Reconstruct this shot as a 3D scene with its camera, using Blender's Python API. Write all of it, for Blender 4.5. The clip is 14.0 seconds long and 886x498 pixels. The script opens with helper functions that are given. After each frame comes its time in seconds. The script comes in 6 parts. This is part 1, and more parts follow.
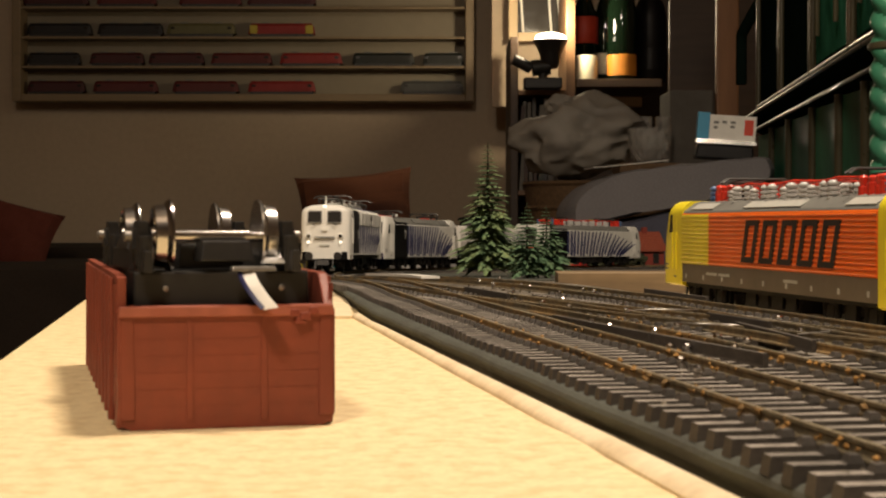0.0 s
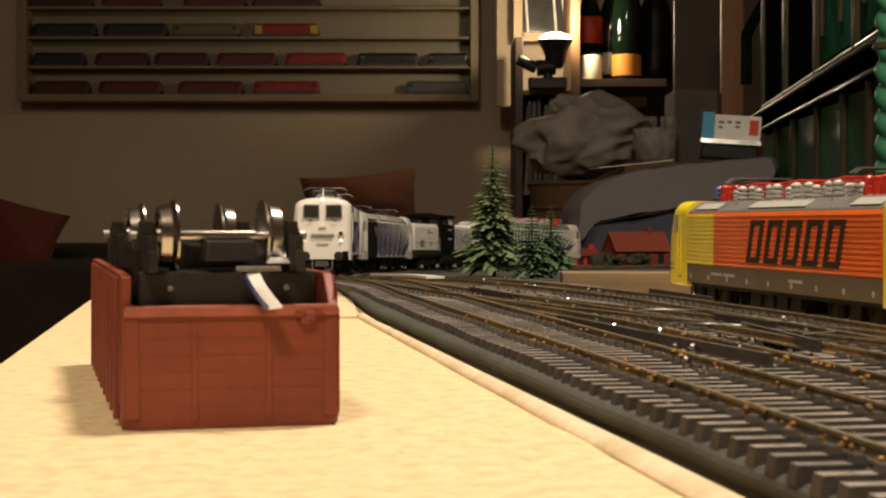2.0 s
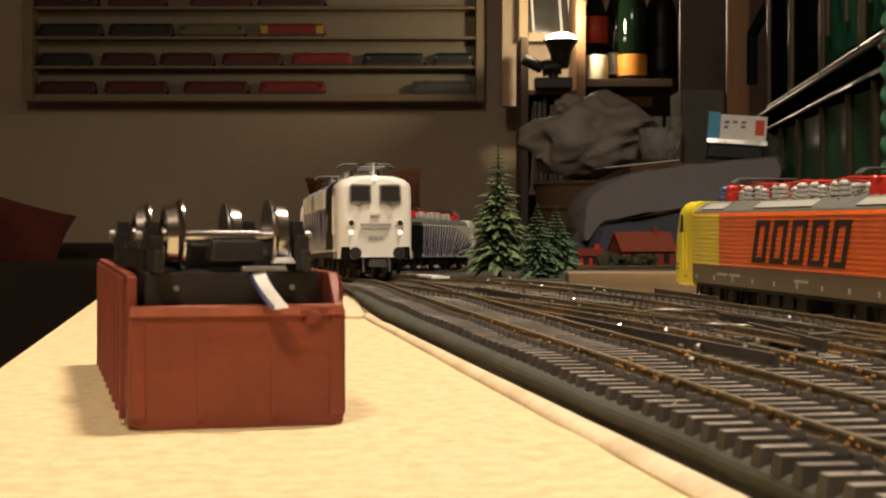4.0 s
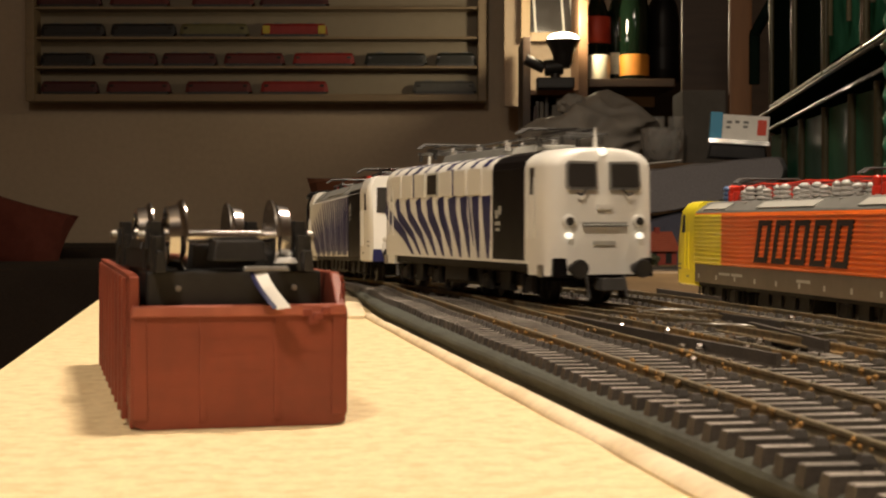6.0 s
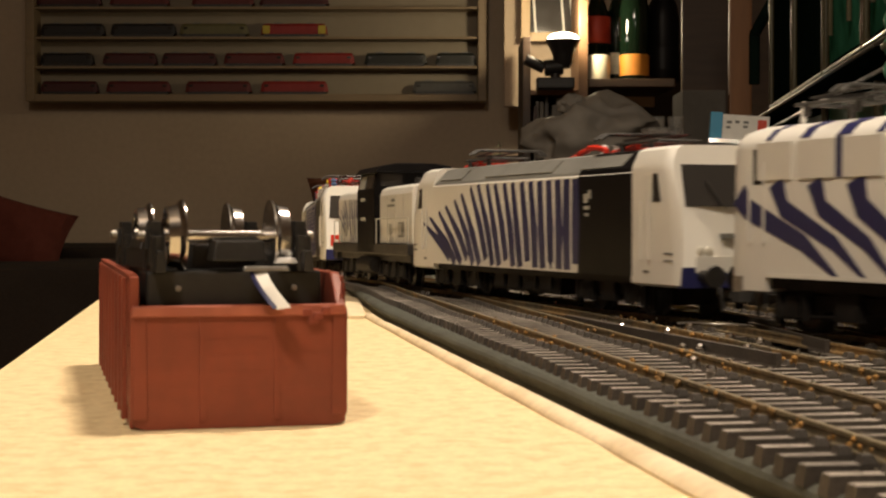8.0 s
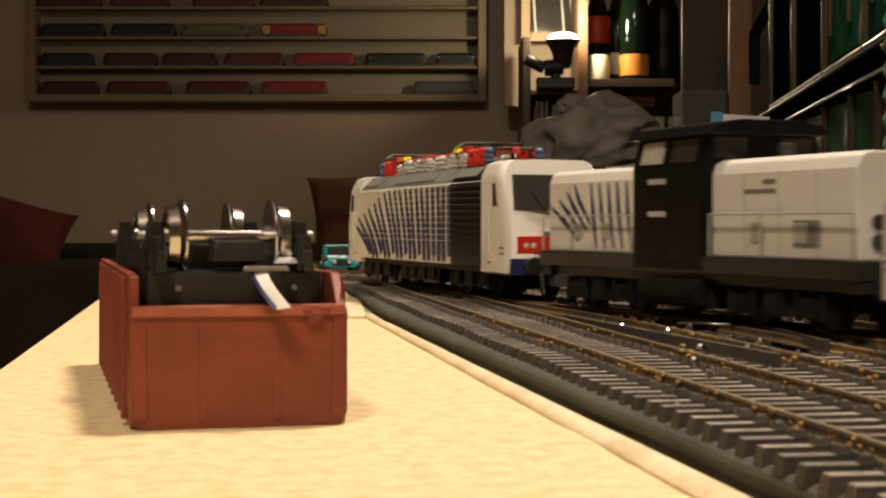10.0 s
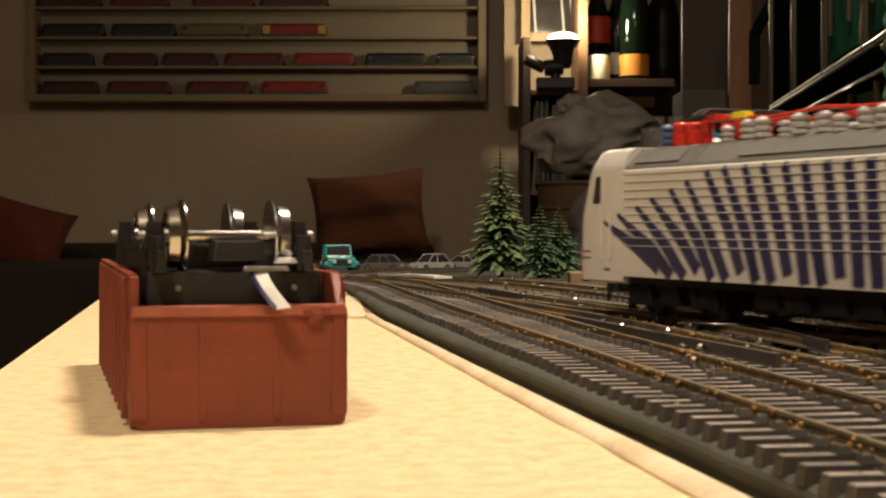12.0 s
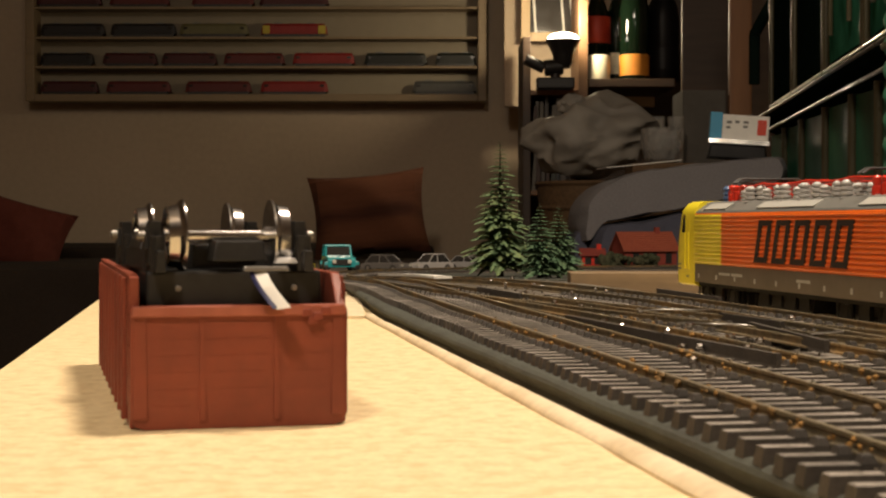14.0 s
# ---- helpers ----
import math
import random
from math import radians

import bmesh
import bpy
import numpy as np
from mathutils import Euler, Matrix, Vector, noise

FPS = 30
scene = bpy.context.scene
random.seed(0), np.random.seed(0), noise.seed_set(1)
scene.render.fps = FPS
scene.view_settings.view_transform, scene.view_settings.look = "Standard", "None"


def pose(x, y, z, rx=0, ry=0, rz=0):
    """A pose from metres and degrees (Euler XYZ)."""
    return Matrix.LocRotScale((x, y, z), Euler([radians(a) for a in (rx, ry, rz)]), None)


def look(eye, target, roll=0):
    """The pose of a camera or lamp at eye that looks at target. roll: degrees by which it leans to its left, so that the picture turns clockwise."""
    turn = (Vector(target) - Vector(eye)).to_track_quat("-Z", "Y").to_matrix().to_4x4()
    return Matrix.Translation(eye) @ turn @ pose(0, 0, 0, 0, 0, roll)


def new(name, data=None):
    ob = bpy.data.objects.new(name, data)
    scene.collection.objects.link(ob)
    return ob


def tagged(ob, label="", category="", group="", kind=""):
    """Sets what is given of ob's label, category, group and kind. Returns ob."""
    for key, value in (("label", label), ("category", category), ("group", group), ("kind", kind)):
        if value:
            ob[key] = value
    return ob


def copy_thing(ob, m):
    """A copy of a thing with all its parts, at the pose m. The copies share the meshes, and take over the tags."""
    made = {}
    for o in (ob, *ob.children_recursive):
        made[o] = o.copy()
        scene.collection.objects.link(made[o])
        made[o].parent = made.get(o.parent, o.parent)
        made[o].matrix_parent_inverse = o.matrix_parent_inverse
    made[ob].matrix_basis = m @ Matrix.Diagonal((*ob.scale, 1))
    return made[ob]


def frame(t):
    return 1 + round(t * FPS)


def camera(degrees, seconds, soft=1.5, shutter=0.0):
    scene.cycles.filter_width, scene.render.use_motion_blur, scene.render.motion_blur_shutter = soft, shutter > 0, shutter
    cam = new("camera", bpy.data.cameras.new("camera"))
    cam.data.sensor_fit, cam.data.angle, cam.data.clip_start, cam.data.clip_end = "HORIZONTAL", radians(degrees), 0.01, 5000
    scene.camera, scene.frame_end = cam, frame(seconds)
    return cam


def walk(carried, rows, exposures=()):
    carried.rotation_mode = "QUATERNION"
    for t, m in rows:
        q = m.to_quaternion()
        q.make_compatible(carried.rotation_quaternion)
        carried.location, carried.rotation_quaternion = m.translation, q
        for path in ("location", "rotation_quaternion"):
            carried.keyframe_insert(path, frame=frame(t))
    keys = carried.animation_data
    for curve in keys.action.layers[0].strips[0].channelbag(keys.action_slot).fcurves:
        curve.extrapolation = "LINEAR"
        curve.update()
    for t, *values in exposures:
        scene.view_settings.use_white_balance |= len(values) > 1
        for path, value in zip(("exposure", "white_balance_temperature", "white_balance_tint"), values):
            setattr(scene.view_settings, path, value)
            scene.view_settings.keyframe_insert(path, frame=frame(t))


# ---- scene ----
# The layout's scale is 1:87; lengths of small things are written in millimetres and turned to metres by MM.
MM = 0.001
FOCAL = 784 / 2750
cam = camera(2 * math.degrees(math.atan(FOCAL)), 14.0, soft=2.1, shutter=0.5)
cam.data.dof.use_dof, cam.data.dof.focus_distance, cam.data.dof.aperture_fstop = True, 0.70, 115.0
EYE = (0.0, 0.0, 0.033)


def aim(yaw, pitch=-0.896):
    """Camera pose that looks along +Y, turned left by yaw degrees."""
    return pose(*EYE, 90 + pitch, 0, yaw)


YAW = ((0.0, -0.458), (0.5, -0.456), (1.0, -0.444), (1.5, -0.365), (2.0, -0.281), (2.5, -0.2), (3.0, -0.160),
       (4.2, -0.062), (5.5, -0.012), (6.0, 0.0), (14.0, 0.0))
walk(cam, [(t, aim(y)) for t, y in YAW])

# ---- light ----
world = bpy.data.worlds.new("world")
scene.world = world
world.use_nodes = True
world.node_tree.nodes["Background"].inputs[0].default_value = (1.0, 0.72, 0.42, 1)
world.node_tree.nodes["Background"].inputs[1].default_value = 0.02


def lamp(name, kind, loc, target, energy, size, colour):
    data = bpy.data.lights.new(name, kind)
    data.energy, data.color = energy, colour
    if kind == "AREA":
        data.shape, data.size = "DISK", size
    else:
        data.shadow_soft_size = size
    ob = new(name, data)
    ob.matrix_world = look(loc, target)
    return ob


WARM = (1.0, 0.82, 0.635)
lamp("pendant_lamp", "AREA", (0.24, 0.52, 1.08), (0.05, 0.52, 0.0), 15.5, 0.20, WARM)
# unseen fill light behind the camera, added to brighten near faces and the wall
lamp("front_fill_lamp", "AREA", (-0.40, -0.85, 1.70), (1.3, 0.6, 0.0), 31, 0.35, WARM)
scene.view_settings.exposure = 0.0


# ---- materials ----
def material(name, colour, rough=0.5, metal=0.0, vary=0.12, scale=400.0, bump=0.0, second=None, second_scale=40.0, amount=0.5,
             coat=0.0, emit=0.0, random_tint=0.0, stretch=(1, 1, 1)):
    """Procedural surface: base colour, fine grain, larger stains of a second colour, bump and roughness that vary."""
    m = bpy.data.materials.new(name)
    m.use_nodes = True
    nt = m.node_tree
    n, ln = nt.nodes, nt.links.new
    b = n["Principled BSDF"]
    co = n.new("ShaderNodeTexCoord")
    mp = n.new("ShaderNodeMapping")
    mp.inputs["Scale"].default_value = stretch
    ln(co.outputs["Object"], mp.inputs[0])
    fine, big = n.new("ShaderNodeTexNoise"), n.new("ShaderNodeTexNoise")
    for node, s, d in ((fine, scale, 4), (big, second_scale, 5)):
        node.inputs["Scale"].default_value, node.inputs["Detail"].default_value = s, d
        ln(mp.outputs[0], node.inputs["Vector"])
    ramp = n.new("ShaderNodeMapRange")
    ramp.inputs[1].default_value, ramp.inputs[2].default_value = 0.42, 0.68
    ramp.inputs[3].default_value, ramp.inputs[4].default_value = 0, amount
    ln(big.outputs["Fac"], ramp.inputs[0])
    mix = n.new("ShaderNodeMix")
    mix.data_type = "RGBA"
    mix.inputs[6].default_value = (*colour, 1)
    mix.inputs[7].default_value = (*(second or [c * 0.75 for c in colour]), 1)
    ln(ramp.outputs[0], mix.inputs[0])
    hsv = n.new("ShaderNodeHueSaturation")
    ln(mix.outputs[2], hsv.inputs["Color"])
    val = n.new("ShaderNodeMapRange")
    val.inputs[3].default_value, val.inputs[4].default_value = 1 - vary * 1.6, 1 + vary * 1.6
    ln(fine.outputs["Fac"], val.inputs[0])
    out = val.outputs[0]
    if random_tint:
        info, add = n.new("ShaderNodeObjectInfo"), n.new("ShaderNodeMath")
        ra = n.new("ShaderNodeMapRange")
        ra.inputs[3].default_value, ra.inputs[4].default_value = 1 - random_tint, 1 + random_tint
        ln(info.outputs["Random"], ra.inputs[0])
        add.operation = "MULTIPLY"
        ln(out, add.inputs[0]), ln(ra.outputs[0], add.inputs[1])
        out = add.outputs[0]
    ln(out, hsv.inputs["Value"])
    ln(hsv.outputs[0], b.inputs["Base Color"])
    rr = n.new("ShaderNodeMapRange")
    rr.inputs[3].default_value, rr.inputs[4].default_value = max(0.03, rough - 0.12), min(1, rough + 0.12)
    ln(big.outputs["Fac"], rr.inputs[0])
    ln(rr.outputs[0], b.inputs["Roughness"])
    b.inputs["Metallic"].default_value = metal
    b.inputs["Coat Weight"].default_value = coat
    if bump:
        bp = n.new("ShaderNodeBump")
        bp.inputs["Strength"].default_value, bp.inputs["Distance"].default_value = 0.6, bump
        ln(fine.outputs["Fac"], bp.inputs["Height"])
        ln(bp.outputs[0], b.inputs["Normal"])
    if emit:
        b.inputs["Emission Color"].default_value = (1, 0.9, 0.72, 1)
        b.inputs["Emission Strength"].default_value = emit
    return m


def glass(name, colour=(1, 1, 1), rough=0.02, alpha=1.0):
    m = bpy.data.materials.new(name)
    m.use_nodes = True
    b = m.node_tree.nodes["Principled BSDF"]
    b.inputs["Base Color"].default_value = (*colour, 1)
    b.inputs["Roughness"].default_value = rough
    b.inputs["Transmission Weight"].default_value = alpha
    b.inputs["IOR"].default_value = 1.45
    return m


M = {
    "board": material("pale_pressed_board", (0.76, 0.62, 0.36), 0.75, vary=0.14, scale=800, bump=0.0002, second=(0.60, 0.44, 0.22), second_scale=230, amount=0.7),
    "beading": material("bare_wood_beading", (0.76, 0.63, 0.42), 0.7, vary=0.12, scale=500, bump=0.0002, second=(0.50, 0.37, 0.21), second_scale=60),
    "foam": material("grey_green_foam", (0.062, 0.066, 0.052), 0.95, vary=0.3, scale=1800, bump=0.0004, second=(0.038, 0.036, 0.03), second_scale=70),
    "ballast": material("brown_track_ground", (0.085, 0.07, 0.05), 0.95, vary=0.55, scale=1500, bump=0.0009, second=(0.24, 0.215, 0.18), second_scale=38, amount=0.7),
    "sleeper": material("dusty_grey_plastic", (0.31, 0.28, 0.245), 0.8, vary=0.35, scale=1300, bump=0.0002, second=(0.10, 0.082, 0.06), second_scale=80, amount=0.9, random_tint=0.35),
    # much darker than the tops: shade on sleeper ends is in this colour
    "sleeperside": material("dark_brown_shaded_plastic", (0.046, 0.038, 0.031), 0.7, vary=0.35, scale=1300, second=(0.075, 0.064, 0.05), second_scale=90, amount=0.6, random_tint=0.3),
    "rail": material("rusty_rail", (0.125, 0.102, 0.064), 0.75, 0.1, vary=0.55, scale=450, bump=0.0003, second=(0.33, 0.205, 0.075), second_scale=42, amount=0.9),
    "railtop": material("worn_rail_head", (0.20, 0.165, 0.10), 0.55, 0.4, vary=0.4, scale=500, second=(0.12, 0.09, 0.05), second_scale=60),
    # lighter, pinker red: the highlight on the wagon's rim, put into the colour
    "redhighlight": material("highlighted_pinkish_red_plastic", (0.36, 0.105, 0.06), 0.6, vary=0.2, scale=300, second=(0.26, 0.06, 0.03), second_scale=90, amount=0.9),
    "red": material("brown_red_plastic", (0.24, 0.05, 0.024), 0.5, vary=0.12, scale=300, second=(0.16, 0.034, 0.018), second_scale=50, amount=0.6, bump=0.0001),
    "black": material("black_plastic", (0.015, 0.014, 0.013), 0.45, vary=0.3, scale=500, second=(0.032, 0.029, 0.025), second_scale=90),
    "chrome": material("bright_nickel", (0.58, 0.56, 0.54), 0.2, 1.0, vary=0.05, scale=300),
    "steel": material("dull_steel", (0.35, 0.33, 0.30), 0.4, 0.8, vary=0.2, scale=400),
    "white": material("cream_white_paint", (0.73, 0.72, 0.665), 0.38, vary=0.03, scale=200, second=(0.62, 0.60, 0.54), second_scale=25, amount=0.4, coat=0.15),
    "blue": material("dark_blue_paint", (0.018, 0.02, 0.09), 0.4, vary=0.08, scale=200, coat=0.1),
    "blackpaint": material("black_loco_paint", (0.005, 0.0045, 0.005), 0.4, vary=0.2, scale=200),
    "bogieblack": material("matt_black_running_gear", (0.009, 0.008, 0.0075), 0.6, vary=0.4, scale=500, second=(0.024, 0.021, 0.018), second_scale=120, amount=0.6),
    "grey": material("grey_roof_paint", (0.17, 0.17, 0.155), 0.5, vary=0.1, scale=300, second=(0.11, 0.11, 0.1), second_scale=40),
    "palegrey": material("pale_grey_roof", (0.42, 0.42, 0.38), 0.5, vary=0.08, scale=300),
    "darkmetal": material("dark_grey_metal", (0.055, 0.053, 0.05), 0.45, 0.3, vary=0.15, scale=300),
    "redroof": material("signal_red_plastic", (0.62, 0.035, 0.018), 0.35, vary=0.08, scale=300),
    "insul": material("grey_insulator", (0.55, 0.54, 0.52), 0.3, vary=0.06, scale=300),
    "insulblue": material("blue_insulator", (0.10, 0.16, 0.30), 0.3, vary=0.06, scale=300),
    "yellow": material("lemon_yellow_paint", (0.88, 0.74, 0.03), 0.38, vary=0.04, scale=200, coat=0.15),
    "orange": material("bright_orange_paint", (0.88, 0.16, 0.012), 0.4, vary=0.05, scale=200, coat=0.1),
    "frame": material("brown_grey_frame", (0.13, 0.105, 0.075), 0.5, vary=0.1, scale=300),
    "window": material("dark_cab_glass", (0.03, 0.028, 0.026), 0.12, vary=0.0, coat=0.5),
    "lit": material("lit_headlight", (1, 0.95, 0.85), 0.3, emit=1.2, vary=0.0),
    "lens": material("clear_lamp_lens", (0.6, 0.58, 0.5), 0.1, vary=0.0),
    "paper": material("white_paper", (0.78, 0.76, 0.70), 0.8, vary=0.04, scale=300),
    "mark": material("dark_print", (0.018, 0.013, 0.012), 0.6, vary=0.1, scale=300),
    "copper": material("copper_wire", (0.5, 0.25, 0.09), 0.35, 0.9, vary=0.15, scale=300),
    "wall": material("plastered_wall", (0.50, 0.40, 0.29), 0.9, vary=0.06, scale=60, bump=0.0006, second=(0.43, 0.34, 0.24), second_scale=1.5, amount=0.7),
    "midply": material("brown_plywood", (0.20, 0.14, 0.075), 0.7, vary=0.2, scale=300, second=(0.26, 0.15, 0.07), second_scale=20, stretch=(0.2, 1, 1)),
    "showwood": material("limed_wood", (0.235, 0.17, 0.095), 0.55, vary=0.12, scale=90, stretch=(0.1, 1, 1), second=(0.2, 0.135, 0.07), second_scale=6),
    "darkwood": material("dark_stained_wood", (0.05, 0.03, 0.018), 0.5, vary=0.25, scale=60, stretch=(0.15, 1, 1), second=(0.09, 0.05, 0.025), second_scale=5),
    "midwood": material("brown_wood", (0.19, 0.10, 0.045), 0.5, vary=0.2, scale=60, stretch=(0.15, 1, 1), second=(0.12, 0.06, 0.03), second_scale=5),
}
for nm in ("blackpaint", "bogieblack"):
    M[nm].node_tree.nodes["Principled BSDF"].inputs["Specular IOR Level"].default_value = 0.12


# ---- geometry helpers ----
def box(bm, x0, x1, y0, y1, z0, z1, taper=0.0):
    """A box; its top is drawn in by taper on each side."""
    t = taper
    v = [bm.verts.new(p) for p in ((x0, y0, z0), (x1, y0, z0), (x1, y1, z0), (x0, y1, z0),
                                   (x0 + t, y0 + t, z1), (x1 - t, y0 + t, z1), (x1 - t, y1 - t, z1), (x0 + t, y1 - t, z1))]
    for f in ((3, 2, 1, 0), (4, 5, 6, 7), (0, 1, 5, 4), (1, 2, 6, 5), (2, 3, 7, 6), (3, 0, 4, 7)):
        bm.faces.new([v[i] for i in f])
    return v


def rod(bm, a, b, r, n=8, r2=None):
    """A round bar from a to b."""
    a, b = Vector(a), Vector(b)
    q = (b - a).to_track_quat("Z", "Y")
    rings = []
    for p, rr in ((a, r), (b, r if r2 is None else r2)):
        rings.append([bm.verts.new(p + q @ Vector((math.cos(i * math.tau / n) * rr, math.sin(i * math.tau / n) * rr, 0))) for i in range(n)])
    for i in range(n):
        bm.faces.new((rings[0][i], rings[0][(i + 1) % n], rings[1][(i + 1) % n], rings[1][i]))
    bm.faces.new(rings[0][::-1]), bm.faces.new(rings[1])


def turned(bm, profile, at=(0, 0, 0), axis="Z", n=16):
    """A turned body: profile rows of (radius, height) along an axis from at."""
    rings = []
    for r, h in profile:
        ring = []
        for i in range(n):
            c, s = math.cos(i * math.tau / n) * r, math.sin(i * math.tau / n) * r
            p = {"Z": (c, s, h), "Y": (s, h, c), "X": (h, c, s)}[axis]
            ring.append(bm.verts.new([p[k] + at[k] for k in range(3)]))
        rings.append(ring)
    for a, b in zip(rings, rings[1:]):
        for i in range(n):
            bm.faces.new((a[i], a[(i + 1) % n], b[(i + 1) % n], b[i]))
    bm.faces.new(rings[0][::-1]), bm.faces.new(rings[-1])


def tube(bm, points, r, n=7):
    """A bent bar of even thickness along points."""
    pts = [Vector(p) for p in points]
    rings = []
    for i, p in enumerate(pts):
        d = (pts[min(i + 1, len(pts) - 1)] - pts[max(i - 1, 0)]).normalized()
        a = d.cross(Vector((0, 0, 1)) if abs(d.z) < 0.9 else Vector((1, 0, 0))).normalized()
        b = d.cross(a)
        rings.append([p + (a * math.cos(k * math.tau / n) + b * math.sin(k * math.tau / n)) * r for k in range(n)])
    loft(bm, rings)


def loft(bm, rings, caps=True):
    """Joins closed rings of equal length by quads."""
    vs = [[bm.verts.new(p) for p in r] for r in rings]
    n = len(vs[0])
    for a, b in zip(vs, vs[1:]):
        for i in range(n):
            bm.faces.new((a[i], a[(i + 1) % n], b[(i + 1) % n], b[i]))
    if caps:
        bm.faces.new(vs[0][::-1]), bm.faces.new(vs[-1])


def prism(bm, outline, axis, lo, hi):
    """An outline of (a, b) pushed along an axis from lo to hi. Axis Y takes (x, z), X takes (y, z), Z takes (x, y)."""
    put = {"Y": lambda a, b, c: (a, c, b), "X": lambda a, b, c: (c, a, b), "Z": lambda a, b, c: (a, b, c)}[axis]
    loft(bm, [[put(a, b, c) for a, b in outline] for c in (lo, hi)])


def part(name, bm, mat, parent=None, label="", bevel=0.0, smooth=False, scale=MM, mats=()):
    """Links a bmesh as one mesh object under a thing or a part; its numbers are millimetres unless scale says otherwise."""
    bmesh.ops.recalc_face_normals(bm, faces=bm.faces)
    if bevel:
        edges = [e for e in bm.edges if len(e.link_faces) == 2 and e.calc_face_angle(0) > 0.5]
        bmesh.ops.bevel(bm, geom=edges, offset=bevel, segments=2, affect="EDGES", profile=0.6)
    bmesh.ops.scale(bm, vec=(scale, scale, scale), verts=bm.verts)
    me = bpy.data.meshes.new(name)
    if smooth:
        for f in bm.faces:
            f.smooth = True
    bm.to_mesh(me)
    bm.free()
    if smooth:
        me.set_sharp_from_angle(angle=radians(38))
    for m in (mat, *mats):
        me.materials.append(m)
    ob = new(name, me)
    ob.parent = parent
    if label:
        ob["label"] = label
    return ob


def thing(name, label, category, at=None, group="", kind=""):
    ob = new(name)
    ob.empty_display_size = 0.01
    if at is not None:
        ob.matrix_world = at
    return tagged(ob, label, category, group, kind)


# ---- plan of the layout ----
TURN = 8.77                                    # the board runs this much to the left of the camera's axis
BOARD = pose(0, 0, 0, 0, 0, TURN)


def on_board(v, u, z=0.0):
    """World place of a point v metres across and u metres along the board."""
    return BOARD @ Vector((v, u, z))


# the main track: heading and curvature along its length s, which grows towards the camera
CURVE_S = (-1.3, -1.0, -0.7, -0.4, -0.1, 0.15, 0.4, 0.7)
CURVE_K = (0.471, 0.612, 0.893, 1.094, 0.752, 0.545, 0.453, 0.174)
SS = np.arange(-1.5, 1.701, 0.01)
_h = np.cumsum(np.interp(SS, CURVE_S, CURVE_K)) * 0.01
_i = int(np.argmin(abs(SS)))
_h = _h - _h[_i] + radians(7.02)
_x, _y = np.cumsum(np.sin(_h)) * 0.01, np.cumsum(-np.cos(_h)) * 0.01
MAIN_X, MAIN_Y = _x - _x[_i] - 0.0604, _y - _y[_i] + 0.8846
RAIL = 0.009


def dip(y):
    """The ground falls gently away beyond the bend."""
    a = max(0.0, y - 0.62)
    return -0.0195 * a * min(1.0, a / 0.25)


def main_at(s):
    x, y = float(np.interp(s, SS, MAIN_X)), float(np.interp(s, SS, MAIN_Y))
    return Vector((x, y, RAIL + dip(y)))


# ---- structure: room ----
def slab(name, x0, x1, y0, y1, z0, z1, mat, label, category):
    bm = bmesh.new()
    box(bm, x0, x1, y0, y1, z0, z1)
    return tagged(part(name, bm, mat, None, scale=1), label, category, kind="structure")


WALL_Y = 4.8
slab("wall_north", -2.3, 0.245, WALL_Y, WALL_Y + 0.15, -0.75, 1.9, M["wall"], "plain beige plastered wall in dim lamp light", "wall")
slab("wall_recess", 0.245, 2.8, WALL_Y + 0.02, WALL_Y + 0.17, -0.75, 1.9, M["darkwood"], "dark wood-clad wall behind the shelves", "wall")
slab("wall_west", -2.45, -2.3, -2.5, WALL_Y + 0.15, -0.75, 1.9, M["wall"], "plain beige plastered side wall", "wall")
slab("wall_east", 2.8, 2.95, -2.5, WALL_Y + 0.15, -0.75, 1.9, M["wall"], "plain beige plastered side wall", "wall")
slab("wall_south", -2.3, 2.8, -2.65, -2.5, -0.75, 1.9, M["wall"], "plain beige plastered wall of the room", "wall")
slab("floor", -2.45, 2.95, -2.65, WALL_Y + 0.15, -0.85, -0.75, M["midwood"], "brown wooden floor of the room", "floor")
slab("ceiling", -2.45, 2.95, -2.65, WALL_Y + 0.15, 1.9, 2.0, M["wall"], "plain pale plastered ceiling", "ceiling")

# ---- structure: layout ----
bm = bmesh.new()
box(bm, -46, 65, -500, 1250, -16, 0)
ob = tagged(part("baseboard", bm, M["board"], None, bevel=0.6), "pale yellowish pressed wood board with fine fibres", "board", kind="structure")
ob.matrix_world = BOARD

# rounded beading along the board's edge
def bed_edge(u):
    """Where the foam bed begins, in metres across the board; it runs a little askew of the board."""
    return 0.0622 - (u - 0.3) * 0.013 if u < 0.52 else 0.05934 + (u - 0.52) * 0.035


bm = bmesh.new()
rings = []
for i in range(76):
    u = -350 + i * 12
    j = 0.07 * math.sin(i * 0.85) + 0.06 * math.sin(i * 0.31)
    lo = 0.5 if i in (48, 49) else 0.3 if i in (60, 71) else 0.0
    hi = bed_edge(u * MM) * 1000 - 0.25 + j * 0.5
    a = 57.5 - (u * MM - 0.3) * 5 + j + (0.5 if i in (48, 49) else 0)
    w = hi - a
    rings.append([(a, u, -0.3), (a + 0.05, u, 0.5 - lo), (a + 0.13 * w, u, 1.15 - lo), (a + 0.35 * w, u, 1.65 - lo), (a + 0.65 * w, u, 1.75 - lo), (a + 0.88 * w, u, 1.3), (hi, u, 0.4), (hi, u, -0.3)])
loft(bm, rings)
ob = tagged(part("trim_beading", bm, M["beading"], None, smooth=True), "rounded bare wood beading with worn nicks", "trim", kind="structure")
ob.matrix_world = BOARD

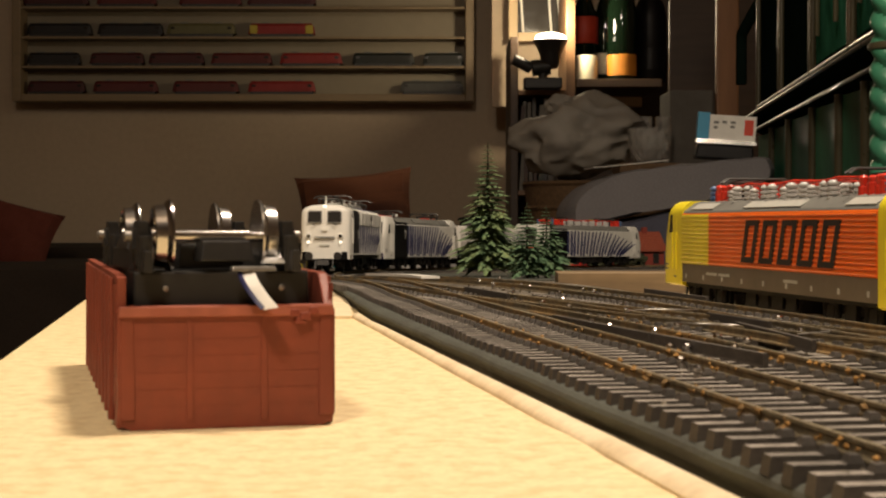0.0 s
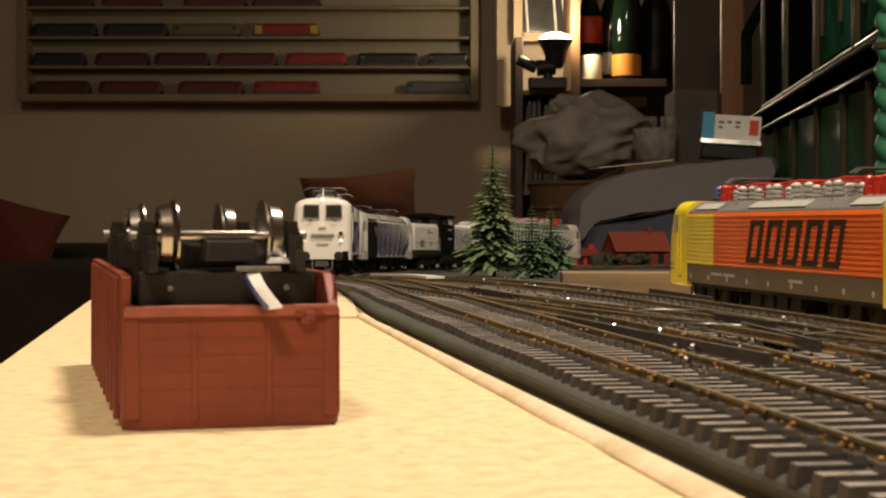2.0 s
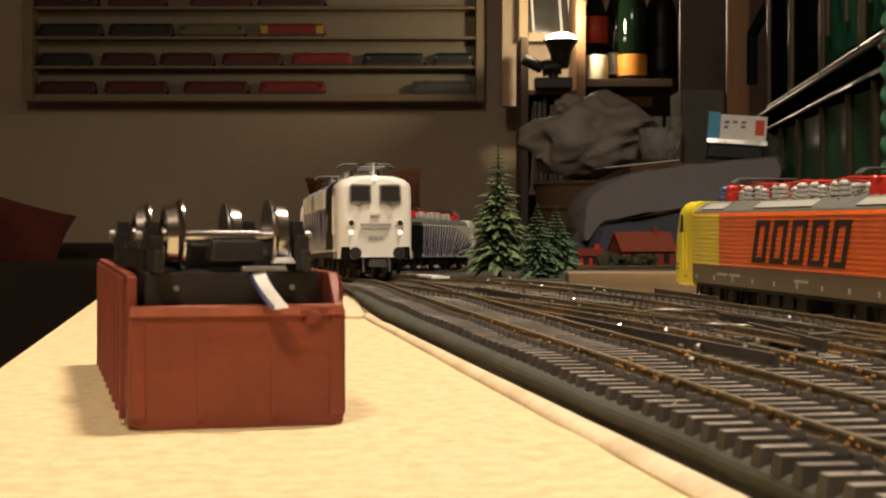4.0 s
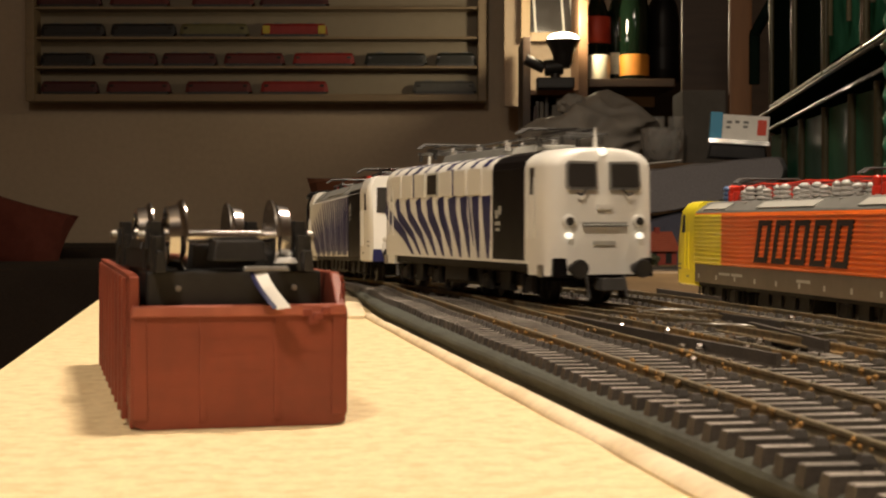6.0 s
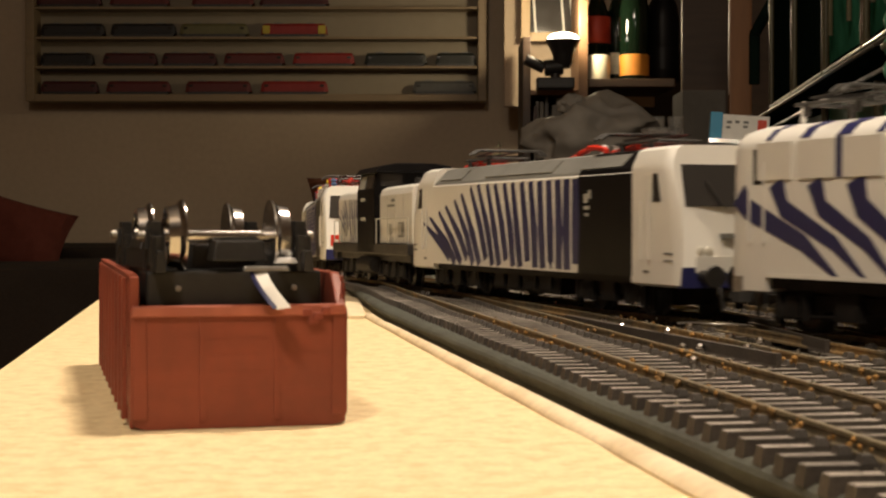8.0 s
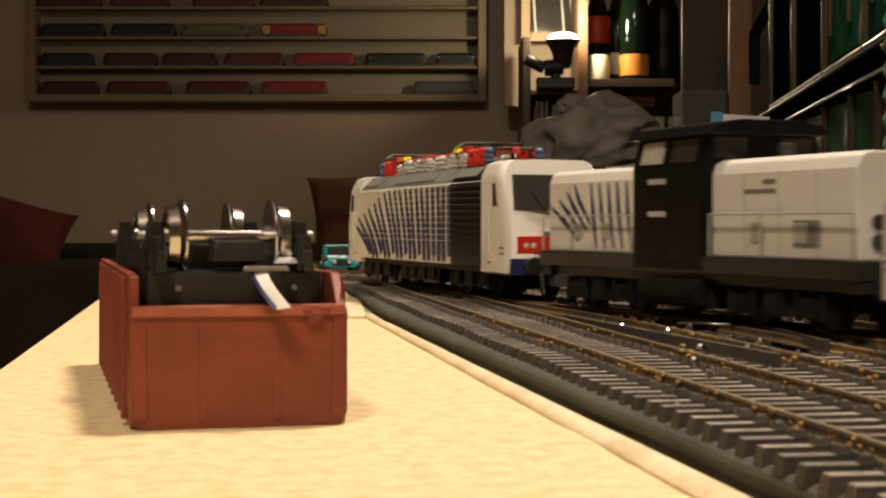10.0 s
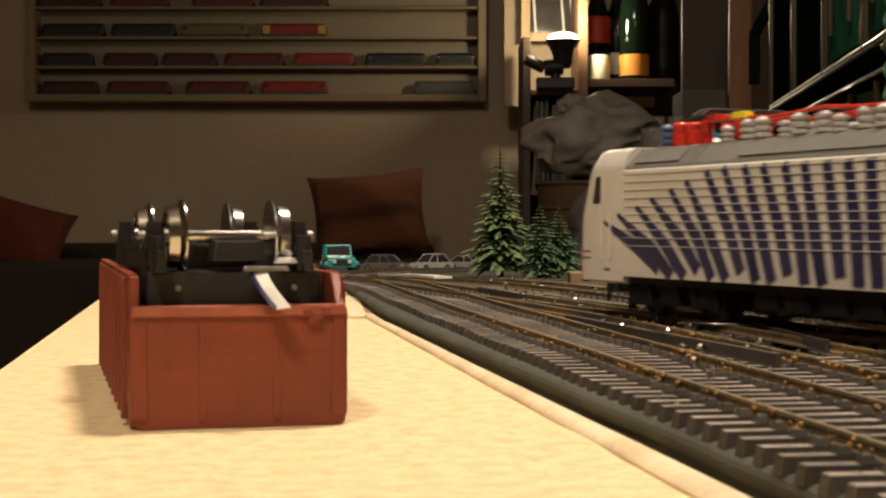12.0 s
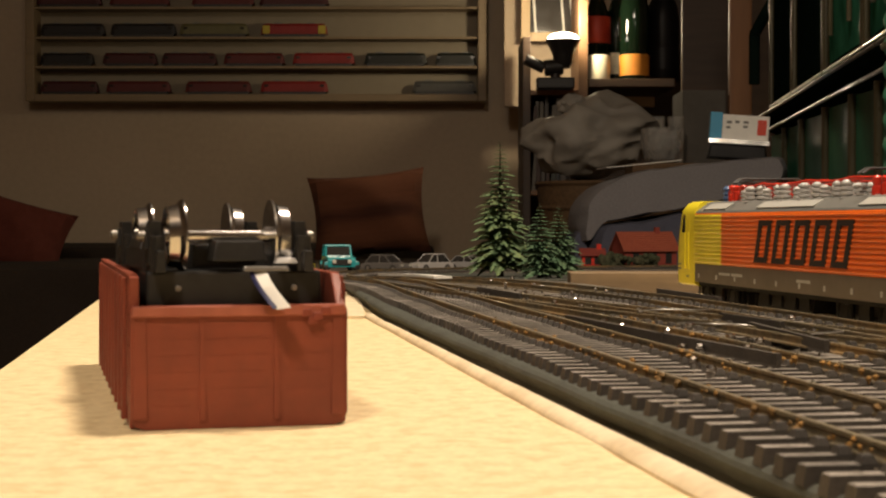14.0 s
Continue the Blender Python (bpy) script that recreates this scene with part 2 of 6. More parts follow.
# foam bed under the tracks, its near edge rounded and undercut
bm = bmesh.new()
rings = []
for i in range(97):
    u = -0.6 + i * 0.02
    far = 0.176 if u > 0.3 else 0.176 + (0.3 - u) * 1.6
    z = 0.0050 + dip(u)
    if u > 0.95:
        far = 1.0
    e = bed_edge(u) + 0.0003 * math.sin(i * 1.9) + 0.0002 * math.sin(i * 0.7)
    rings.append([on_board(e + 0.0012, u, -0.016), on_board(e + 0.0012, u, z - 0.0034), on_board(e + 0.0004, u, z - 0.0022), on_board(e, u, z - 0.0014),
                  on_board(e + 0.0003, u, z - 0.0007), on_board(e + 0.0011, u, z - 0.0002), on_board(e + 0.0022, u, z), on_board(far, u, z), on_board(far, u, -0.016)])
loft(bm, rings)
tagged(part("trackbed", bm, M["foam"], None, scale=1), "grey-green foam underlay along the tracks", "trackbed", kind="structure")

# dark ground that falls away past the bend
bm = bmesh.new()
NX, NY = 60, 70
grid = []
for j in range(NY + 1):
    y = 0.9 + 2.0 * j / NY
    row = []
    for i in range(NX + 1):
        left, right = max(-0.24, -0.044 - 0.154 * y), (1.3 if y < 1.44 else 0.285 + 0.0942 * y)
        x = left + (right - left) * i / NX
        z = 0.0048 + dip(y) + 0.0009 * noise.noise(Vector((x * 30, y * 30, 3)))
        row.append(bm.verts.new((x, y, z)))
    grid.append(row)
for j in range(NY):
    for i in range(NX):
        bm.faces.new((grid[j][i], grid[j][i + 1], grid[j + 1][i + 1], grid[j + 1][i]))
tagged(part("ground", bm, M["ballast"], None, scale=1, smooth=True), "dark brown earthy ground of the layout", "ground", kind="structure")

# near ground between the sleepers
bm = bmesh.new()
rows = []
for j in range(90):
    u = -0.3 + 0.0145 * j
    rows.append([bm.verts.new(on_board(0.0745 + (0.176 - 0.0745) * i / 26, u, 0.0059 + dip(u) + (0.0008 * noise.noise(Vector((i * 0.9, j * 0.8, 1)))) * (0 < i < 26))) for i in range(27)])
for a, b in zip(rows, rows[1:]):
    for i in range(26):
        bm.faces.new((a[i], a[i + 1], b[i + 1], b[i]))
tagged(part("ballast", bm, M["ballast"], None, scale=1, smooth=True), "brown dusty ground between the tracks", "ballast", kind="structure")

# plain table that carries the layout
def table(name, m, x0, x1, y0, y1, top):
    t = thing(name, "plain wooden table that carries the layout", "table", m, "layout tables")
    bm = bmesh.new()
    box(bm, x0, x1, y0, y1, top - 30, top)
    part("tabletop", bm, M["midwood"], t, bevel=1.5)
    for x in (x0 + 40, x1 - 40):
        for y in (y0 + 40, y1 - 40):
            bm = bmesh.new()
            box(bm, x - 25, x + 25, y - 25, y + 25, -750, top - 30.5)
            part("leg", bm, M["midwood"], t, bevel=2)


table("layout_table", BOARD, -40, 600, -560, 880, -16.5)
table("layout_table", pose(0, 0, 0), -180, 400, 1000, 2850, -62)

# pale board beside the tracks, and the raised plate behind it
bm = bmesh.new()
box(bm, 176.5, 640, 300, 720, -16, 0)
ob = tagged(part("side_board", bm, M["board"], None, bevel=0.5), "pale wooden board beside the tracks", "board", kind="structure")
ob.matrix_world = BOARD
bm = bmesh.new()
box(bm, 0, 420, 0, 34, 0, 10)
ob = tagged(part("raised_plate", bm, M["midply"], None, bevel=0.4), "raised plain wooden plate with a light cut edge", "board", kind="structure")
ob.matrix_world = pose(0.062, 0.755, -0.0005, 0, 0, -2)


# ---- tracks ----
def smooth_line(points, step=0.0067):
    """Evenly spaced places along a curve through (v, u) points of the board."""
    pts = [Vector((*p, 0)) for p in points]
    dense = []
    for i in range(len(pts) - 1):
        p0, p1, p2, p3 = pts[max(i - 1, 0)], pts[i], pts[i + 1], pts[min(i + 2, len(pts) - 1)]
        for k in range(60):
            t = k / 60
            dense.append(0.5 * (2 * p1 + (p2 - p0) * t + (2 * p0 - 5 * p1 + 4 * p2 - p3) * t * t + (3 * p1 - p0 - 3 * p2 + p3) * t**3))
    along = np.concatenate(([0.0], np.cumsum([(q - p).length for p, q in zip(dense, dense[1:])])))
    even = np.arange(0.0, along[-1], step)
    xs, ys = np.interp(even, along, [p.x for p in dense]), np.interp(even, along, [p.y for p in dense])
    out = [Vector((float(x), float(y), 0)) for x, y in zip(xs, ys)]
    res = []
    for p in out:
        w = on_board(p.x, p.y)
        res.append(Vector((w.x, w.y, RAIL + dip(w.y))))
    return res


SLEEPER_MESH = None


def sleeper_mesh():
    """A plastic sleeper with two pairs of rail chairs; its dusty top has a material of its own, its sides one darkened
    for shade.
    """
    bm = bmesh.new()
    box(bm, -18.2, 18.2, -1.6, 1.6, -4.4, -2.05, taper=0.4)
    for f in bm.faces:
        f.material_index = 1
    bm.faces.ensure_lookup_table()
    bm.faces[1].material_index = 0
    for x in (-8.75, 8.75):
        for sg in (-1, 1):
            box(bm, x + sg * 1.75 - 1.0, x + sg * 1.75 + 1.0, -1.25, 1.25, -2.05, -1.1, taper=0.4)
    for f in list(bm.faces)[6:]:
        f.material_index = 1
    bmesh.ops.recalc_face_normals(bm, faces=bm.faces)
    bmesh.ops.scale(bm, vec=(MM, MM, MM), verts=bm.verts)
    me = bpy.data.meshes.new("sleeper")
    bm.to_mesh(me)
    bm.free()
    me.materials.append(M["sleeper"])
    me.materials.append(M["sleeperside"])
    return me


def track(label, line, first=0, last=None):
    """Two rails on a line of places, with sleepers from index first to last."""
    global SLEEPER_MESH
    SLEEPER_MESH = SLEEPER_MESH or sleeper_mesh()
    t = thing("track", label, "track", group="tracks of the layout")
    ways = [((line[min(i + 1, len(line) - 1)] - line[max(i - 1, 0)]).normalized()) for i in range(len(line))]
    sides = [Vector((0, 0, 1)).cross(d).normalized() for d in ways]
    for off in (-8.75, 8.75):
        bm = bmesh.new()
        section = [(-1.0, -2.1), (1.0, -2.1), (0.95, -1.75), (0.28, -1.5), (0.28, -0.65), (0.45, -0.5), (0.4, 0.0), (-0.4, 0.0), (-0.45, -0.5), (-0.28, -0.65), (-0.28, -1.5), (-0.95, -1.75)]
        loft(bm, [[(p + n * (off + a) * MM) + Vector((0, 0, b * MM)) for a, b in section] for p, n in zip(line, sides)])
        bm.faces.ensure_lookup_table()
        bmesh.ops.recalc_face_normals(bm, faces=bm.faces)
        for f in bm.faces:
            if f.normal.z > 0.8 and all((v.co.z > -1) for v in f.verts):
                f.material_index = 1 if f.calc_center_median().z > min(p.z for p in line) - 0.0004 and f.calc_area() < 2e-5 else 0
        part("rail", bm, M["rail"], t, scale=1, mats=(M["railtop"],))
    for i, (p, d) in enumerate(zip(line, ways)):
        if i < first or (last is not None and i >= last):
            continue
        if p.y < -0.25:
            continue
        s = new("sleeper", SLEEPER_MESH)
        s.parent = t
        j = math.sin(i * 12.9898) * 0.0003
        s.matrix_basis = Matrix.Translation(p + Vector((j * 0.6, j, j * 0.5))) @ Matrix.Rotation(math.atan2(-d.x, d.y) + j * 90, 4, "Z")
    return t


MAIN_LINE = [main_at(-1.15 + 0.0067 * i) for i in range(381)]
NEAR_LINE = smooth_line([(0.0828, -0.12), (0.0826, 0.2), (0.0824, 0.5), (0.0835, 0.62), (0.0865, 0.74), (0.0930, 0.92)])
MID_LINE = smooth_line([(0.1175, -0.12), (0.1175, 0.15), (0.1175, 0.33), (0.109, 0.46), (0.094, 0.58)])
FAR_LINE = smooth_line([(0.1525, -0.12), (0.1525, 0.2), (0.1525, 0.42), (0.143, 0.58), (0.118, 0.74), (0.096, 0.86)])
track("curved main railway track with rusty brown rails", MAIN_LINE, 0, 260)
track("straight railway track with rusty brown rails", NEAR_LINE)
track("railway track with dusty sleepers and points", MID_LINE, 0, 62)
track("railway track with points that joins the curve", FAR_LINE, 0, 104)

# point blades, check rails and loose ends among the tracks
for v, u, turn, length in ((0.096, 0.36, 4, 70), (0.101, 0.30, 5, 60), (0.128, 0.33, -5, 60), (0.138, 0.38, 3, 40),
                           (0.105, 0.55, 4, 60), (0.166, 0.52, 0, 70)):
    bm = bmesh.new()
    prism(bm, [(-0.8, 0), (0.8, 0), (0.5, 0.5), (0.55, 2.6), (-0.55, 2.6), (-0.5, 0.5)], "Y", -length / 2, length / 2)
    ob = tagged(part("check_rail", bm, M["sleeperside"], None), "short dark brown check rail lying among the tracks", "rail", group="check rails")
    w = on_board(v, u)
    ob.matrix_world = pose(w.x, w.y, RAIL - 0.0021 + dip(w.y), 0, 0, TURN + turn)


# ---- small metal bits on the points: screw shapes added to give glints ----
def track_screw():
    t = thing("track_screw", "tiny shiny screw shape added as a glint on the track points", "screw", group="screws on the points")
    bm = bmesh.new()
    turned(bm, [(0.75, 0), (0.75, 2.3), (0.55, 3.0)], n=8)
    part("shank", bm, M["steel"], t, smooth=True)
    bm = bmesh.new()
    turned(bm, [(0.95, 2.7), (1.0, 3.3), (0.7, 3.75), (0.15, 3.9)], n=10)
    part("head", bm, M["chrome"], t, "bright domed screw head")
    return t


# where glints sit among the tracks; each gets one made-up screw
SPOTS = [(985, 545), (1030, 553), (1092, 575), (1128, 560), (1124, 548), (1205, 630), (1243, 630), (1255, 672), (1325, 632), (1332, 640), (1158, 607), (945, 512),
         (960, 516), (1055, 520), (1075, 523), (812, 522), (905, 493), (1140, 585), (1222, 590), (990, 538), (1070, 582), (895, 510), (1010, 527), (1100, 590), (1185, 598), (1232, 655), (1290, 610), (1350, 618), (1165, 575), (1020, 540), (930, 520), (870, 503), (1045, 560), (1400, 575), (1440, 600)]
screw = None
for i, (px, py) in enumerate(SPOTS):
    d = 2750 * 0.0265 / (py - 398)
    m = pose((px - 784) / 2750 * d, d, 0.0052 + dip(d), (i * 37) % 16 - 8, (i * 53) % 22 - 11, i * 40)
    if screw is None:
        screw = track_screw()
        screw.matrix_world = m
    else:
        copy_thing(screw, m)

for i, (v, u, turn, l) in enumerate(((0.131, 0.42, 20, 24), (0.121, 0.36, -35, 20), (0.14, 0.33, 50, 16))):
    bm = bmesh.new()
    pts = [Vector((-l / 2 + l * k / 8, 2.5 * math.sin(k * 0.9 + i), 0.3 + 0.5 * math.sin(k * math.pi / 8))) for k in range(9)]
    tube(bm, pts, 0.22, 6)
    ob = tagged(part("wire", bm, M["steel"], None, smooth=True), "thin bent wire lying across the tracks", "wire", group="wires on the tracks")
    w = on_board(v, u)
    ob.matrix_world = pose(w.x, w.y, RAIL - 0.0005 + dip(w.y), 0, 0, turn)

# rusty crumbs and dust along the rails of the near tracks
M["rustcrumb"] = material("rusty_crumbs", (0.34, 0.18, 0.045), 0.95, vary=0.5, scale=700, second=(0.10, 0.075, 0.04), second_scale=60, amount=0.9)
M["dustcrumb"] = material("grey_brown_dust_crumbs", (0.11, 0.092, 0.066), 0.95, vary=0.5, scale=700, second=(0.24, 0.21, 0.16), second_scale=60, amount=0.9)
rnd = random.Random(23)
for name, mat, label, count in (("rust_crumbs", "rustcrumb", "orange-brown rust crumbs along the rails", 420), ("track_dust", "dustcrumb", "grey-brown dust and crumbs between the sleepers", 1300)):
    verts, faces = [], []
    for k in range(count):
        if name == "rust_crumbs":
            u = 0.10 + 0.32 * rnd.random() ** 1.3
            v = rnd.choice((0.0740, 0.0740, 0.0914, 0.1087)) + rnd.choice((-1, 1)) * rnd.uniform(0.0003, 0.0013)
            z = RAIL - rnd.uniform(0.0001, 0.0016)
        else:
            u, v = 0.10 + 0.75 * rnd.random() ** 1.3, rnd.uniform(0.068, 0.170)
            z = 0.0066 + dip(u)
        c, r = on_board(v, u, z), rnd.uniform(0.00025, 0.00065)
        n = len(verts)
        verts += [tuple(c + Vector(d) * r * rnd.uniform(0.6, 1.3)) for d in ((1, 0, 0), (-1, 0, 0), (0, 1.3, 0), (0, -1.3, 0), (0, 0, 0.9), (0, 0, -1.6))]
        faces += [(n + a, n + b, n + d) for a, b, d in ((0, 2, 4), (2, 1, 4), (1, 3, 4), (3, 0, 4), (2, 0, 5), (1, 2, 5), (3, 1, 5), (0, 3, 5))]
    me = bpy.data.meshes.new(name)
    me.from_pydata(verts, [], faces)
    me.materials.append(M[mat])
    tagged(new(name, me), label, "dirt", kind="stuff")

# white plastic strip lying on the rails far off
bm = bmesh.new()
pts = [(-0.030, 0.800), (-0.018, 0.765), (-0.008, 0.728), (0.0, 0.690)]
prev = None
for i, (x, y) in enumerate(pts):
    z, w = RAIL + dip(y) + 0.0004, 0.0035 + 0.0006 * (i % 2)
    ring = [bm.verts.new((x - w, y, z)), bm.verts.new((x + w, y + 0.002, z)), bm.verts.new((x + w, y + 0.002, z + 0.001)), bm.verts.new((x - w, y, z + 0.0012))]
    if prev:
        for k in range(4):
            bm.faces.new((prev[k], prev[(k + 1) % 4], ring[(k + 1) % 4], ring[k]))
    else:
        bm.faces.new(ring[::-1])
    prev = ring
bm.faces.new(prev)
tagged(part("paper_strip", bm, M["paper"], None, scale=1), "narrow white paper strip lying over the rails", "paper strip")

# flat plywood offcut lying on the board
bm = bmesh.new()
prism(bm, [(-13, 0), (-0.6, 0), (0, 0.8), (0.9, 40), (1.4, 90), (1.2, 150), (0.5, 240), (-0.8, 310), (-3.2, 350), (-13, 352)], "Z", 0, 1.1)
ob = tagged(part("plywood_offcut", bm, M["beading"], None), "thin pale plywood offcut lying on the board", "wood offcut")
ob.matrix_world = pose(-0.0274, 0.543, 0.0, 0, 0, 4.6)


# ---- locomotives ----
def side_patch(bm, x0, x1, z0, z1, y, sign, thick=0.12):
    box(bm, x0, x1, min(sign * y, sign * (y + thick)), max(sign * y, sign * (y + thick)), z0, z1)


def stroke(bm, path, w0, w1, y, sign, thick=0.14, ends=(0.35, 0.35)):
    """A tapered painted stroke on a loco's side along (x, z) points."""
    n = len(path)
    left, right = [], []
    for i, (x, z) in enumerate(path):
        a, b = path[max(i - 1, 0)], path[min(i + 1, n - 1)]
        dx, dz = b[0] - a[0], b[1] - a[1]
        l = math.hypot(dx, dz) or 1
        t = i / (n - 1)
        w = (w0 + (w1 - w0) * t) / 2 * (ends[0] if i == 0 else ends[1] if i == n - 1 else 1)
        left.append((x - dz / l * w, z + dx / l * w))
        right.append((x + dz / l * w, z - dx / l * w))
    ring = left + right[::-1]
    prism(bm, ring, "Y", sign * y, sign * (y + thick))


def fan(bm, x_rear, x_front, z0, z1, count, y, sign, width):
    """Zebra strokes that stand upright near the front and fan out towards the rear."""
    for i in range(count):
        u = (i / (count - 1))
        xb = x_rear + (x_front - x_rear) * (0.20 + 0.78 * u)
        lean = (1 - u) ** 1.6
        zt = z0 + (z1 - z0) * min(1.0, 0.52 + 1.35 * u)
        xt = xb - lean * (x_front - x_rear) * 0.20 - 1.5 * (i % 2) * lean
        zb = z0 + (0.4 if i % 3 else 2.2)
        mid = ((xb * 0.62 + xt * 0.38) + lean * 1.0 + 0.5 * math.sin(i * 2.1), zb + (zt - zb) * 0.42)
        stroke(bm, [(xb, zb), mid, (xt, zt)], width * (1.25 - 0.2 * lean), width * (0.7 + 0.5 * u), y, sign, ends=(0.8, 0.35 + 0.5 * u))
        if i % 4 == 2 and 0.2 < u < 0.9:
            stroke(bm, [(xb + width * 1.5, z0 + 0.4), (xb + width * 1.1, z0 + 5), (xb + width * 0.9, z0 + 11)], width * 0.8, 0.3, y, sign)


def bogie(parent, x, wheelbase, r=5.6, spread=13.5, tail=8):
    b = bmesh.new()
    for s in (-1, 1):
        lo, hi = min(s * (spread - 1.5), s * spread), max(s * (spread - 1.5), s * spread)
        box(b, x - wheelbase / 2 - tail, x + wheelbase / 2 + tail, lo, hi, 5.2, 8.4, taper=0.3)
        for k in (-1, 1):
            xx = x + k * wheelbase / 2
            box(b, xx - 3.0, xx + 3.0, min(s * (spread - 0.5), s * (spread + 1.6)), max(s * (spread - 0.5), s * (spread + 1.6)), 3.6, 8.0, taper=0.4)
            rod(b, (xx - 4.6, s * (spread + 0.7), 3.0), (xx - 4.6, s * (spread + 0.7), 9.0), 1.1, 8)
            rod(b, (xx + 4.6, s * (spread + 0.7), 3.0), (xx + 4.6, s * (spread + 0.7), 9.0), 1.1, 8)
        box(b, x - 4, x + 4, min(s * (spread - 1), s * (spread + 1.8)), max(s * (spread - 1), s * (spread + 1.8)), 3.4, 9.5, taper=0.6)
        rod(b, (x - wheelbase / 2 - tail, s * spread, 3.2), (x - 5, s * spread, 4.0), 0.5, 6)
        box(b, x + wheelbase / 2 + tail - 2, x + wheelbase / 2 + tail, lo, hi, 1.6, 6)
        box(b, x - wheelbase / 2 - tail, x - wheelbase / 2 - tail + 2, lo, hi, 1.6, 6)
    box(b, x - wheelbase / 2 - tail, x + wheelbase / 2 + tail, -spread + 1.5, spread - 1.5, 7.0, 9.8)
    bo = part("bogie", b, M["bogieblack"], parent, "black bogie with springs and axle boxes")
    for k in (-1, 1):
        w = bmesh.new()
        xx = x + k * wheelbase / 2
        for s in (-1, 1):
            turned(w, [(r + 1.0, s * 7.0), (r + 1.0, s * 7.7), (r, s * 8.0), (r, s * 10.2), (r - 0.8, s * 10.4), (r - 1.0, s * 9.8), (1.6, s * 9.9), (1.6, s * 10.8)], (xx, 0, r), "Y", 22)
        rod(w, (xx, -9, r), (xx, 9, r), 1.2, 8)
        part("wheelset", w, M["darkmetal"], bo, "steel wheels on an axle", smooth=True)
    return bo


def insulator(bm, x, y, z, h=5.0, r=1.5):
    prof = [(r * 0.5, 0)]
    for k in range(4):
        prof += [(r, h * (k + 0.15) / 4), (r, h * (k + 0.5) / 4), (r * 0.6, h * (k + 0.75) / 4)]
    turned(bm, prof + [(r * 0.5, h)], (x, y, z), "Z", 10)


def pantograph(parent, x, z, sign, mat, up=0.0):
    """A lowered half-arm pantograph."""
    b = bmesh.new()
    for y in (-6.5, 6.5):
        rod(b, (x - sign * 13, y, z + 2.6), (x + sign * 13, y, z + 2.6), 0.5, 6)
        for xx in (x - 9, x + 9):
            rod(b, (xx, y, z - 0.3), (xx, y, z + 2.6), 0.8, 8)
    for xx in (x - 12, x, x + 12):
        rod(b, (xx, -7, z + 2.6), (xx, 7, z + 2.6), 0.5, 6)
    base = part("pantograph", b, mat, parent, "lowered pantograph on a bar frame", smooth=True)
    for y in (-1, 1):
        b = bmesh.new()
        tube(b, [(x - sign * 10, y * 5.2, z + 3.4), (x + sign * 12, y * 3.0, z + 4.2), (x - sign * 12, y * 4.4, z + 5.2)], 0.4, 6)
        part("arm", b, mat, base, smooth=True)
    for dx in (0, 3.5):
        b = bmesh.new()
        tube(b, [(x - sign * (12 - dx), y, zz) for y, zz in ((-13.5, z + 3.6), (-11, z + 5.2), (11, z + 5.2), (13.5, z + 3.6))], 0.5, 6)
        part("collector", b, mat, base, smooth=True)
    return base


def buffers(parent, hl, sign, mat, beam_z=(8.2, 13.5), reach=7):
    b = bmesh.new()
    box(b, min(sign * (hl - 5), sign * (hl + 0.4)), max(sign * (hl - 5), sign * (hl + 0.4)), -16, 16, *beam_z, taper=0.3)
    bb = part("buffer_beam", b, mat, parent, "dark buffer beam", bevel=0.3)
    for s in (-1, 1):
        c = bmesh.new()
        turned(c, [(1.6, sign * hl), (1.6, sign * (hl + 3.5)), (1.2, sign * (hl + 3.6)), (1.2, sign * (hl + reach - 1)), (2.9, sign * (hl + reach - 0.8)), (2.6, sign * (hl + reach))], (0, s * 10, 11.2), "X", 14)
        part("buffer", c, M["black"], bb, smooth=True)
    c = bmesh.new()
    box(c, min(sign * (hl - 4), sign * (hl + 6)), max(sign * (hl - 4), sign * (hl + 6)), -2.2, 2.2, 5.6, 7.2, taper=0.2)
    box(c, min(sign * (hl + 4), sign * (hl + 8)), max(sign * (hl + 4), sign * (hl + 8)), -4.2, 4.2, 5.0, 8.4, taper=0.5)
    rod(c, (sign * (hl + 1), -6, 9), (sign * (hl + 3), -6, 2.5), 0.6, 6)
    rod(c, (sign * (hl + 1), 6, 9), (sign * (hl + 3), 6, 2.5), 0.6, 6)
    part("coupler", c, M["darkmetal"], bb, "dark close coupler and hoses")


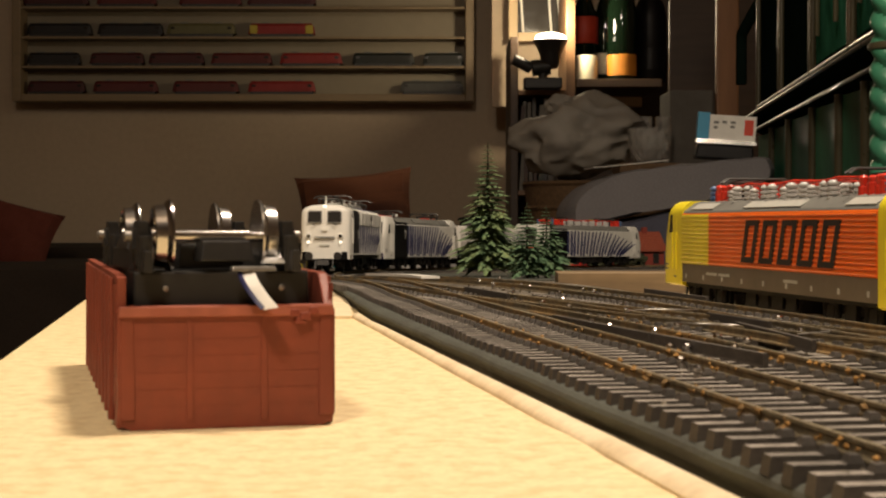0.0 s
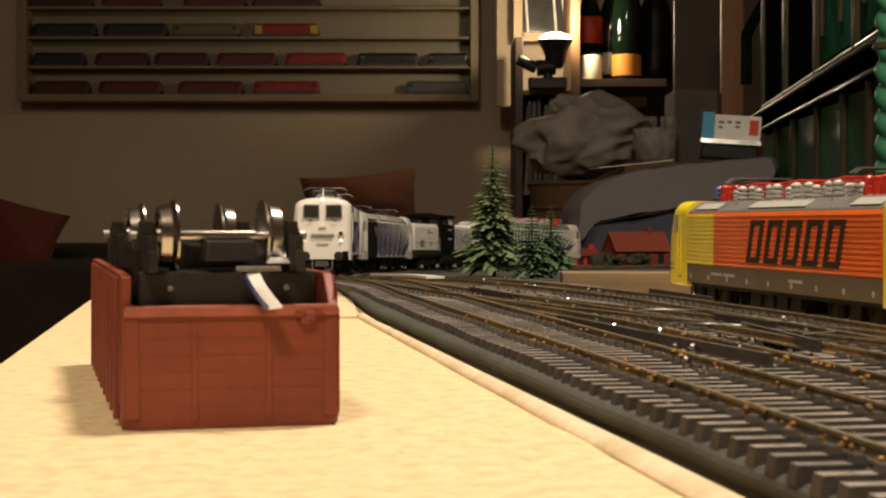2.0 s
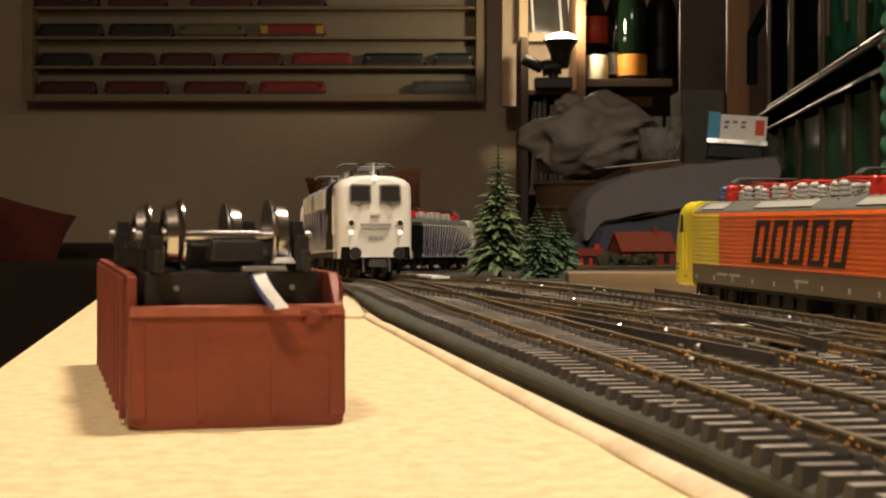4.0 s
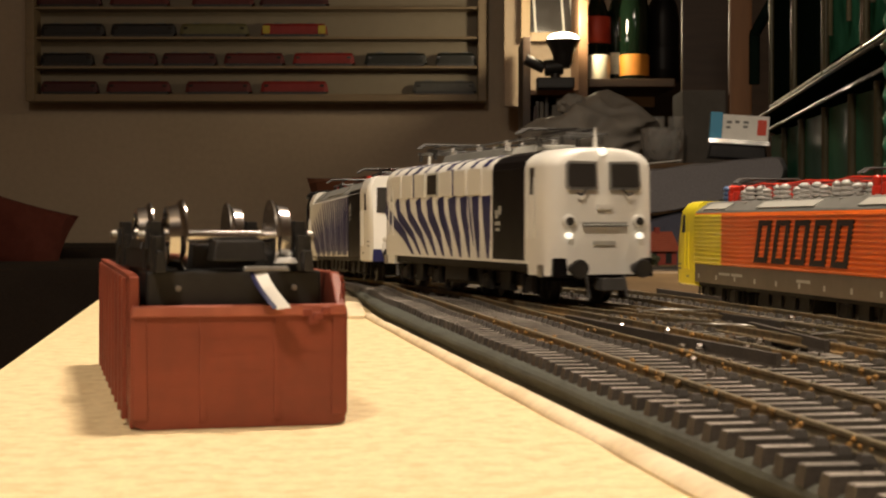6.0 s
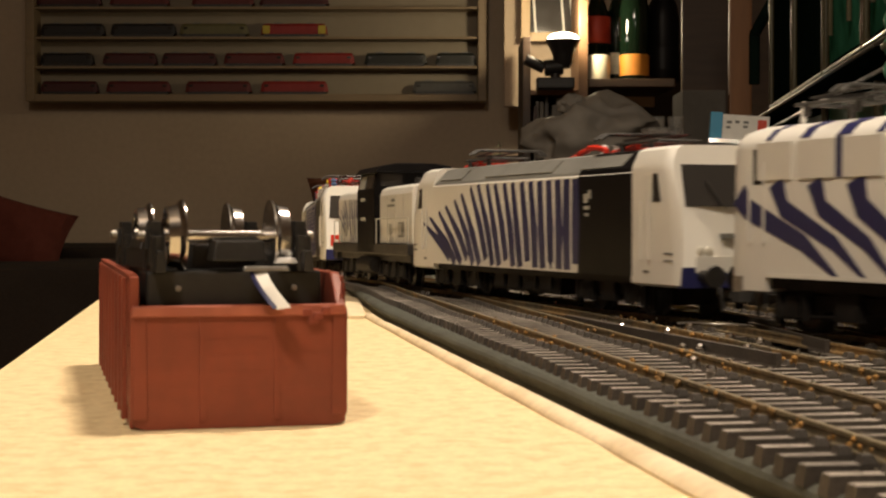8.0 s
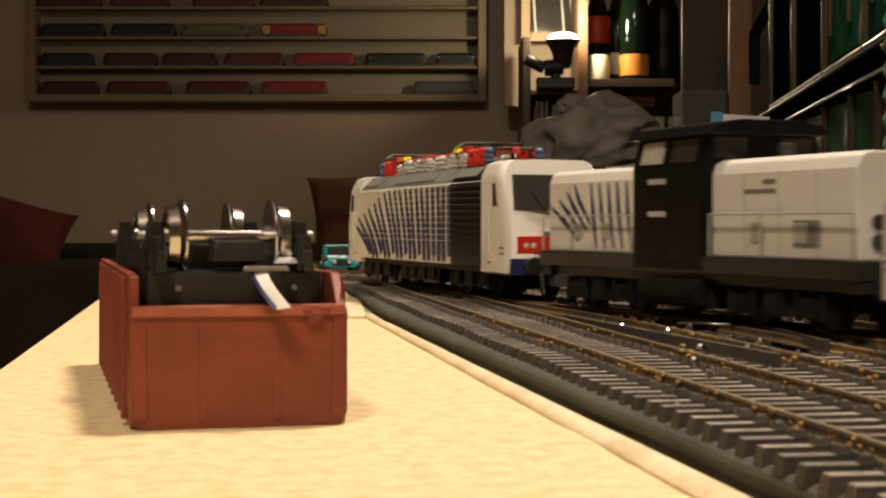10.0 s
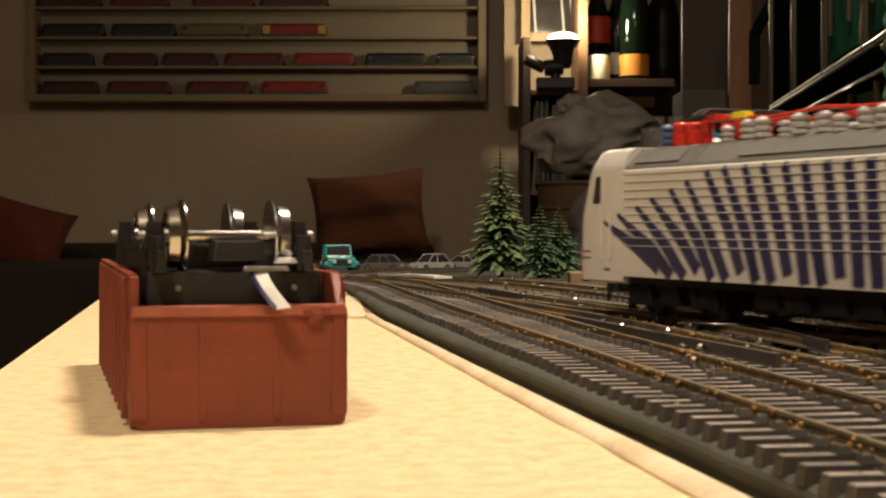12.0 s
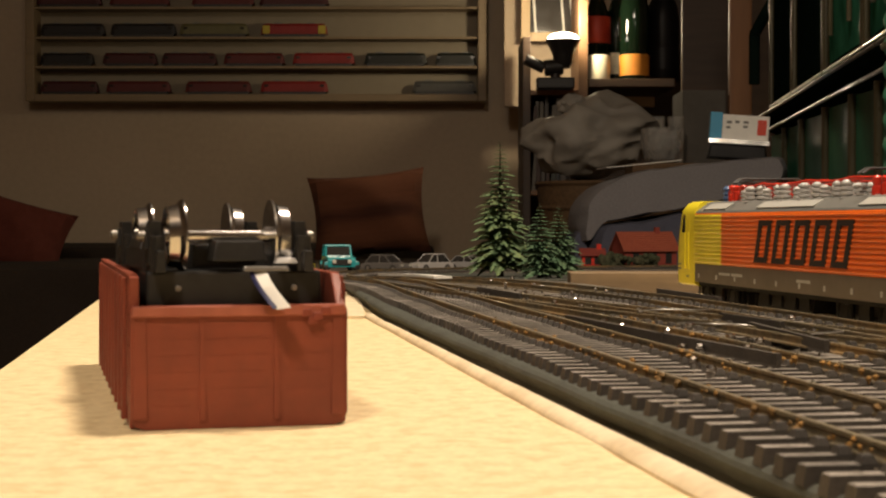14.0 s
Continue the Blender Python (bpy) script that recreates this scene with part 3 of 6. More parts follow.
def modern_loco(name, label, hl, colours, at=None, ribs=False, black_panel=True, stripes=0, red_roof=False, z_side=38.0, z_top=44.0, cab=25.0,
                frame_band=0.0, front_red=False, marks=False):
    """A four-axle electric loco with raked cabs; front is +x. colours: cab, side."""
    cab_m, side_m = colours
    t = thing(name, label, "locomotive", at, "locomotives")
    w, zb = 17.2, 10.4
    x_mid = hl - cab
    # sides
    b = bmesh.new()
    z_low = zb + frame_band
    loft(b, [[(x, y, z) for y, z in ((w, z_low), (w, z_side - 0.6), (w - 0.6, z_side), (-w + 0.6, z_side), (-w, z_side - 0.6), (-w, z_low))] for x in (-x_mid, x_mid)])
    body = part("body", b, M[side_m], t)
    if frame_band:
        b = bmesh.new()
        box(b, -x_mid - 4, x_mid + 4, -w + 0.15, w - 0.15, zb - 0.4, z_low - 0.01)
        part("frame_band", b, M["frame"], t, "brown-grey lower frame")
        for s in (-1, 1):
            for k in range(9):
                m = bmesh.new()
                x = -x_mid + 6 + k * (2 * x_mid - 12) / 8
                side_patch(m, x, x + 1.6, zb + 1.2, zb + 3.0, w - 0.15, s)
                part("frame_mark", m, M["palegrey"], t, "small pale mark")
            for x in (-30, 35, x_mid - 42):
                m = bmesh.new()
                side_patch(m, x, x + 12, zb + 3.2, zb + 4.2, w - 0.15, s)
                part("print_bar", m, M["palegrey"], t, "small pale bar of print")
    # ribs
    if ribs:
        for s in (-1, 1):
            b = bmesh.new()
            n = 12 if frame_band else 10
            top, low = z_side - 1.4, z_low + (0.9 if frame_band else 8)
            for k in range(n):
                z = low + (top - low) * k / (n - 1)
                h, o, stop = (0.45, 0.42, x_mid - 1) if frame_band else (0.2, 0.3, x_mid - 33)
                prism(b, [(s * w, z - h), (s * (w + o), z + 0.0), (s * (w + o), z + 0.18), (s * w, z + h)], "X", -x_mid + 1, stop)
            if black_panel:
                d = bmesh.new()
                for k in range(n):
                    z = low + (top - low) * k / (n - 1)
                    prism(d, [(s * w, z - 0.4), (s * (w + 0.4), z), (s * (w + 0.4), z + 0.18), (s * w, z + 0.4)], "X", x_mid - 32.8, x_mid - 1)
                part("black_ribs", d, M["blackpaint"], body, "black horizontal ribs")
            part("side_ribs", b, M[side_m], body, "horizontal ribs along the side")
    # roof
    b = bmesh.new()
    loft(b, [[(x, y, z) for y, z in ((w - 0.4, z_side), (w - 0.9, z_side + 0.8), (w - 5.5, z_top - 0.6), (w - 8, z_top), (-w + 8, z_top), (-w + 5.5, z_top - 0.6), (-w + 0.9, z_side + 0.8), (-w + 0.4, z_side))] for x in (-x_mid - 3, x_mid + 3)])
    roof = part("roof", b, M["grey"], t, "grey sloped roof")
    for s in (-1, 1):
        for x0, x1 in ((-x_mid + 4, -x_mid + 26), (-30, 24), (x_mid - 34, x_mid - 8)):
            b = bmesh.new()
            loft(b, [[(x, s * (w - 1.3 + o), z_side + 1.4 + o * 0.8), (x, s * (w - 4.9 + o), z_top - 1.2 + o * 0.8), (x, s * (w - 4.9), z_top - 1.3), (x, s * (w - 1.3), z_side + 1.3)] for x, o in ((x0, 0.25), (x1, 0.25))])
            part("roof_hatch", b, M["palegrey"] if marks else M["grey"], roof, "flat hatch on the roof slope")
    # cabs
    def rake(z):
        return 0.0 if z < 21 else (z - 21) * 0.12 if z < 27 else 0.72 + (z - 27) * 0.40

    prof = [(0.0, zb - 2.2), (w * 0.9, zb - 2.2), (w, zb - 1.4), (w, 21), (w, 27), (w, z_side - 0.6), (w - 0.5, z_side + 1.6), (w - 2.2, z_top - 0.9), (w - 4.5, z_top + 0.1), (0.0, z_top + 0.3)]
    full = prof
    for s in (-1, 1):
        b = bmesh.new()

        def ring(x_off, k, wid):
            pts = [(y * wid, z) for y, z in full] + [(-y * wid, z) for y, z in full[-2:0:-1]]
            return [(s * (hl - x_off - k * rake(z)), y, z) for y, z in pts]
        loft(b, [ring(cab, 0, 1.0), ring(10.5, 0.25, 1.0), ring(4.2, 0.9, 0.99), ring(1.0, 1.0, 0.96), ring(0.0, 1.0, 0.90)])
        c = part("cab", b, M[cab_m], t, smooth=True)
        # windscreen and nose
        b = bmesh.new()
        z0, z1 = 28.5, z_side + 1.2
        hw = 14.2
        ptsw = []
        for z in (z0, z1):
            for y in (-hw, hw):
                ptsw.append((s * (hl - rake(z) + 0.25), y * (1 if z == z0 else 0.93), z))
        inner = [(p[0] - s * 1.2, p[1], p[2]) for p in ptsw]
        order = (0, 1, 3, 2)
        loft(b, [[ptsw[i] for i in order], [inner[i] for i in order]])
        part("windscreen", b, M["window"], c, "dark one-piece windscreen", bevel=0.2)
        for y in (-3.2, 3.2):
            b = bmesh.new()
            rod(b, (s * (hl - rake(28) + 0.6), y, 28.2), (s * (hl - rake(35) + 0.7), y * 2.3, 35), 0.22, 6)
            part("wiper", b, M["black"], c)
        for y in (-1, 1):
            for dy, m in ((10.6, "lens"), (8.2, "redroof" if s < 0 else "lens")):
                b = bmesh.new()
                turned(b, [(1.15, s * (hl - 0.6)), (1.15, s * (hl + 0.15)), (0.8, s * (hl + 0.3))], (0, y * dy, 17.4), "X", 12)
                part("headlight", b, M[m], c, smooth=True)
        b = bmesh.new()
        box(b, min(s * (hl - 2), s * (hl + 0.25)), max(s * (hl - 2), s * (hl + 0.25)), -13.5 if front_red else -12, 13.5 if front_red else 12, 15.0 if front_red else 12.0, 20.4 if front_red else 16.2)
        part("nose_band", b, M["redroof" if front_red else cab_m], c, "painted band across the nose", bevel=0.2)
        b = bmesh.new()
        box(b, min(s * (hl - 2), s * (hl + 0.4)), max(s * (hl - 2), s * (hl + 0.4)), -4.5, 4.5, 20.6, 21.8)
        part("number_bar", b, M["grey"], c, "plain grey number bar")
        for y in (-1, 1):
            b = bmesh.new()
            x0, x1 = s * (hl - 12.8), s * (hl - 10.0)
            prism(b, [(x0, 29.8), (s * (hl - 8.6), 29.8), (s * (hl - 10.4), 37.0), (x0, 37.0)], "Y", y * (w - 0.4), y * (w + 0.15))
            part("side_window", b, M["window"], c, "small dark cab side window")
            b = bmesh.new()
            rod(b, (s * (hl - 14.2), y * (w + 0.55), 15), (s * (hl - 14.2), y * (w + 0.55), 30), 0.33, 6)
            rod(b, (s * (hl - 18.8), y * (w + 0.55), 15), (s * (hl - 18.8), y * (w + 0.55), 30), 0.33, 6)
            part("handrail", b, M[cab_m], c, "upright handrail beside the door")
            b = bmesh.new()
            side_patch(b, min(s * (hl - 18.2), s * (hl - 14.8)), max(s * (hl - 18.2), s * (hl - 14.8)), 12.4, 36.5, w, y, 0.1)
            part("cab_door", b, M[cab_m], c, "narrow recessed cab door")
            b = bmesh.new()
            side_patch(b, min(s * (hl - 18.0), s * (hl - 15)), max(s * (hl - 18.0), s * (hl - 15)), 11.6, 12.3, w, y, 0.16)
            side_patch(b, min(s * (hl - 7), s * (hl - 2.6)), max(s * (hl - 7), s * (hl - 2.6)), 16.4, 17.0, w - 0.2, y, 0.16)
            side_patch(b, min(s * (hl - 7), s * (hl - 2.6)), max(s * (hl - 7), s * (hl - 2.6)), 14.6, 15.2, w - 0.2, y, 0.16)
            part("small_print", b, M["grey"], c, "illegible small print as bars")
        buffers(t, hl, s, M["blue"] if not marks else M["black"])
    # livery
    for s in (-1, 1):
        if black_panel:
            b = bmesh.new()
            side_patch(b, x_mid - 33, x_mid + 0.5, z_low, z_side - 0.5, w, s, 0.1)
            part("black_panel", b, M["blackpaint"], body, "black painted panel behind the cab")
            b = bmesh.new()
            loft(b, [[(x, s * (w - 0.3), z_side - 0.2), (x, s * (w - 0.75), z_side + 0.95), (x, s * (w - 5.3), z_top - 0.4), (x, s * (w - 8), z_top + 0.15), (x, s * (w - 8), z_top - 0.4), (x, s * (w - 6), z_top - 1.2), (x, s * (w - 1.5), z_side)] for x in (x_mid - 33, x_mid + 0.3)])
            if not ribs:
                d = bmesh.new()
                for x0, x1, z0, z1 in ((-29, -26.6, 30, 32.6), (-26.2, -24.6, 31.2, 33.6), (-29, -25.4, 28.2, 29.2), (-28.4, -26, 26.4, 27.2)):
                    side_patch(d, x_mid + x0, x_mid + x1, z0, z1, w + 0.1, s)
                part("panel_emblem", d, M["palegrey"], body, "small pale emblem of plain strokes")
            part("black_roof_edge", b, M["blackpaint"], roof, "black painted roof edge")
        if stripes:
            b = bmesh.new()
            fan(b, -x_mid - 10, x_mid - 32, z_low + 0.3, z_side - 1.0, stripes, w + (0.12 if ribs else 0.02), s, 4.1)
            part("zebra_stripes", b, M["blue"], body, "dark blue zebra stripes that fan out")
        if marks:
            b = bmesh.new()
            side_patch(b, x_mid - 33, x_mid + 0.5, z_low, z_side - 0.5, w, s, 0.10)
            part("yellow_panel", b, M["yellow"], body, "yellow panel behind the cab")
            for k in range(12):
                b = bmesh.new()
                z = z_low + 0.9 + (z_side - 1.4 - z_low - 0.9) * k / 11
                prism(b, [(s * w, z - 0.5), (s * (w + 0.46), z + 0.03), (s * (w + 0.46), z + 0.28), (s * w, z + 0.5)], "X", x_mid - 33, x_mid - 0.5)
                part("rib", b, M["yellow"], body)
    # roof gear
    red = "redroof" if red_roof else "grey"
    if red_roof:
        for x0 in (-x_mid + 16, x_mid - 23):
            g = math.copysign(1, x0)
            for k, (dx, dy) in enumerate(((0, -9), (0, 9), (-g * 12, -9), (-g * 12, 9), (-g * 20, -6))):
                b = bmesh.new()
                turned(b, [(1.7, 0), (1.7, 3), (1.2, 3.4), (1.6, 6), (1.0, 6.6)], (x0 + dx, dy, z_top - 0.8), "Z", 10)
                part("roof_post", b, M["redroof"], t, "red roof post", smooth=True)
            b = bmesh.new()
            insulator(b, x0 + g * 7, -9, z_top - 1.2, 7, 1.8)
            insulator(b, x0 + g * 7, 9, z_top - 1.2, 7, 1.8)
            part("insulator", b, M["insulblue"], t, "blue ribbed insulator", smooth=True)
            pantograph(t, x0 - g * 4, z_top + 2.8, g, M["darkmetal"])
            for dx, dy, hgt in ((2, -8, 7.4), (-5, -8.5, 7.0), (2, 8, 7.4), (-5, 8.5, 7.0)):
                b = bmesh.new()
                turned(b, [(2.3, 0), (2.3, hgt - 2.4), (1.8, hgt - 2.0), (2.2, hgt - 0.6), (1.4, hgt)], (x0 + g * dx, dy, z_top - 1.4), "Z", 12)
                part("post_housing", b, M["redroof"], t, "stout red housing", smooth=True)
            for dx in (-16, -27):
                b = bmesh.new()
                box(b, x0 + g * dx - 2.6, x0 + g * dx + 2.6, -10.5, -7.0, z_top + 5.2, z_top + 6.8, taper=0.3)
                part("clamp", b, M["yellow"] if dx < -20 else M["redroof"], t, "small clamp on the conductor", bevel=0.2)
            b = bmesh.new()
            box(b, x0 - 9, x0 + 8, -4, 4, z_top + 4.2, z_top + 5.4, taper=0.4)
            rod(b, (x0 + g * 8, 0, z_top + 5), (x0 + g * 16, -2, z_top + 4), 1.1, 8)
            part("pantograph_base", b, M["redroof"], t, "red base frame")
        for i in range(13):
            for y in (-9.6, 9.6):
                b = bmesh.new()
                x = -x_mid + 38 + i * (2 * x_mid - 76) / 12
                insulator(b, x, y + (i % 2) * 1.1, z_top - 1.6, 6.6 if i % 3 else 5.4, 2.15 if i % 3 else 1.8)
                part("insulator", b, M["insul"], t, "grey ribbed insulator", smooth=True)
        for y in (-9.2, 9.2, 4):
            b = bmesh.new()
            pts = [(-x_mid + 30 + k * (2 * x_mid - 60) / 9, y + math.sin(k * 1.3) * 0.8, z_top + 5.2 + 0.5 * math.sin(k * 2.0)) for k in range(10)]
            tube(b, pts, 0.5)
            part("roof_conductor", b, M["redroof"], t, "red roof conductor bar", smooth=True)
    else:
        for x0 in (-x_mid + 18, x_mid - 18):
            pantograph(t, x0, z_top, math.copysign(1, x0), M["darkmetal"])
            b = bmesh.new()
            box(b, x0 - 8, x0 + 8, -5, 5, z_top - 0.6, z_top + 1.2, taper=0.5)
            rod(b, (x0, -6, z_top + 1.8), (x0 - 20, -4, z_top + 0.5), 0.8, 8)
            part("pantograph_base", b, M["redroof"], t, "red insulating base")
        b = bmesh.new()
        pts = [(x_mid - 40 + k * -3.0, -5 + (k % 2), z_top + 1.0 + 1.6 * math.sin(k * 0.5)) for k in range(10)]
        tube(b, pts, 0.9)
        part("roof_conductor", b, M["redroof"], t, "red roof conductor bar", smooth=True)
        for i in range(3):
            b = bmesh.new()
            insulator(b, x_mid - 34 - 9 * i, 0, z_top - 0.4, 4, 1.4)
            part("insulator", b, M["insul"], t, smooth=True)
    # running gear
    b = bmesh.new()
    box(b, -26, 26, -14.5, 14.5, 3.4, zb, taper=0.8)
    for x in (-20, -8, 5, 17):
        for s in (-1, 1):
            box(b, x - 4.5, x + 4.5, min(s * 14, s * 15.4), max(s * 14, s * 15.4), 4.2, 9.6, taper=0.5)
    part("transformer_box", b, M["bogieblack"], t, "black box between the bogies", bevel=0.3)
    b = bmesh.new()
    box(b, -x_mid - 8, x_mid + 8, -w + 2, w - 2, zb - 2.0, zb + 1)
    # inner block added to keep the space under the loco dark
    box(b, -x_mid - 6, x_mid + 6, -6.4, 6.4, 3.0, zb - 2.0)
    part("underframe", b, M["bogieblack"], t, "black underframe")
    for x in (-hl * 0.58, hl * 0.58):
        bogie(t, x, 31)
    return t


def old_loco(name, label, hl):
    """A rounded four-axle electric loco with square side windows; front is +x."""
    t = thing(name, label, "locomotive", None, "locomotives")
    w, zb, zs, zt = 17.4, 12.4, 43.2, 47.0
    half = [(w, zb), (w, zs - 2.2), (w - 0.7, zs), (w - 3.0, zt - 1.8), (w - 7.5, zt - 0.4), (w - 13, zt)]
    b = bmesh.new()

    def ring(x, k, wid, low, z_cut=0.0):
        pts = [(y * wid, (z if z > zb else low)) for y, z in half]
        pts = pts + [(-y, z) for y, z in pts[::-1]]
        return [(x - math.copysign(k * max(0.0, z - 30) * 0.11, x), y, z - (z > zs) * z_cut) for y, z in pts]
    loft(b, [ring(-hl, 1, 0.62, 9.4, 1.6), ring(-hl + 0.6, 1, 0.80, 9.2, 0.8), ring(-hl + 2.2, 1, 0.93, 9.0, 0.2), ring(-hl + 5, 1, 0.99, 9.0), ring(-hl + 9, 0.3, 1, 9.0), ring(-hl + 17, 0, 1, 9.0), ring(-hl + 17.2, 0, 1, zb),
             ring(hl - 17.2, 0, 1, zb), ring(hl - 17, 0, 1, 9.0), ring(hl - 9, 0.3, 1, 9.0), ring(hl - 5, 1, 0.99, 9.0), ring(hl - 2.2, 1, 0.93, 9.0, 0.2), ring(hl - 0.6, 1, 0.80, 9.2, 0.8), ring(hl, 1, 0.62, 9.4, 1.6)])
    body = part("body", b, M["white"], t, "cream white body with rounded ends", smooth=True)
    for s in (-1, 1):
        # black panel, stripes, windows
        b = bmesh.new()
        side_patch(b, hl - 48, hl - 20, zb - 0.2, zs - 2.2, w, s, 0.1)
        loft(b, [[(x, s * (y + o), z + o) for y, z, o in ((w, zs - 2.2, 0.1), (w - 0.7, zs, 0.1), (w - 3.0, zt - 1.8, 0.1), (w - 7.5, zt - 0.4, 0.1), (w - 7.5, zt - 0.5, -0.1), (w - 3.0, zt - 1.9, -0.2), (w - 0.9, zs, -0.2), (w - 0.2, zs - 2.2, -0.2))] for x in (hl - 48, hl - 20)])
        part("black_panel", b, M["blackpaint"], body, "black painted panel behind the cab")
        b = bmesh.new()
        for x0, x1, z0, z1 in ((-45.4, -42.8, 26, 28.6), (-42.2, -40.2, 27.2, 29.8), (-45.4, -41, 23.8, 25), (-44.6, -41.6, 22, 22.9)):
            side_patch(b, hl + x0, hl + x1, z0, z1, w + 0.14, s)
        part("panel_emblem", b, M["palegrey"], body, "small pale emblem of plain strokes")
        b = bmesh.new()
        x_r, x_f, n = -hl + 6, hl - 50, 10
        for i in range(n):
            u = i / (n - 1)
            xb = x_r + (x_f - x_r) * (0.30 + 0.68 * u)
            lean = (1 - u) ** 1.35
            xt = xb - lean * 34 - 1.5
            zt_ = 33.4 if i > 0 else 31.0
            wd = (6.0 if i % 3 else 7.0) * (0.72 if i < 4 else 1.0)
            stroke(b, [(xb, zb + 0.4), (xb * 0.62 + xt * 0.38 + lean * 2.0, 20), (xt * 0.9 + xb * 0.1, 27.5), (xt, zt_)], wd * 0.5, wd * 1.22, w + 0.02, s, ends=(0.4, 1.0))
            if i % 3 == 1 and i > 3:
                stroke(b, [(xb + 4.4, 17.0), (xb + 2.6 - lean * 8, 24), (xb + 1.2 - lean * 15, 33.2)], 0.8, 3.4, w + 0.02, s)
        part("zebra_stripes", b, M["blue"], body, "dark blue zebra stripes that fan out")
        b = bmesh.new()
        for k in range(9):
            x = x_r + 10 + k * (x_f - x_r - 6) / 9
            loft(b, [[(x + dx, s * (y + o), z + o) for y, z, o in ((w - 0.5, zs - 0.3, 0.12), (w - 3.0, zt - 1.8, 0.12), (w - 7.0, zt - 0.5, 0.12), (w - 7.0, zt - 0.6, -0.1), (w - 3.0, zt - 1.9, -0.2), (w - 0.7, zs - 0.3, -0.2))] for dx in (0, 2.2 + (k % 3) * 1.2)])
        part("roof_stripes", b, M["blue"], body, "blue stripes over the roof edge")
        for k in range(7):
            x = x_r + 14 + k * 15.2
            b = bmesh.new()
            side_patch(b, x - 6.3, x + 6.3, 33.9, 42.4, w, s, 0.45)
            fr = part("window_frame", b, M["white"] if k != 3 else M["palegrey"], body, "square side window with a raised frame", bevel=0.15)
            if k == 3:
                b = bmesh.new()
                side_patch(b, x - 5.2, x + 5.2, 34.8, 41.6, w + 0.46, s, 0.08)
                part("pane", b, M["window"], fr, "dark window pane")
            if k in (1, 4):
                b = bmesh.new()
                side_patch(b, x + 6.5, x + 8.3, 33.9, 43.0, w, s, 0.2)
                part("downpipe", b, M["blue"], fr, "blue upright strip")
        b = bmesh.new()
        box(b, -hl + 17, hl - 17, min(s * w, s * (w + 0.4)), max(s * w, s * (w + 0.4)), zb - 0.2, zb + 0.7)
        part("sill_rail", b, M["white"], body, "white sill along the lower edge")
        for e in (-1, 1):
            b = bmesh.new()
            for dx in (11, 16.5):
                rod(b, (e * (hl - dx), s * (w + 0.5), 20), (e * (hl - dx), s * (w + 0.5), 38), 0.28, 6)
            part("handrail", b, M["white"], body, "thin upright handrail")
            b = bmesh.new()
            side_patch(b, min(e * (hl - 15.6), e * (hl - 12)), max(e * (hl - 15.6), e * (hl - 12)), 33, 41, w - 0.05, s, 0.12)
            part("cab_side_window", b, M["window"], body)
            b = bmesh.new()
            box(b, min(e * (hl - 8), e * (hl - 5)), max(e * (hl - 8), e * (hl - 5)), min(s * (w - 2), s * (w + 0.6)), max(s * (w - 2), s * (w + 0.6)), 8.6, 12.2)
            part("step", b, M["steel"], body, "small grab step")
    for e in (-1, 1):
        for y in (-1, 1):
            f = lambda z: e * (hl - 0.11 * max(0, z - 30))
            b = bmesh.new()
            outline = [(y * 1.9, 34.2), (y * 11.3, 34.2), (y * 12.0, 35.2), (y * 11.8, 41.8), (y * 10.8, 42.8), (y * 1.9, 42.6)]
            loft(b, [[(f(z) + e * o, yy, z) for yy, z in outline] for o in (-0.9, 0.45)])
            fr = part("window_frame", b, M["grey"], body, "grey rubber windscreen frame")
            b = bmesh.new()
            outline = [(y * 2.6, 35.0), (y * 10.9, 35.0), (y * 11.3, 35.6), (y * 11.1, 41.3), (y * 10.4, 42.0), (y * 2.6, 41.9)]
            loft(b, [[(f(z) + e * o, yy, z) for yy, z in outline] for o in (0.2, 0.62)])
            part("pane", b, M["window"], fr, "dark windscreen pane")
            b = bmesh.new()
            rod(b, (f(33) + e * 0.9, y * 7.5, 32.6), (f(35) + e * 0.9, y * 5.5, 34.9), 0.28, 6)
            rod(b, (f(33) + e * 0.9, y * 7.5, 32.6), (f(33) + e * 0.9, y * 9, 33.4), 0.28, 6)
            part("wiper", b, M["black"], fr)
            b = bmesh.new()
            turned(b, [(2.0, e * (hl - 1.2)), (2.0, e * (hl + 0.5)), (1.5, e * (hl + 0.7))], (0, y * 11.2, 25.0), "X", 14)
            part("lamp_ring", b, M["white"], body, "round white lamp ring", smooth=True)
            b = bmesh.new()
            turned(b, [(1.3, e * hl), (1.3, e * (hl + 0.9)), (0.9, e * (hl + 1.0))], (0, y * 11.2, 25.0), "X", 12)
            part("marker_lens", b, M["window"], body, "dark marker lamp", smooth=True)
            b = bmesh.new()
            turned(b, [(0.95, e * (hl - 1)), (0.95, e * (hl + 0.8)), (0.6, e * (hl + 1.0))], (0, y * 11.3, 20.8), "X", 12)
            part("headlight", b, M["lit" if e > 0 else "lens"], body, "lit white headlight" if e > 0 else "clear headlight", smooth=True)
        b = bmesh.new()
        turned(b, [(1.2, e * (hl - 6)), (1.2, e * (hl - 0.9)), (0.8, e * (hl - 0.7))], (0, 0, zt - 1.4), "X", 12)
        part("top_headlight", b, M["lit" if e > 0 else "lens"], body, "lit white headlight on the roof edge" if e > 0 else "", smooth=True)
        b = bmesh.new()
        turned(b, [(0.8, 0), (0.55, 3.5), (0.3, 6.5)], (e * (hl - 7), 0, zt - 0.6), "Z", 8)
        part("horn", b, M["white"], body, "small upright horn", smooth=True)
        b = bmesh.new()
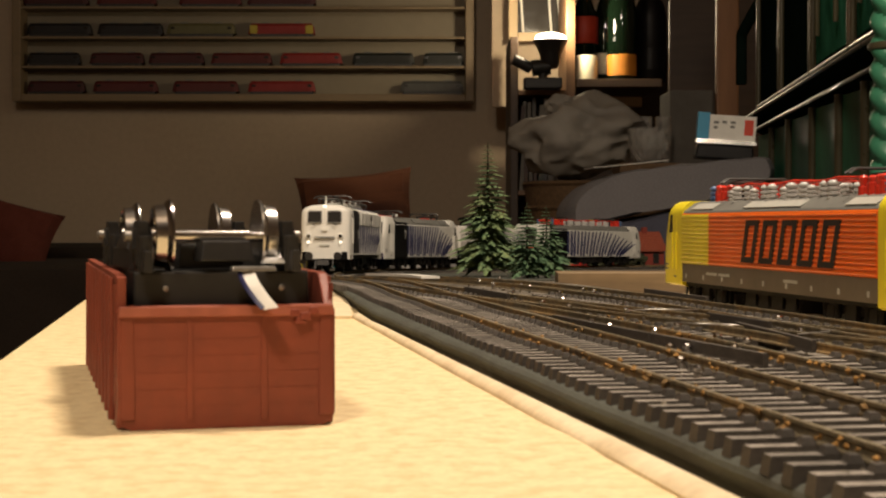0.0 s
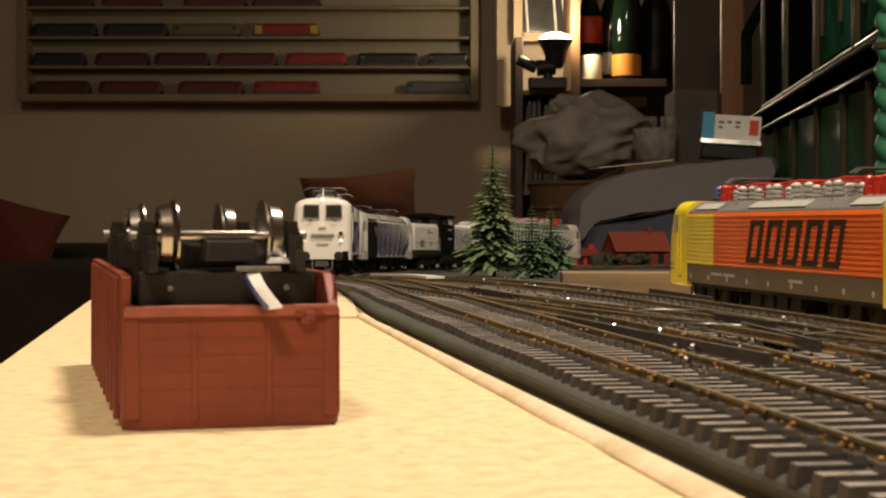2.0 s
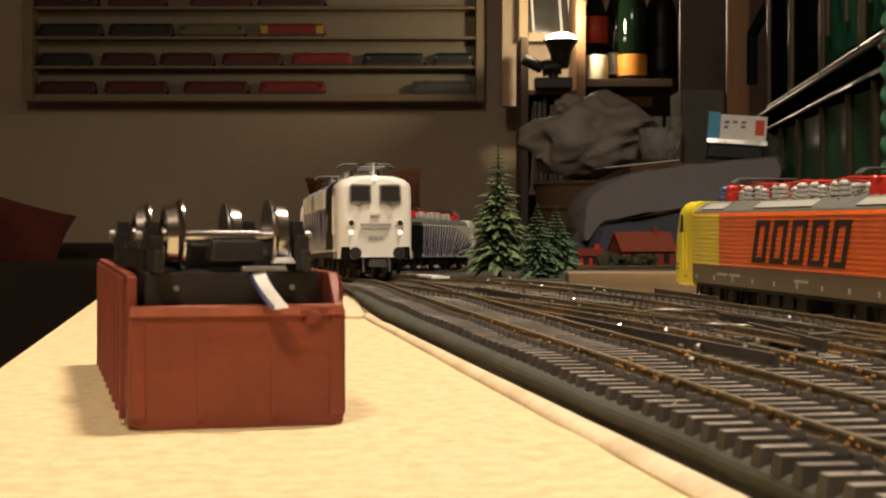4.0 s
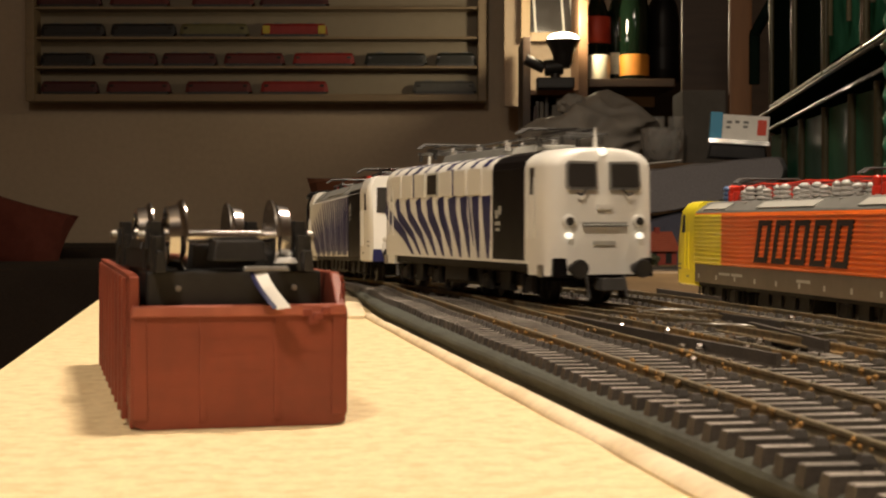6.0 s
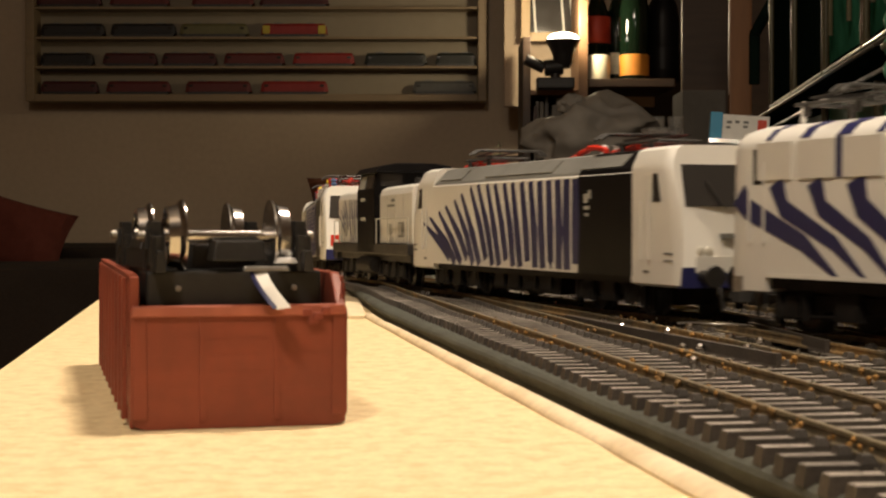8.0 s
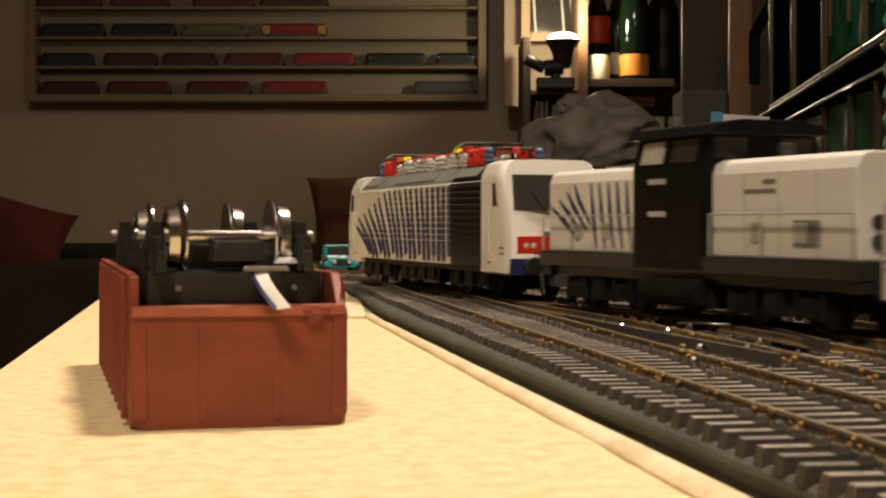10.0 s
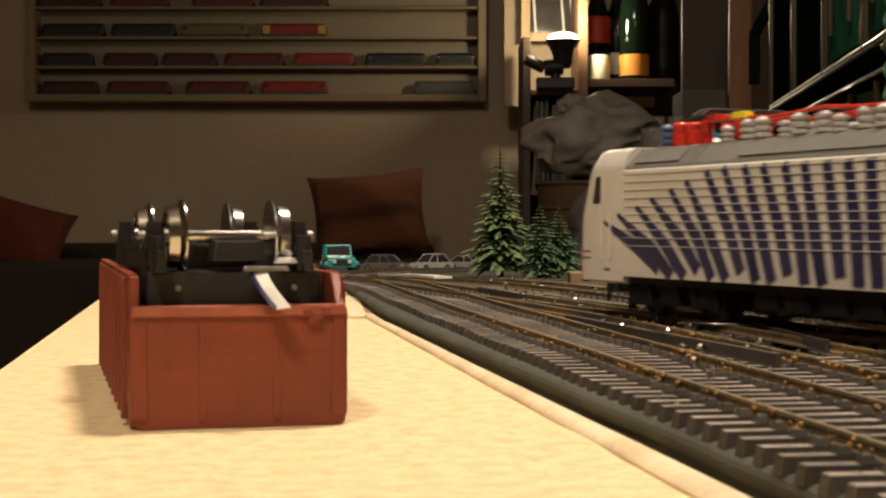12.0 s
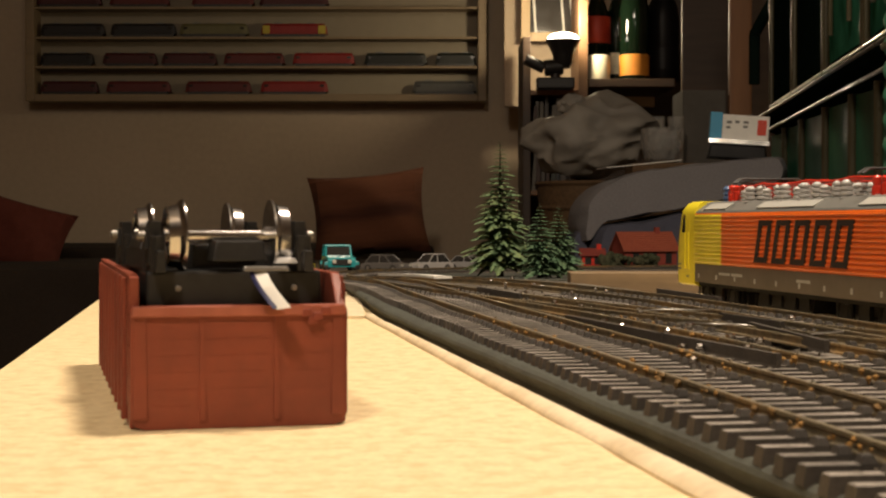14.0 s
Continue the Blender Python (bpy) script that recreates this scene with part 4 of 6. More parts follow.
        for y in (-6.6, 6.6):
            rod(b, (e * (hl + 0.7), y, 23.8), (e * (hl + 0.2), y, 23.8), 0.3, 6)
        rod(b, (e * (hl + 0.7), -7, 23.8), (e * (hl + 0.7), 7, 23.8), 0.45, 6)
        box(b, min(e * hl, e * (hl + 0.5)), max(e * hl, e * (hl + 0.5)), -7.2, 7.2, 24.3, 24.7)
        part("front_rail", b, M["grey"], body, "thin grey grab rail")
        b = bmesh.new()
        box(b, min(e * (hl - 1), e * (hl + 0.25)), max(e * (hl - 1), e * (hl + 0.25)), -3.4, 3.4, 18.0, 19.2)
        part("number_bar", b, M["palegrey"], body, "plain grey number bar")
        b = bmesh.new()
        box(b, min(e * (hl - 1), e * (hl + 0.3)), max(e * (hl - 1), e * (hl + 0.3)), -2.2, 2.2, 28.6, 30.0)
        part("badge", b, M["white"], body, "small raised badge")
        buffers(t, hl - 0.5, e, M["blackpaint"], (8.6, 14.2), 6.4)
    # roof gear
    for x0, x1, z1 in ((-46, 20, 2.6), (26, 52, 2.2)):
        b = bmesh.new()
        prism(b, [(-8.5, zt - 0.8), (8.5, zt - 0.8), (7.0, zt + z1), (-7.0, zt + z1)], "X", x0 + 6, x1)
        part("roof_hood", b, M["palegrey" if x0 > 0 else "grey"], t, "grey roof hood", bevel=0.5)
    for x0 in (-hl + 26, hl - 26):
        pantograph(t, x0, zt + 1.8, math.copysign(1, x0), M["darkmetal"])
    for i in range(6):
        b = bmesh.new()
        insulator(b, -34 + i * 14, 5.5 if i % 2 else -5.5, zt + 1.5, 3.6, 1.1)
        part("insulator", b, M["insul"], t, smooth=True)
    b = bmesh.new()
    for y in (-5.5, 5.5):
        rod(b, (-50, y, zt + 4.6), (48, y, zt + 4.8), 0.4, 6)
    part("roof_conductor", b, M["darkmetal"], t, "thin roof conductor bars", smooth=True)
    b = bmesh.new()
    box(b, -24, 24, -13, 13, 3.8, zb, taper=1)
    box(b, -15, 10, -15.5, 15.5, 5.0, 11.0, taper=0.6)
    part("battery_box", b, M["bogieblack"], t, "dark boxes between the bogies", bevel=0.3)
    b = bmesh.new()
    box(b, -hl + 6, hl - 6, -w + 1.2, w - 1.2, 9.6, zb + 0.3)
    part("underframe", b, M["bogieblack"], t, "black underframe")
    for x in (-hl * 0.52, hl * 0.52):
        bogie(t, x, 39, 6.2)
    return t


def hood_loco(name, label, hl):
    """A diesel shunter with a tall cab between two hoods; front is +x."""
    t = thing(name, label, "locomotive", None, "locomotives")
    x0, x1 = -hl + 57, -hl + 92
    b = bmesh.new()
    box(b, -hl, hl, -17, 17, 12.2, 16.4)
    box(b, -hl + 6, hl - 6, -14, 14, 9.5, 12.2)
    part("frame", b, M["black"], t, "black running plate", bevel=0.3)
    for a, c in ((-hl + 2, x0), (x1, hl - 3)):
        b = bmesh.new()
        prism(b, [(-14.6, 16.4), (14.6, 16.4), (14.6, 36.0), (13.6, 38.6), (11.5, 39.6), (-11.5, 39.6), (-13.6, 38.6), (-14.6, 36.0)], "X", a, c)
        h = part("hood", b, M["white"], t, "cream white engine hood", bevel=0.5)
        for s in (-1, 1):
            for k in range(3):
                b = bmesh.new()
                x = a + (c - a) * (0.25 + 0.25 * k)
                side_patch(b, x, x + 0.3, 17, 36, 14.6, s, 0.15)
                part("door_joint", b, M["palegrey"], h)
            for k in range(2):
                b = bmesh.new()
                x = a + (c - a) * (0.3 + 0.3 * k)
                side_patch(b, x, x + 5, 20, 24.5, 14.6, s, 0.25)
                part("vent", b, M["palegrey"], h, "small pale vent")
            b = bmesh.new()
            if c == x0:
                for k in range(4):
                    stroke(b, [(a + 19 + k * 2.5, 19.5 + k * 1.5), (a + 10 + k * 3, 25 + k * 2), (a + 1.5 + k * 5, 29 + k * 2.2)], 2.4, 1.4, 14.62, s)
                for k in range(5):
                    stroke(b, [(a + 30 + k * 5, 17.5), (a + 28 + k * 5, 27), (a + 26.5 + k * 5.2, 35.5)], 2.4, 1.6, 14.62, s)
                part("zebra_stripes", b, M["blue"], h, "dark blue zebra strokes")
            else:
                side_patch(b, a + 14, a + 27, 31.2, 32.2, 14.6, s)
                side_patch(b, a + 22, a + 27, 33.2, 34.4, 14.6, s)
                side_patch(b, a + 34, a + 44, 19, 25, 14.6, s)
                part("small_print", b, M["grey"], h, "illegible lettering as plain bars")
        e = 1 if c > x1 else -1
        for y in (-9.5, 9.5):
            for z in (24.5, 20.3):
                b = bmesh.new()
                xe = c if e > 0 else a
                turned(b, [(1.7, xe - e * 0.5), (1.7, xe + e * 0.6), (1.2, xe + e * 0.8)], (0, y, z), "X", 12)
                part("headlight", b, M["window"], h, "dark round lamp", smooth=True)
    b = bmesh.new()
    prism(b, [(-17, 12.4), (17, 12.4), (17, 38.5), (15.0, 46.6), (-15.0, 46.6), (-17, 38.5)], "X", x0, x1)
    cab = part("cab", b, M["blackpaint"], t, "tall black driver's cab", bevel=0.5)
    b = bmesh.new()
    prism(b, [(-17.4, 45.8), (17.4, 45.8), (15, 48.4), (8, 49.6), (-8, 49.6), (-15, 48.4)], "X", x0 - 3.5, x1 + 3.5)
    part("cab_roof", b, M["blackpaint"], cab, "black overhanging cab roof", bevel=0.4)
    for s in (-1, 1):
        for a, c in ((x0 + 4, x0 + 15), (x0 + 19, x1 - 4)):
            b = bmesh.new()
            loft(b, [[(x, s * (17.15 - (z - 38.5) * 0.247 + o), z) for x, z in ((a, 39.4), (c, 39.4), (c, 45.0), (a, 45.0))] for o in (-0.3, 0.15)])
            part("side_window", b, M["window"] if a > x0 + 10 else M["palegrey"], cab, "cab side window")
        b = bmesh.new()
        side_patch(b, x0 + 8, x0 + 17, 34.2, 35.6, 17, s)
        side_patch(b, x0 + 8, x0 + 17, 26.0, 27.4, 17, s)
        part("small_print", b, M["palegrey"], cab, "pale plain bars of lettering")
        for xs in ((-hl + 2, -hl + 20, x0 - 2), (x1 + 2, x1 + 24, hl - 2)):
            b = bmesh.new()
            for x in xs:
                rod(b, (x, s * 16.6, 16.4), (x, s * 16.6, 26.5), 0.28, 6)
            rod(b, (xs[0], s * 16.6, 26.5), (xs[-1], s * 16.6, 26.5), 0.28, 6)
            part("guard_rail", b, M["palegrey"], t, "thin grey guard rail", smooth=True)
    for e in (-1, 1):
        for y in (-9.5, 9.5):
            b = bmesh.new()
            xe = x1 if e > 0 else x0
            box(b, min(xe - e * 0.5, xe + e * 0.2), max(xe - e * 0.5, xe + e * 0.2), y - 4.6, y + 4.6, 40.2, 45.2)
            part("end_window", b, M["window"], cab, "dark cab end window")
        buffers(t, hl - 0.5, e, M["black"], (9.5, 14.0))
    b = bmesh.new()
    box(b, -17, 17, -15, 15, 3.6, 12, taper=1.2)
    rod(b, (-14, -15.6, 7.6), (14, -15.6, 7.6), 3.2, 14)
    rod(b, (-14, 15.6, 7.6), (14, 15.6, 7.6), 3.2, 14)
    part("fuel_tank", b, M["bogieblack"], t, "dark tanks under the frame", bevel=0.3)
    b = bmesh.new()
    turned(b, [(2.2, 0), (2.2, 4), (1.8, 4.2)], (x1 + 10, 0, 39.2), "Z", 12)
    part("exhaust", b, M["black"], t, "short black exhaust", smooth=True)
    for x in (-hl * 0.56, hl * 0.56):
        bogie(t, x, 27, 5.4)
    return t


loco_a = old_loco("electric_locomotive", "cream white electric locomotive with blue zebra stripes and lit headlights", 88)
loco_b = modern_loco("electric_locomotive", "white electric locomotive with blue zebra stripes and grey roof", 103, ("white", "white"), stripes=19)
loco_c = hood_loco("diesel_locomotive", "white diesel shunter with tall black cab and zebra strokes", 76)
loco_d = modern_loco("electric_locomotive", "white ribbed electric locomotive with zebra stripes and red roof gear", 107, ("white", "white"), ribs=True, stripes=19, red_roof=True, front_red=True, z_side=38.6, z_top=44.4)
TRAIN = ((loco_a, 0.176, 0.0), (loco_b, 0.206, 0.210), (loco_c, 0.152, 0.3945), (loco_d, 0.214, 0.599))

# parked loco beside the tracks
loco_e = modern_loco("electric_locomotive", "parked orange and yellow ribbed electric locomotive with red roof gear", 116, ("yellow", "orange"),
                     pose(0.1326, 0.541, 0.0, 0, 0, 90 + TURN), ribs=True, black_panel=False, red_roof=True, z_side=37.6, z_top=42.4, frame_band=7.0, marks=True)
# plain slanted frames stand in for the operator's mark
for k in range(5):
    wide, lean = 12.6, 0.36
    xc, zc, hh = 12.5 - k * 17.3, 27.0, 7.6
    bm = bmesh.new()
    for x0, x1, z0, z1 in ((-wide / 2, -wide / 2 + 3.2, -hh, hh), (wide / 2 - 3.2, wide / 2, -hh, hh), (-wide / 2 + 3.2, wide / 2 - 3.2, -hh, -hh + 2.0), (-wide / 2 + 3.2, wide / 2 - 3.2, hh - 2.0, hh)):
        prism(bm, [(xc + x - lean * z, zc + z) for x, z in ((x0, z0), (x1, z0), (x1, z1), (x0, z1))], "Y", 17.2, 17.74)
    part("side_mark", bm, M["mark"], loco_e, "plain dark slanted frame")


# ---- open wagon body with a bogie lying on it ----
WAGON = pose(-0.0499, 0.2474, 0.0, 0, 0, 14.5)
wagon = thing("open_wagon_body", "brown-red plastic open wagon body without wheels, standing on the board", "wagon", WAGON)
W, LEN, HS, HE = 35.3, 124.0, 25.0, 20.0

bm = bmesh.new()
box(bm, 0.6, W - 0.6, 1.0, LEN - 1.0, 0.4, 2.6)
part("wagon_floor", bm, M["red"], wagon)
bm = bmesh.new()
prism(bm, [(2.2, 0), (W - 2.2, 0), (W - 0.6, 0.6), (W, 2.2), (W, 19.0), (W - 0.5, HE), (0.5, HE), (0, 19.0), (0, 2.2), (0.6, 0.6)], "Y", 0, 1.8)
end = part("end_wall", bm, M["red"], wagon, "planked end wall with a rim", bevel=0.35)
# the rim's paler colour carries its highlight
bm = bmesh.new()
box(bm, 0.2, W - 0.2, -0.7, 0.2, 18.2, 19.9, taper=0.2)
part("rim", bm, M["redhighlight"], end, "raised rim with a highlight in its pinkish colour", bevel=0.25)
for z in (5.2, 7.9, 10.6, 13.3, 16.0):
    bm = bmesh.new()
    box(bm, 1.2, W - 1.2, -0.06, 0.3, z - 1.31, z + 1.31)
    part("plank", bm, M["red"], end)
for x in (11.5, 23.5):
    bm = bmesh.new()
    box(bm, x - 0.5, x + 0.5, -0.35, 0.3, 1.5, 18.2, taper=0.1)
    part("upright", bm, M["red"], end)
for x in (1.6, W - 1.6):
    bm = bmesh.new()
    box(bm, x - 1.2, x + 1.2, -0.4, 0.5, 1.8, 18.4, taper=0.2)
    part("corner_post", bm, M["red"], end, bevel=0.2)
bm = bmesh.new()
for x, y, z in ((28.5, -0.8, 18.6), (30.2, -1.0, 18.0), (31.6, -0.7, 18.9), (29.4, -0.9, 17.4)):
    box(bm, x - 0.9, x + 0.9, y - 0.3, y + 0.6, z - 0.6, z + 0.7, taper=0.2)
part("broken_bits", bm, M["red"], end, "broken torn bits of plastic", bevel=0.2)
for nm, x0, x1, front in (("side_wall", 0.0, 1.6, HS - 0.4), ("side_wall", W - 1.6, W, HE - 0.4)):
    bm = bmesh.new()
    prism(bm, [(1.8, 0.2), (LEN - 1.8, 0.2), (LEN - 1.8, HS), (8, HS), (3.5 if front > 22 else 7, HS - 0.3), (1.8, front)], "X", x0, x1)
    sw = part(nm, bm, M["red"], wagon, "ribbed side wall", bevel=0.3)
    s = -1 if x0 == 0 else 1
    for k in range(9):
        y = 9 + k * 12.6
        bm = bmesh.new()
        xa = x0 - 1.0 if s < 0 else x1
        box(bm, xa, xa + 1.0, y - 1.0, y + 1.0, 1.0, HS - 0.6, taper=0.15)
        part("rib", bm, M["red"], sw, bevel=0.2)
    for z in (6, 11, 16, 21):
        bm = bmesh.new()
        xa = x0 - 0.15 if s < 0 else x1
        box(bm, xa, xa + 0.15, 3, LEN - 3, z - 2.3, z + 2.3)
        part("plank", bm, M["red"], sw)
bm = bmesh.new()
box(bm, 0.6, W - 0.6, LEN - 1.8, LEN, 0.2, HE)
part("end_wall", bm, M["red"], wagon, bevel=0.3)

# black chassis block lying in the wagon
chassis = thing("chassis_block", "black loco chassis block lying in the red wagon", "chassis", WAGON)
bm = bmesh.new()
box(bm, 2.4, W - 3.2, 4.0, 92.0, 2.7, 25.4, taper=0.5)
part("block", bm, M["black"], chassis, bevel=0.5)
for x in (8, 27):
    bm = bmesh.new()
    turned(bm, [(0.5, 3.9), (0.5, 3.8), (0.3, 3.7)], (x, 0, 22.6), "Y", 12)
    part("rivet", bm, M["steel"], chassis, smooth=True)

# bogie upside down on the chassis
BOG = pose(-0.0427, 0.2800, 0.0254, 0, 0, 17.6)
bog = thing("upturned_bogie", "dark grey bogie lying upside down with bright nickel wheels", "bogie", BOG)
AX = 5.7
bm = bmesh.new()
box(bm, -8.6, 8.6, -12, 12, 0.0, 2.6, taper=0.3)
box(bm, -5.5, 5.5, -19.5, -14, 0.4, 4.4, taper=0.4)
box(bm, -3.0, 6.0, -26.5, -16.5, 1.6, 5.0, taper=0.6)
box(bm, -6, 6, 14, 28, 0.0, 3.0, taper=0.5)
part("bogie_frame", bm, M["black"], bog, "dark bogie frame plate", bevel=0.3)
for s in (-1, 1):
    bm = bmesh.new()
    lo, hi = min(s * 11.2, s * 12.8), max(s * 11.2, s * 12.8)
    box(bm, lo, hi, -31, 31, 0.0, 3.4, taper=0.2)
    for y in (-21.6, 21.6):
        box(bm, lo - 0.4, hi + 0.4, y - 3.0, y + 3.0, 1.0, 8.2, taper=0.3)
        for d in (-5.2, 5.2):
            rod(bm, ((lo + hi) / 2, y + d, 0), ((lo + hi) / 2, y + d, 5.8), 1.3, 10)
        box(bm, min(s * 12.4, s * 13.8), max(s * 12.4, s * 13.8), y - 2, y + 2, 3.6, 7.0, taper=0.4)
    box(bm, lo, hi, -9, 9, 3.4, 6.2, taper=0.8)
    sf = part("side_frame", bm, M["black"], bog, "black moulded side frame with springs", bevel=0.15)
    for y in (-21.6, 21.6):
        bm = bmesh.new()
        turned(bm, [(0.9, s * 13.6), (0.9, s * 14.6), (0.5, s * 14.9)], (0, y, 5.7), "X", 10)
        part("axle_end", bm, M["steel"], sf, smooth=True)
for y in (-21.6, 21.6):
    bm = bmesh.new()
    for s in (-1, 1):
        turned(bm, [(6.1, s * 7.2), (6.15, s * 7.5), (5.9, s * 7.9), (5.25, s * 8.3), (5.05, s * 10.0), (4.6, s * 10.2), (4.3, s * 9.4), (1.8, s * 9.2), (1.6, s * 10.4), (0.6, s * 10.6)], (0, y, AX), "X", 36)
    ws = part("wheelset", bm, M["chrome"], bog, "bright nickel wheels on an axle", smooth=True)
    bm = bmesh.new()
    turned(bm, [(1.0, -7.4), (1.0, 7.4)], (0, y, AX), "X", 16)
    part("axle", bm, M["chrome"], ws, smooth=True)
bm = bmesh.new()
box(bm, 1.5, 9.0, -30, -27.5, 0.0, 0.8, taper=0.2)
part("coupling_plate", bm, M["steel"], bog, bevel=0.2)
bm = bmesh.new()
box(bm, 7.0, 11, -28, -25, 1.2, 2.2, taper=0.6)
part("bright_clip", bm, M["insul"], bog, "pale metal clip", bevel=0.3)

# curled white label hanging over the wagon's rim
tag = thing("paper_tag", "curled white paper tag with a blue edge, hanging over the rim", "tag", pose(-0.0285, 0.2505, 0.0, 0, 0, 10))
for nm, dx, wd, mt in (("slip", 0.0, 2.2, "paper"), ("edge", -1.35, 0.55, "blue")):
    bm = bmesh.new()
    prev = None
    for k in range(9):
        a = k / 8
        x, y, z = dx - 0.8 + 3.4 * a * a, 3.4 - 6.0 * a, 25.0 - 5.6 * a ** 1.4
        ring = [bm.verts.new(p) for p in ((x - wd / 2, y, z), (x + wd / 2, y, z + 0.3), (x + wd / 2, y + 0.1, z + 0.55), (x - wd / 2, y + 0.1, z + 0.25))]
        if prev:
            for i in range(4):
                bm.faces.new((prev[i], prev[(i + 1) % 4], ring[(i + 1) % 4], ring[i]))
        else:
            bm.faces.new(ring[::-1])
        prev = ring
    bm.faces.new(prev)
    part(nm, bm, M[mt], tag, "white paper slip" if nm == "slip" else "blue edge", smooth=True)


# ---- model trees ----
M["needle"] = material("dark_green_needles", (0.105, 0.175, 0.08), 0.8, vary=0.35, scale=900, second=(0.20, 0.235, 0.085), second_scale=120, amount=0.7)
M["needle2"] = material("blue_green_needles", (0.06, 0.125, 0.06), 0.8, vary=0.3, scale=900, second=(0.12, 0.17, 0.08), second_scale=120, amount=0.7)
M["bark"] = material("brown_bark", (0.07, 0.045, 0.028), 0.9, vary=0.3, scale=900)


def conifer(label, x, y, z, h, r, tiers, mat, seed):
    rnd = random.Random(seed)
    t = thing("model_fir_tree", label, "tree", pose(x, y, z), "model trees")
    bm = bmesh.new()
    turned(bm, [(h * 0.028, -1), (h * 0.022, h * 0.12), (h * 0.014, h * 0.5), (h * 0.003, h * 0.98)], n=8)
    trunk = part("trunk", bm, M["bark"], t, "thin brown trunk", smooth=True)
    bm = bmesh.new()
    for k in range(tiers):
        f = k / (tiers - 1)
        zc = h * (0.10 + 0.885 * f ** 0.96)
        rr = r * (1 - f) ** 0.85 * (0.88 + 0.24 * rnd.random()) + h * 0.012
        n = 12 if f < 0.6 else 8
        for b in range(n):
            a = math.tau * (b + 0.5 * (k % 2)) / n + rnd.uniform(-0.15, 0.15)
            ln = rr * rnd.uniform(0.6, 1.22)
            droop = ln * rnd.uniform(0.22, 0.45) * (1 - 0.6 * f)
            ca, sa = math.cos(a), math.sin(a)
            spine = []
            for q in range(5):
                u = q / 4
                spine.append((ln * u, -droop * u * u + ln * 0.10 * u, ))
            prev = None
            for q, (d, dz) in enumerate(spine):
                u = q / 4
                wd = ln * (0.20 * math.sin(math.pi * min(1, u + 0.15)) + 0.02)
                th = wd * 0.35
                p = Vector((ca * d, sa * d, zc + dz))
                sd = Vector((-sa, ca, 0))
                ring = [bm.verts.new(p + sd * wd + Vector((0, 0, -th))), bm.verts.new(p + Vector((0, 0, th * 0.8))), bm.verts.new(p - sd * wd + Vector((0, 0, -th)))]
                if prev:
                    bm.faces.new((prev[0], prev[1], ring[1], ring[0]))
                    bm.faces.new((prev[1], prev[2], ring[2], ring[1]))
                prev = ring
                # side needles
                if q:
                    for s in (-1, 1):
                        for m_ in range(2):
                            tip = p + sd * s * wd * rnd.uniform(1.5, 2.3) + Vector((ca, sa, 0)) * wd * rnd.uniform(0.3, 1.2) + Vector((0, 0, rnd.uniform(-0.6, 0.25) * wd))
                            base = p + sd * s * wd * 0.3
                            o = Vector((ca, sa, 0)) * wd * 0.45
                            bm.faces.new((bm.verts.new(base - o), bm.verts.new(base + o + Vector((0, 0, 0.2))), bm.verts.new(tip)))
    me = part("crown", bm, M[mat], t, "tiers of drooping needle branches")
    return t


def ground_z(y):
    return 0.0048 + dip(y)


conifer("tall green model fir tree beside the curved track", 0.0407, 1.107, ground_z(1.107), 98, 25, 30, "needle", 3)
conifer("small dark green model fir tree", 0.0640, 1.03, ground_z(1.03), 51, 16, 20, "needle2", 5)
conifer("small dark green model fir tree", 0.0775, 1.04, ground_z(1.04), 50, 17, 20, "needle2", 8)


# ---- model cars ----
CARPAINT = {n: material("car_" + n, c, 0.35, vary=0.03, scale=200, coat=0.3) for n, c in
            (("turquoise", (0.02, 0.28, 0.30)), ("white", (0.42, 0.40, 0.38)), ("silver", (0.13, 0.12, 0.11)), ("pale", (0.28, 0.27, 0.26)), ("lemon", (0.7, 0.6, 0.03)))}


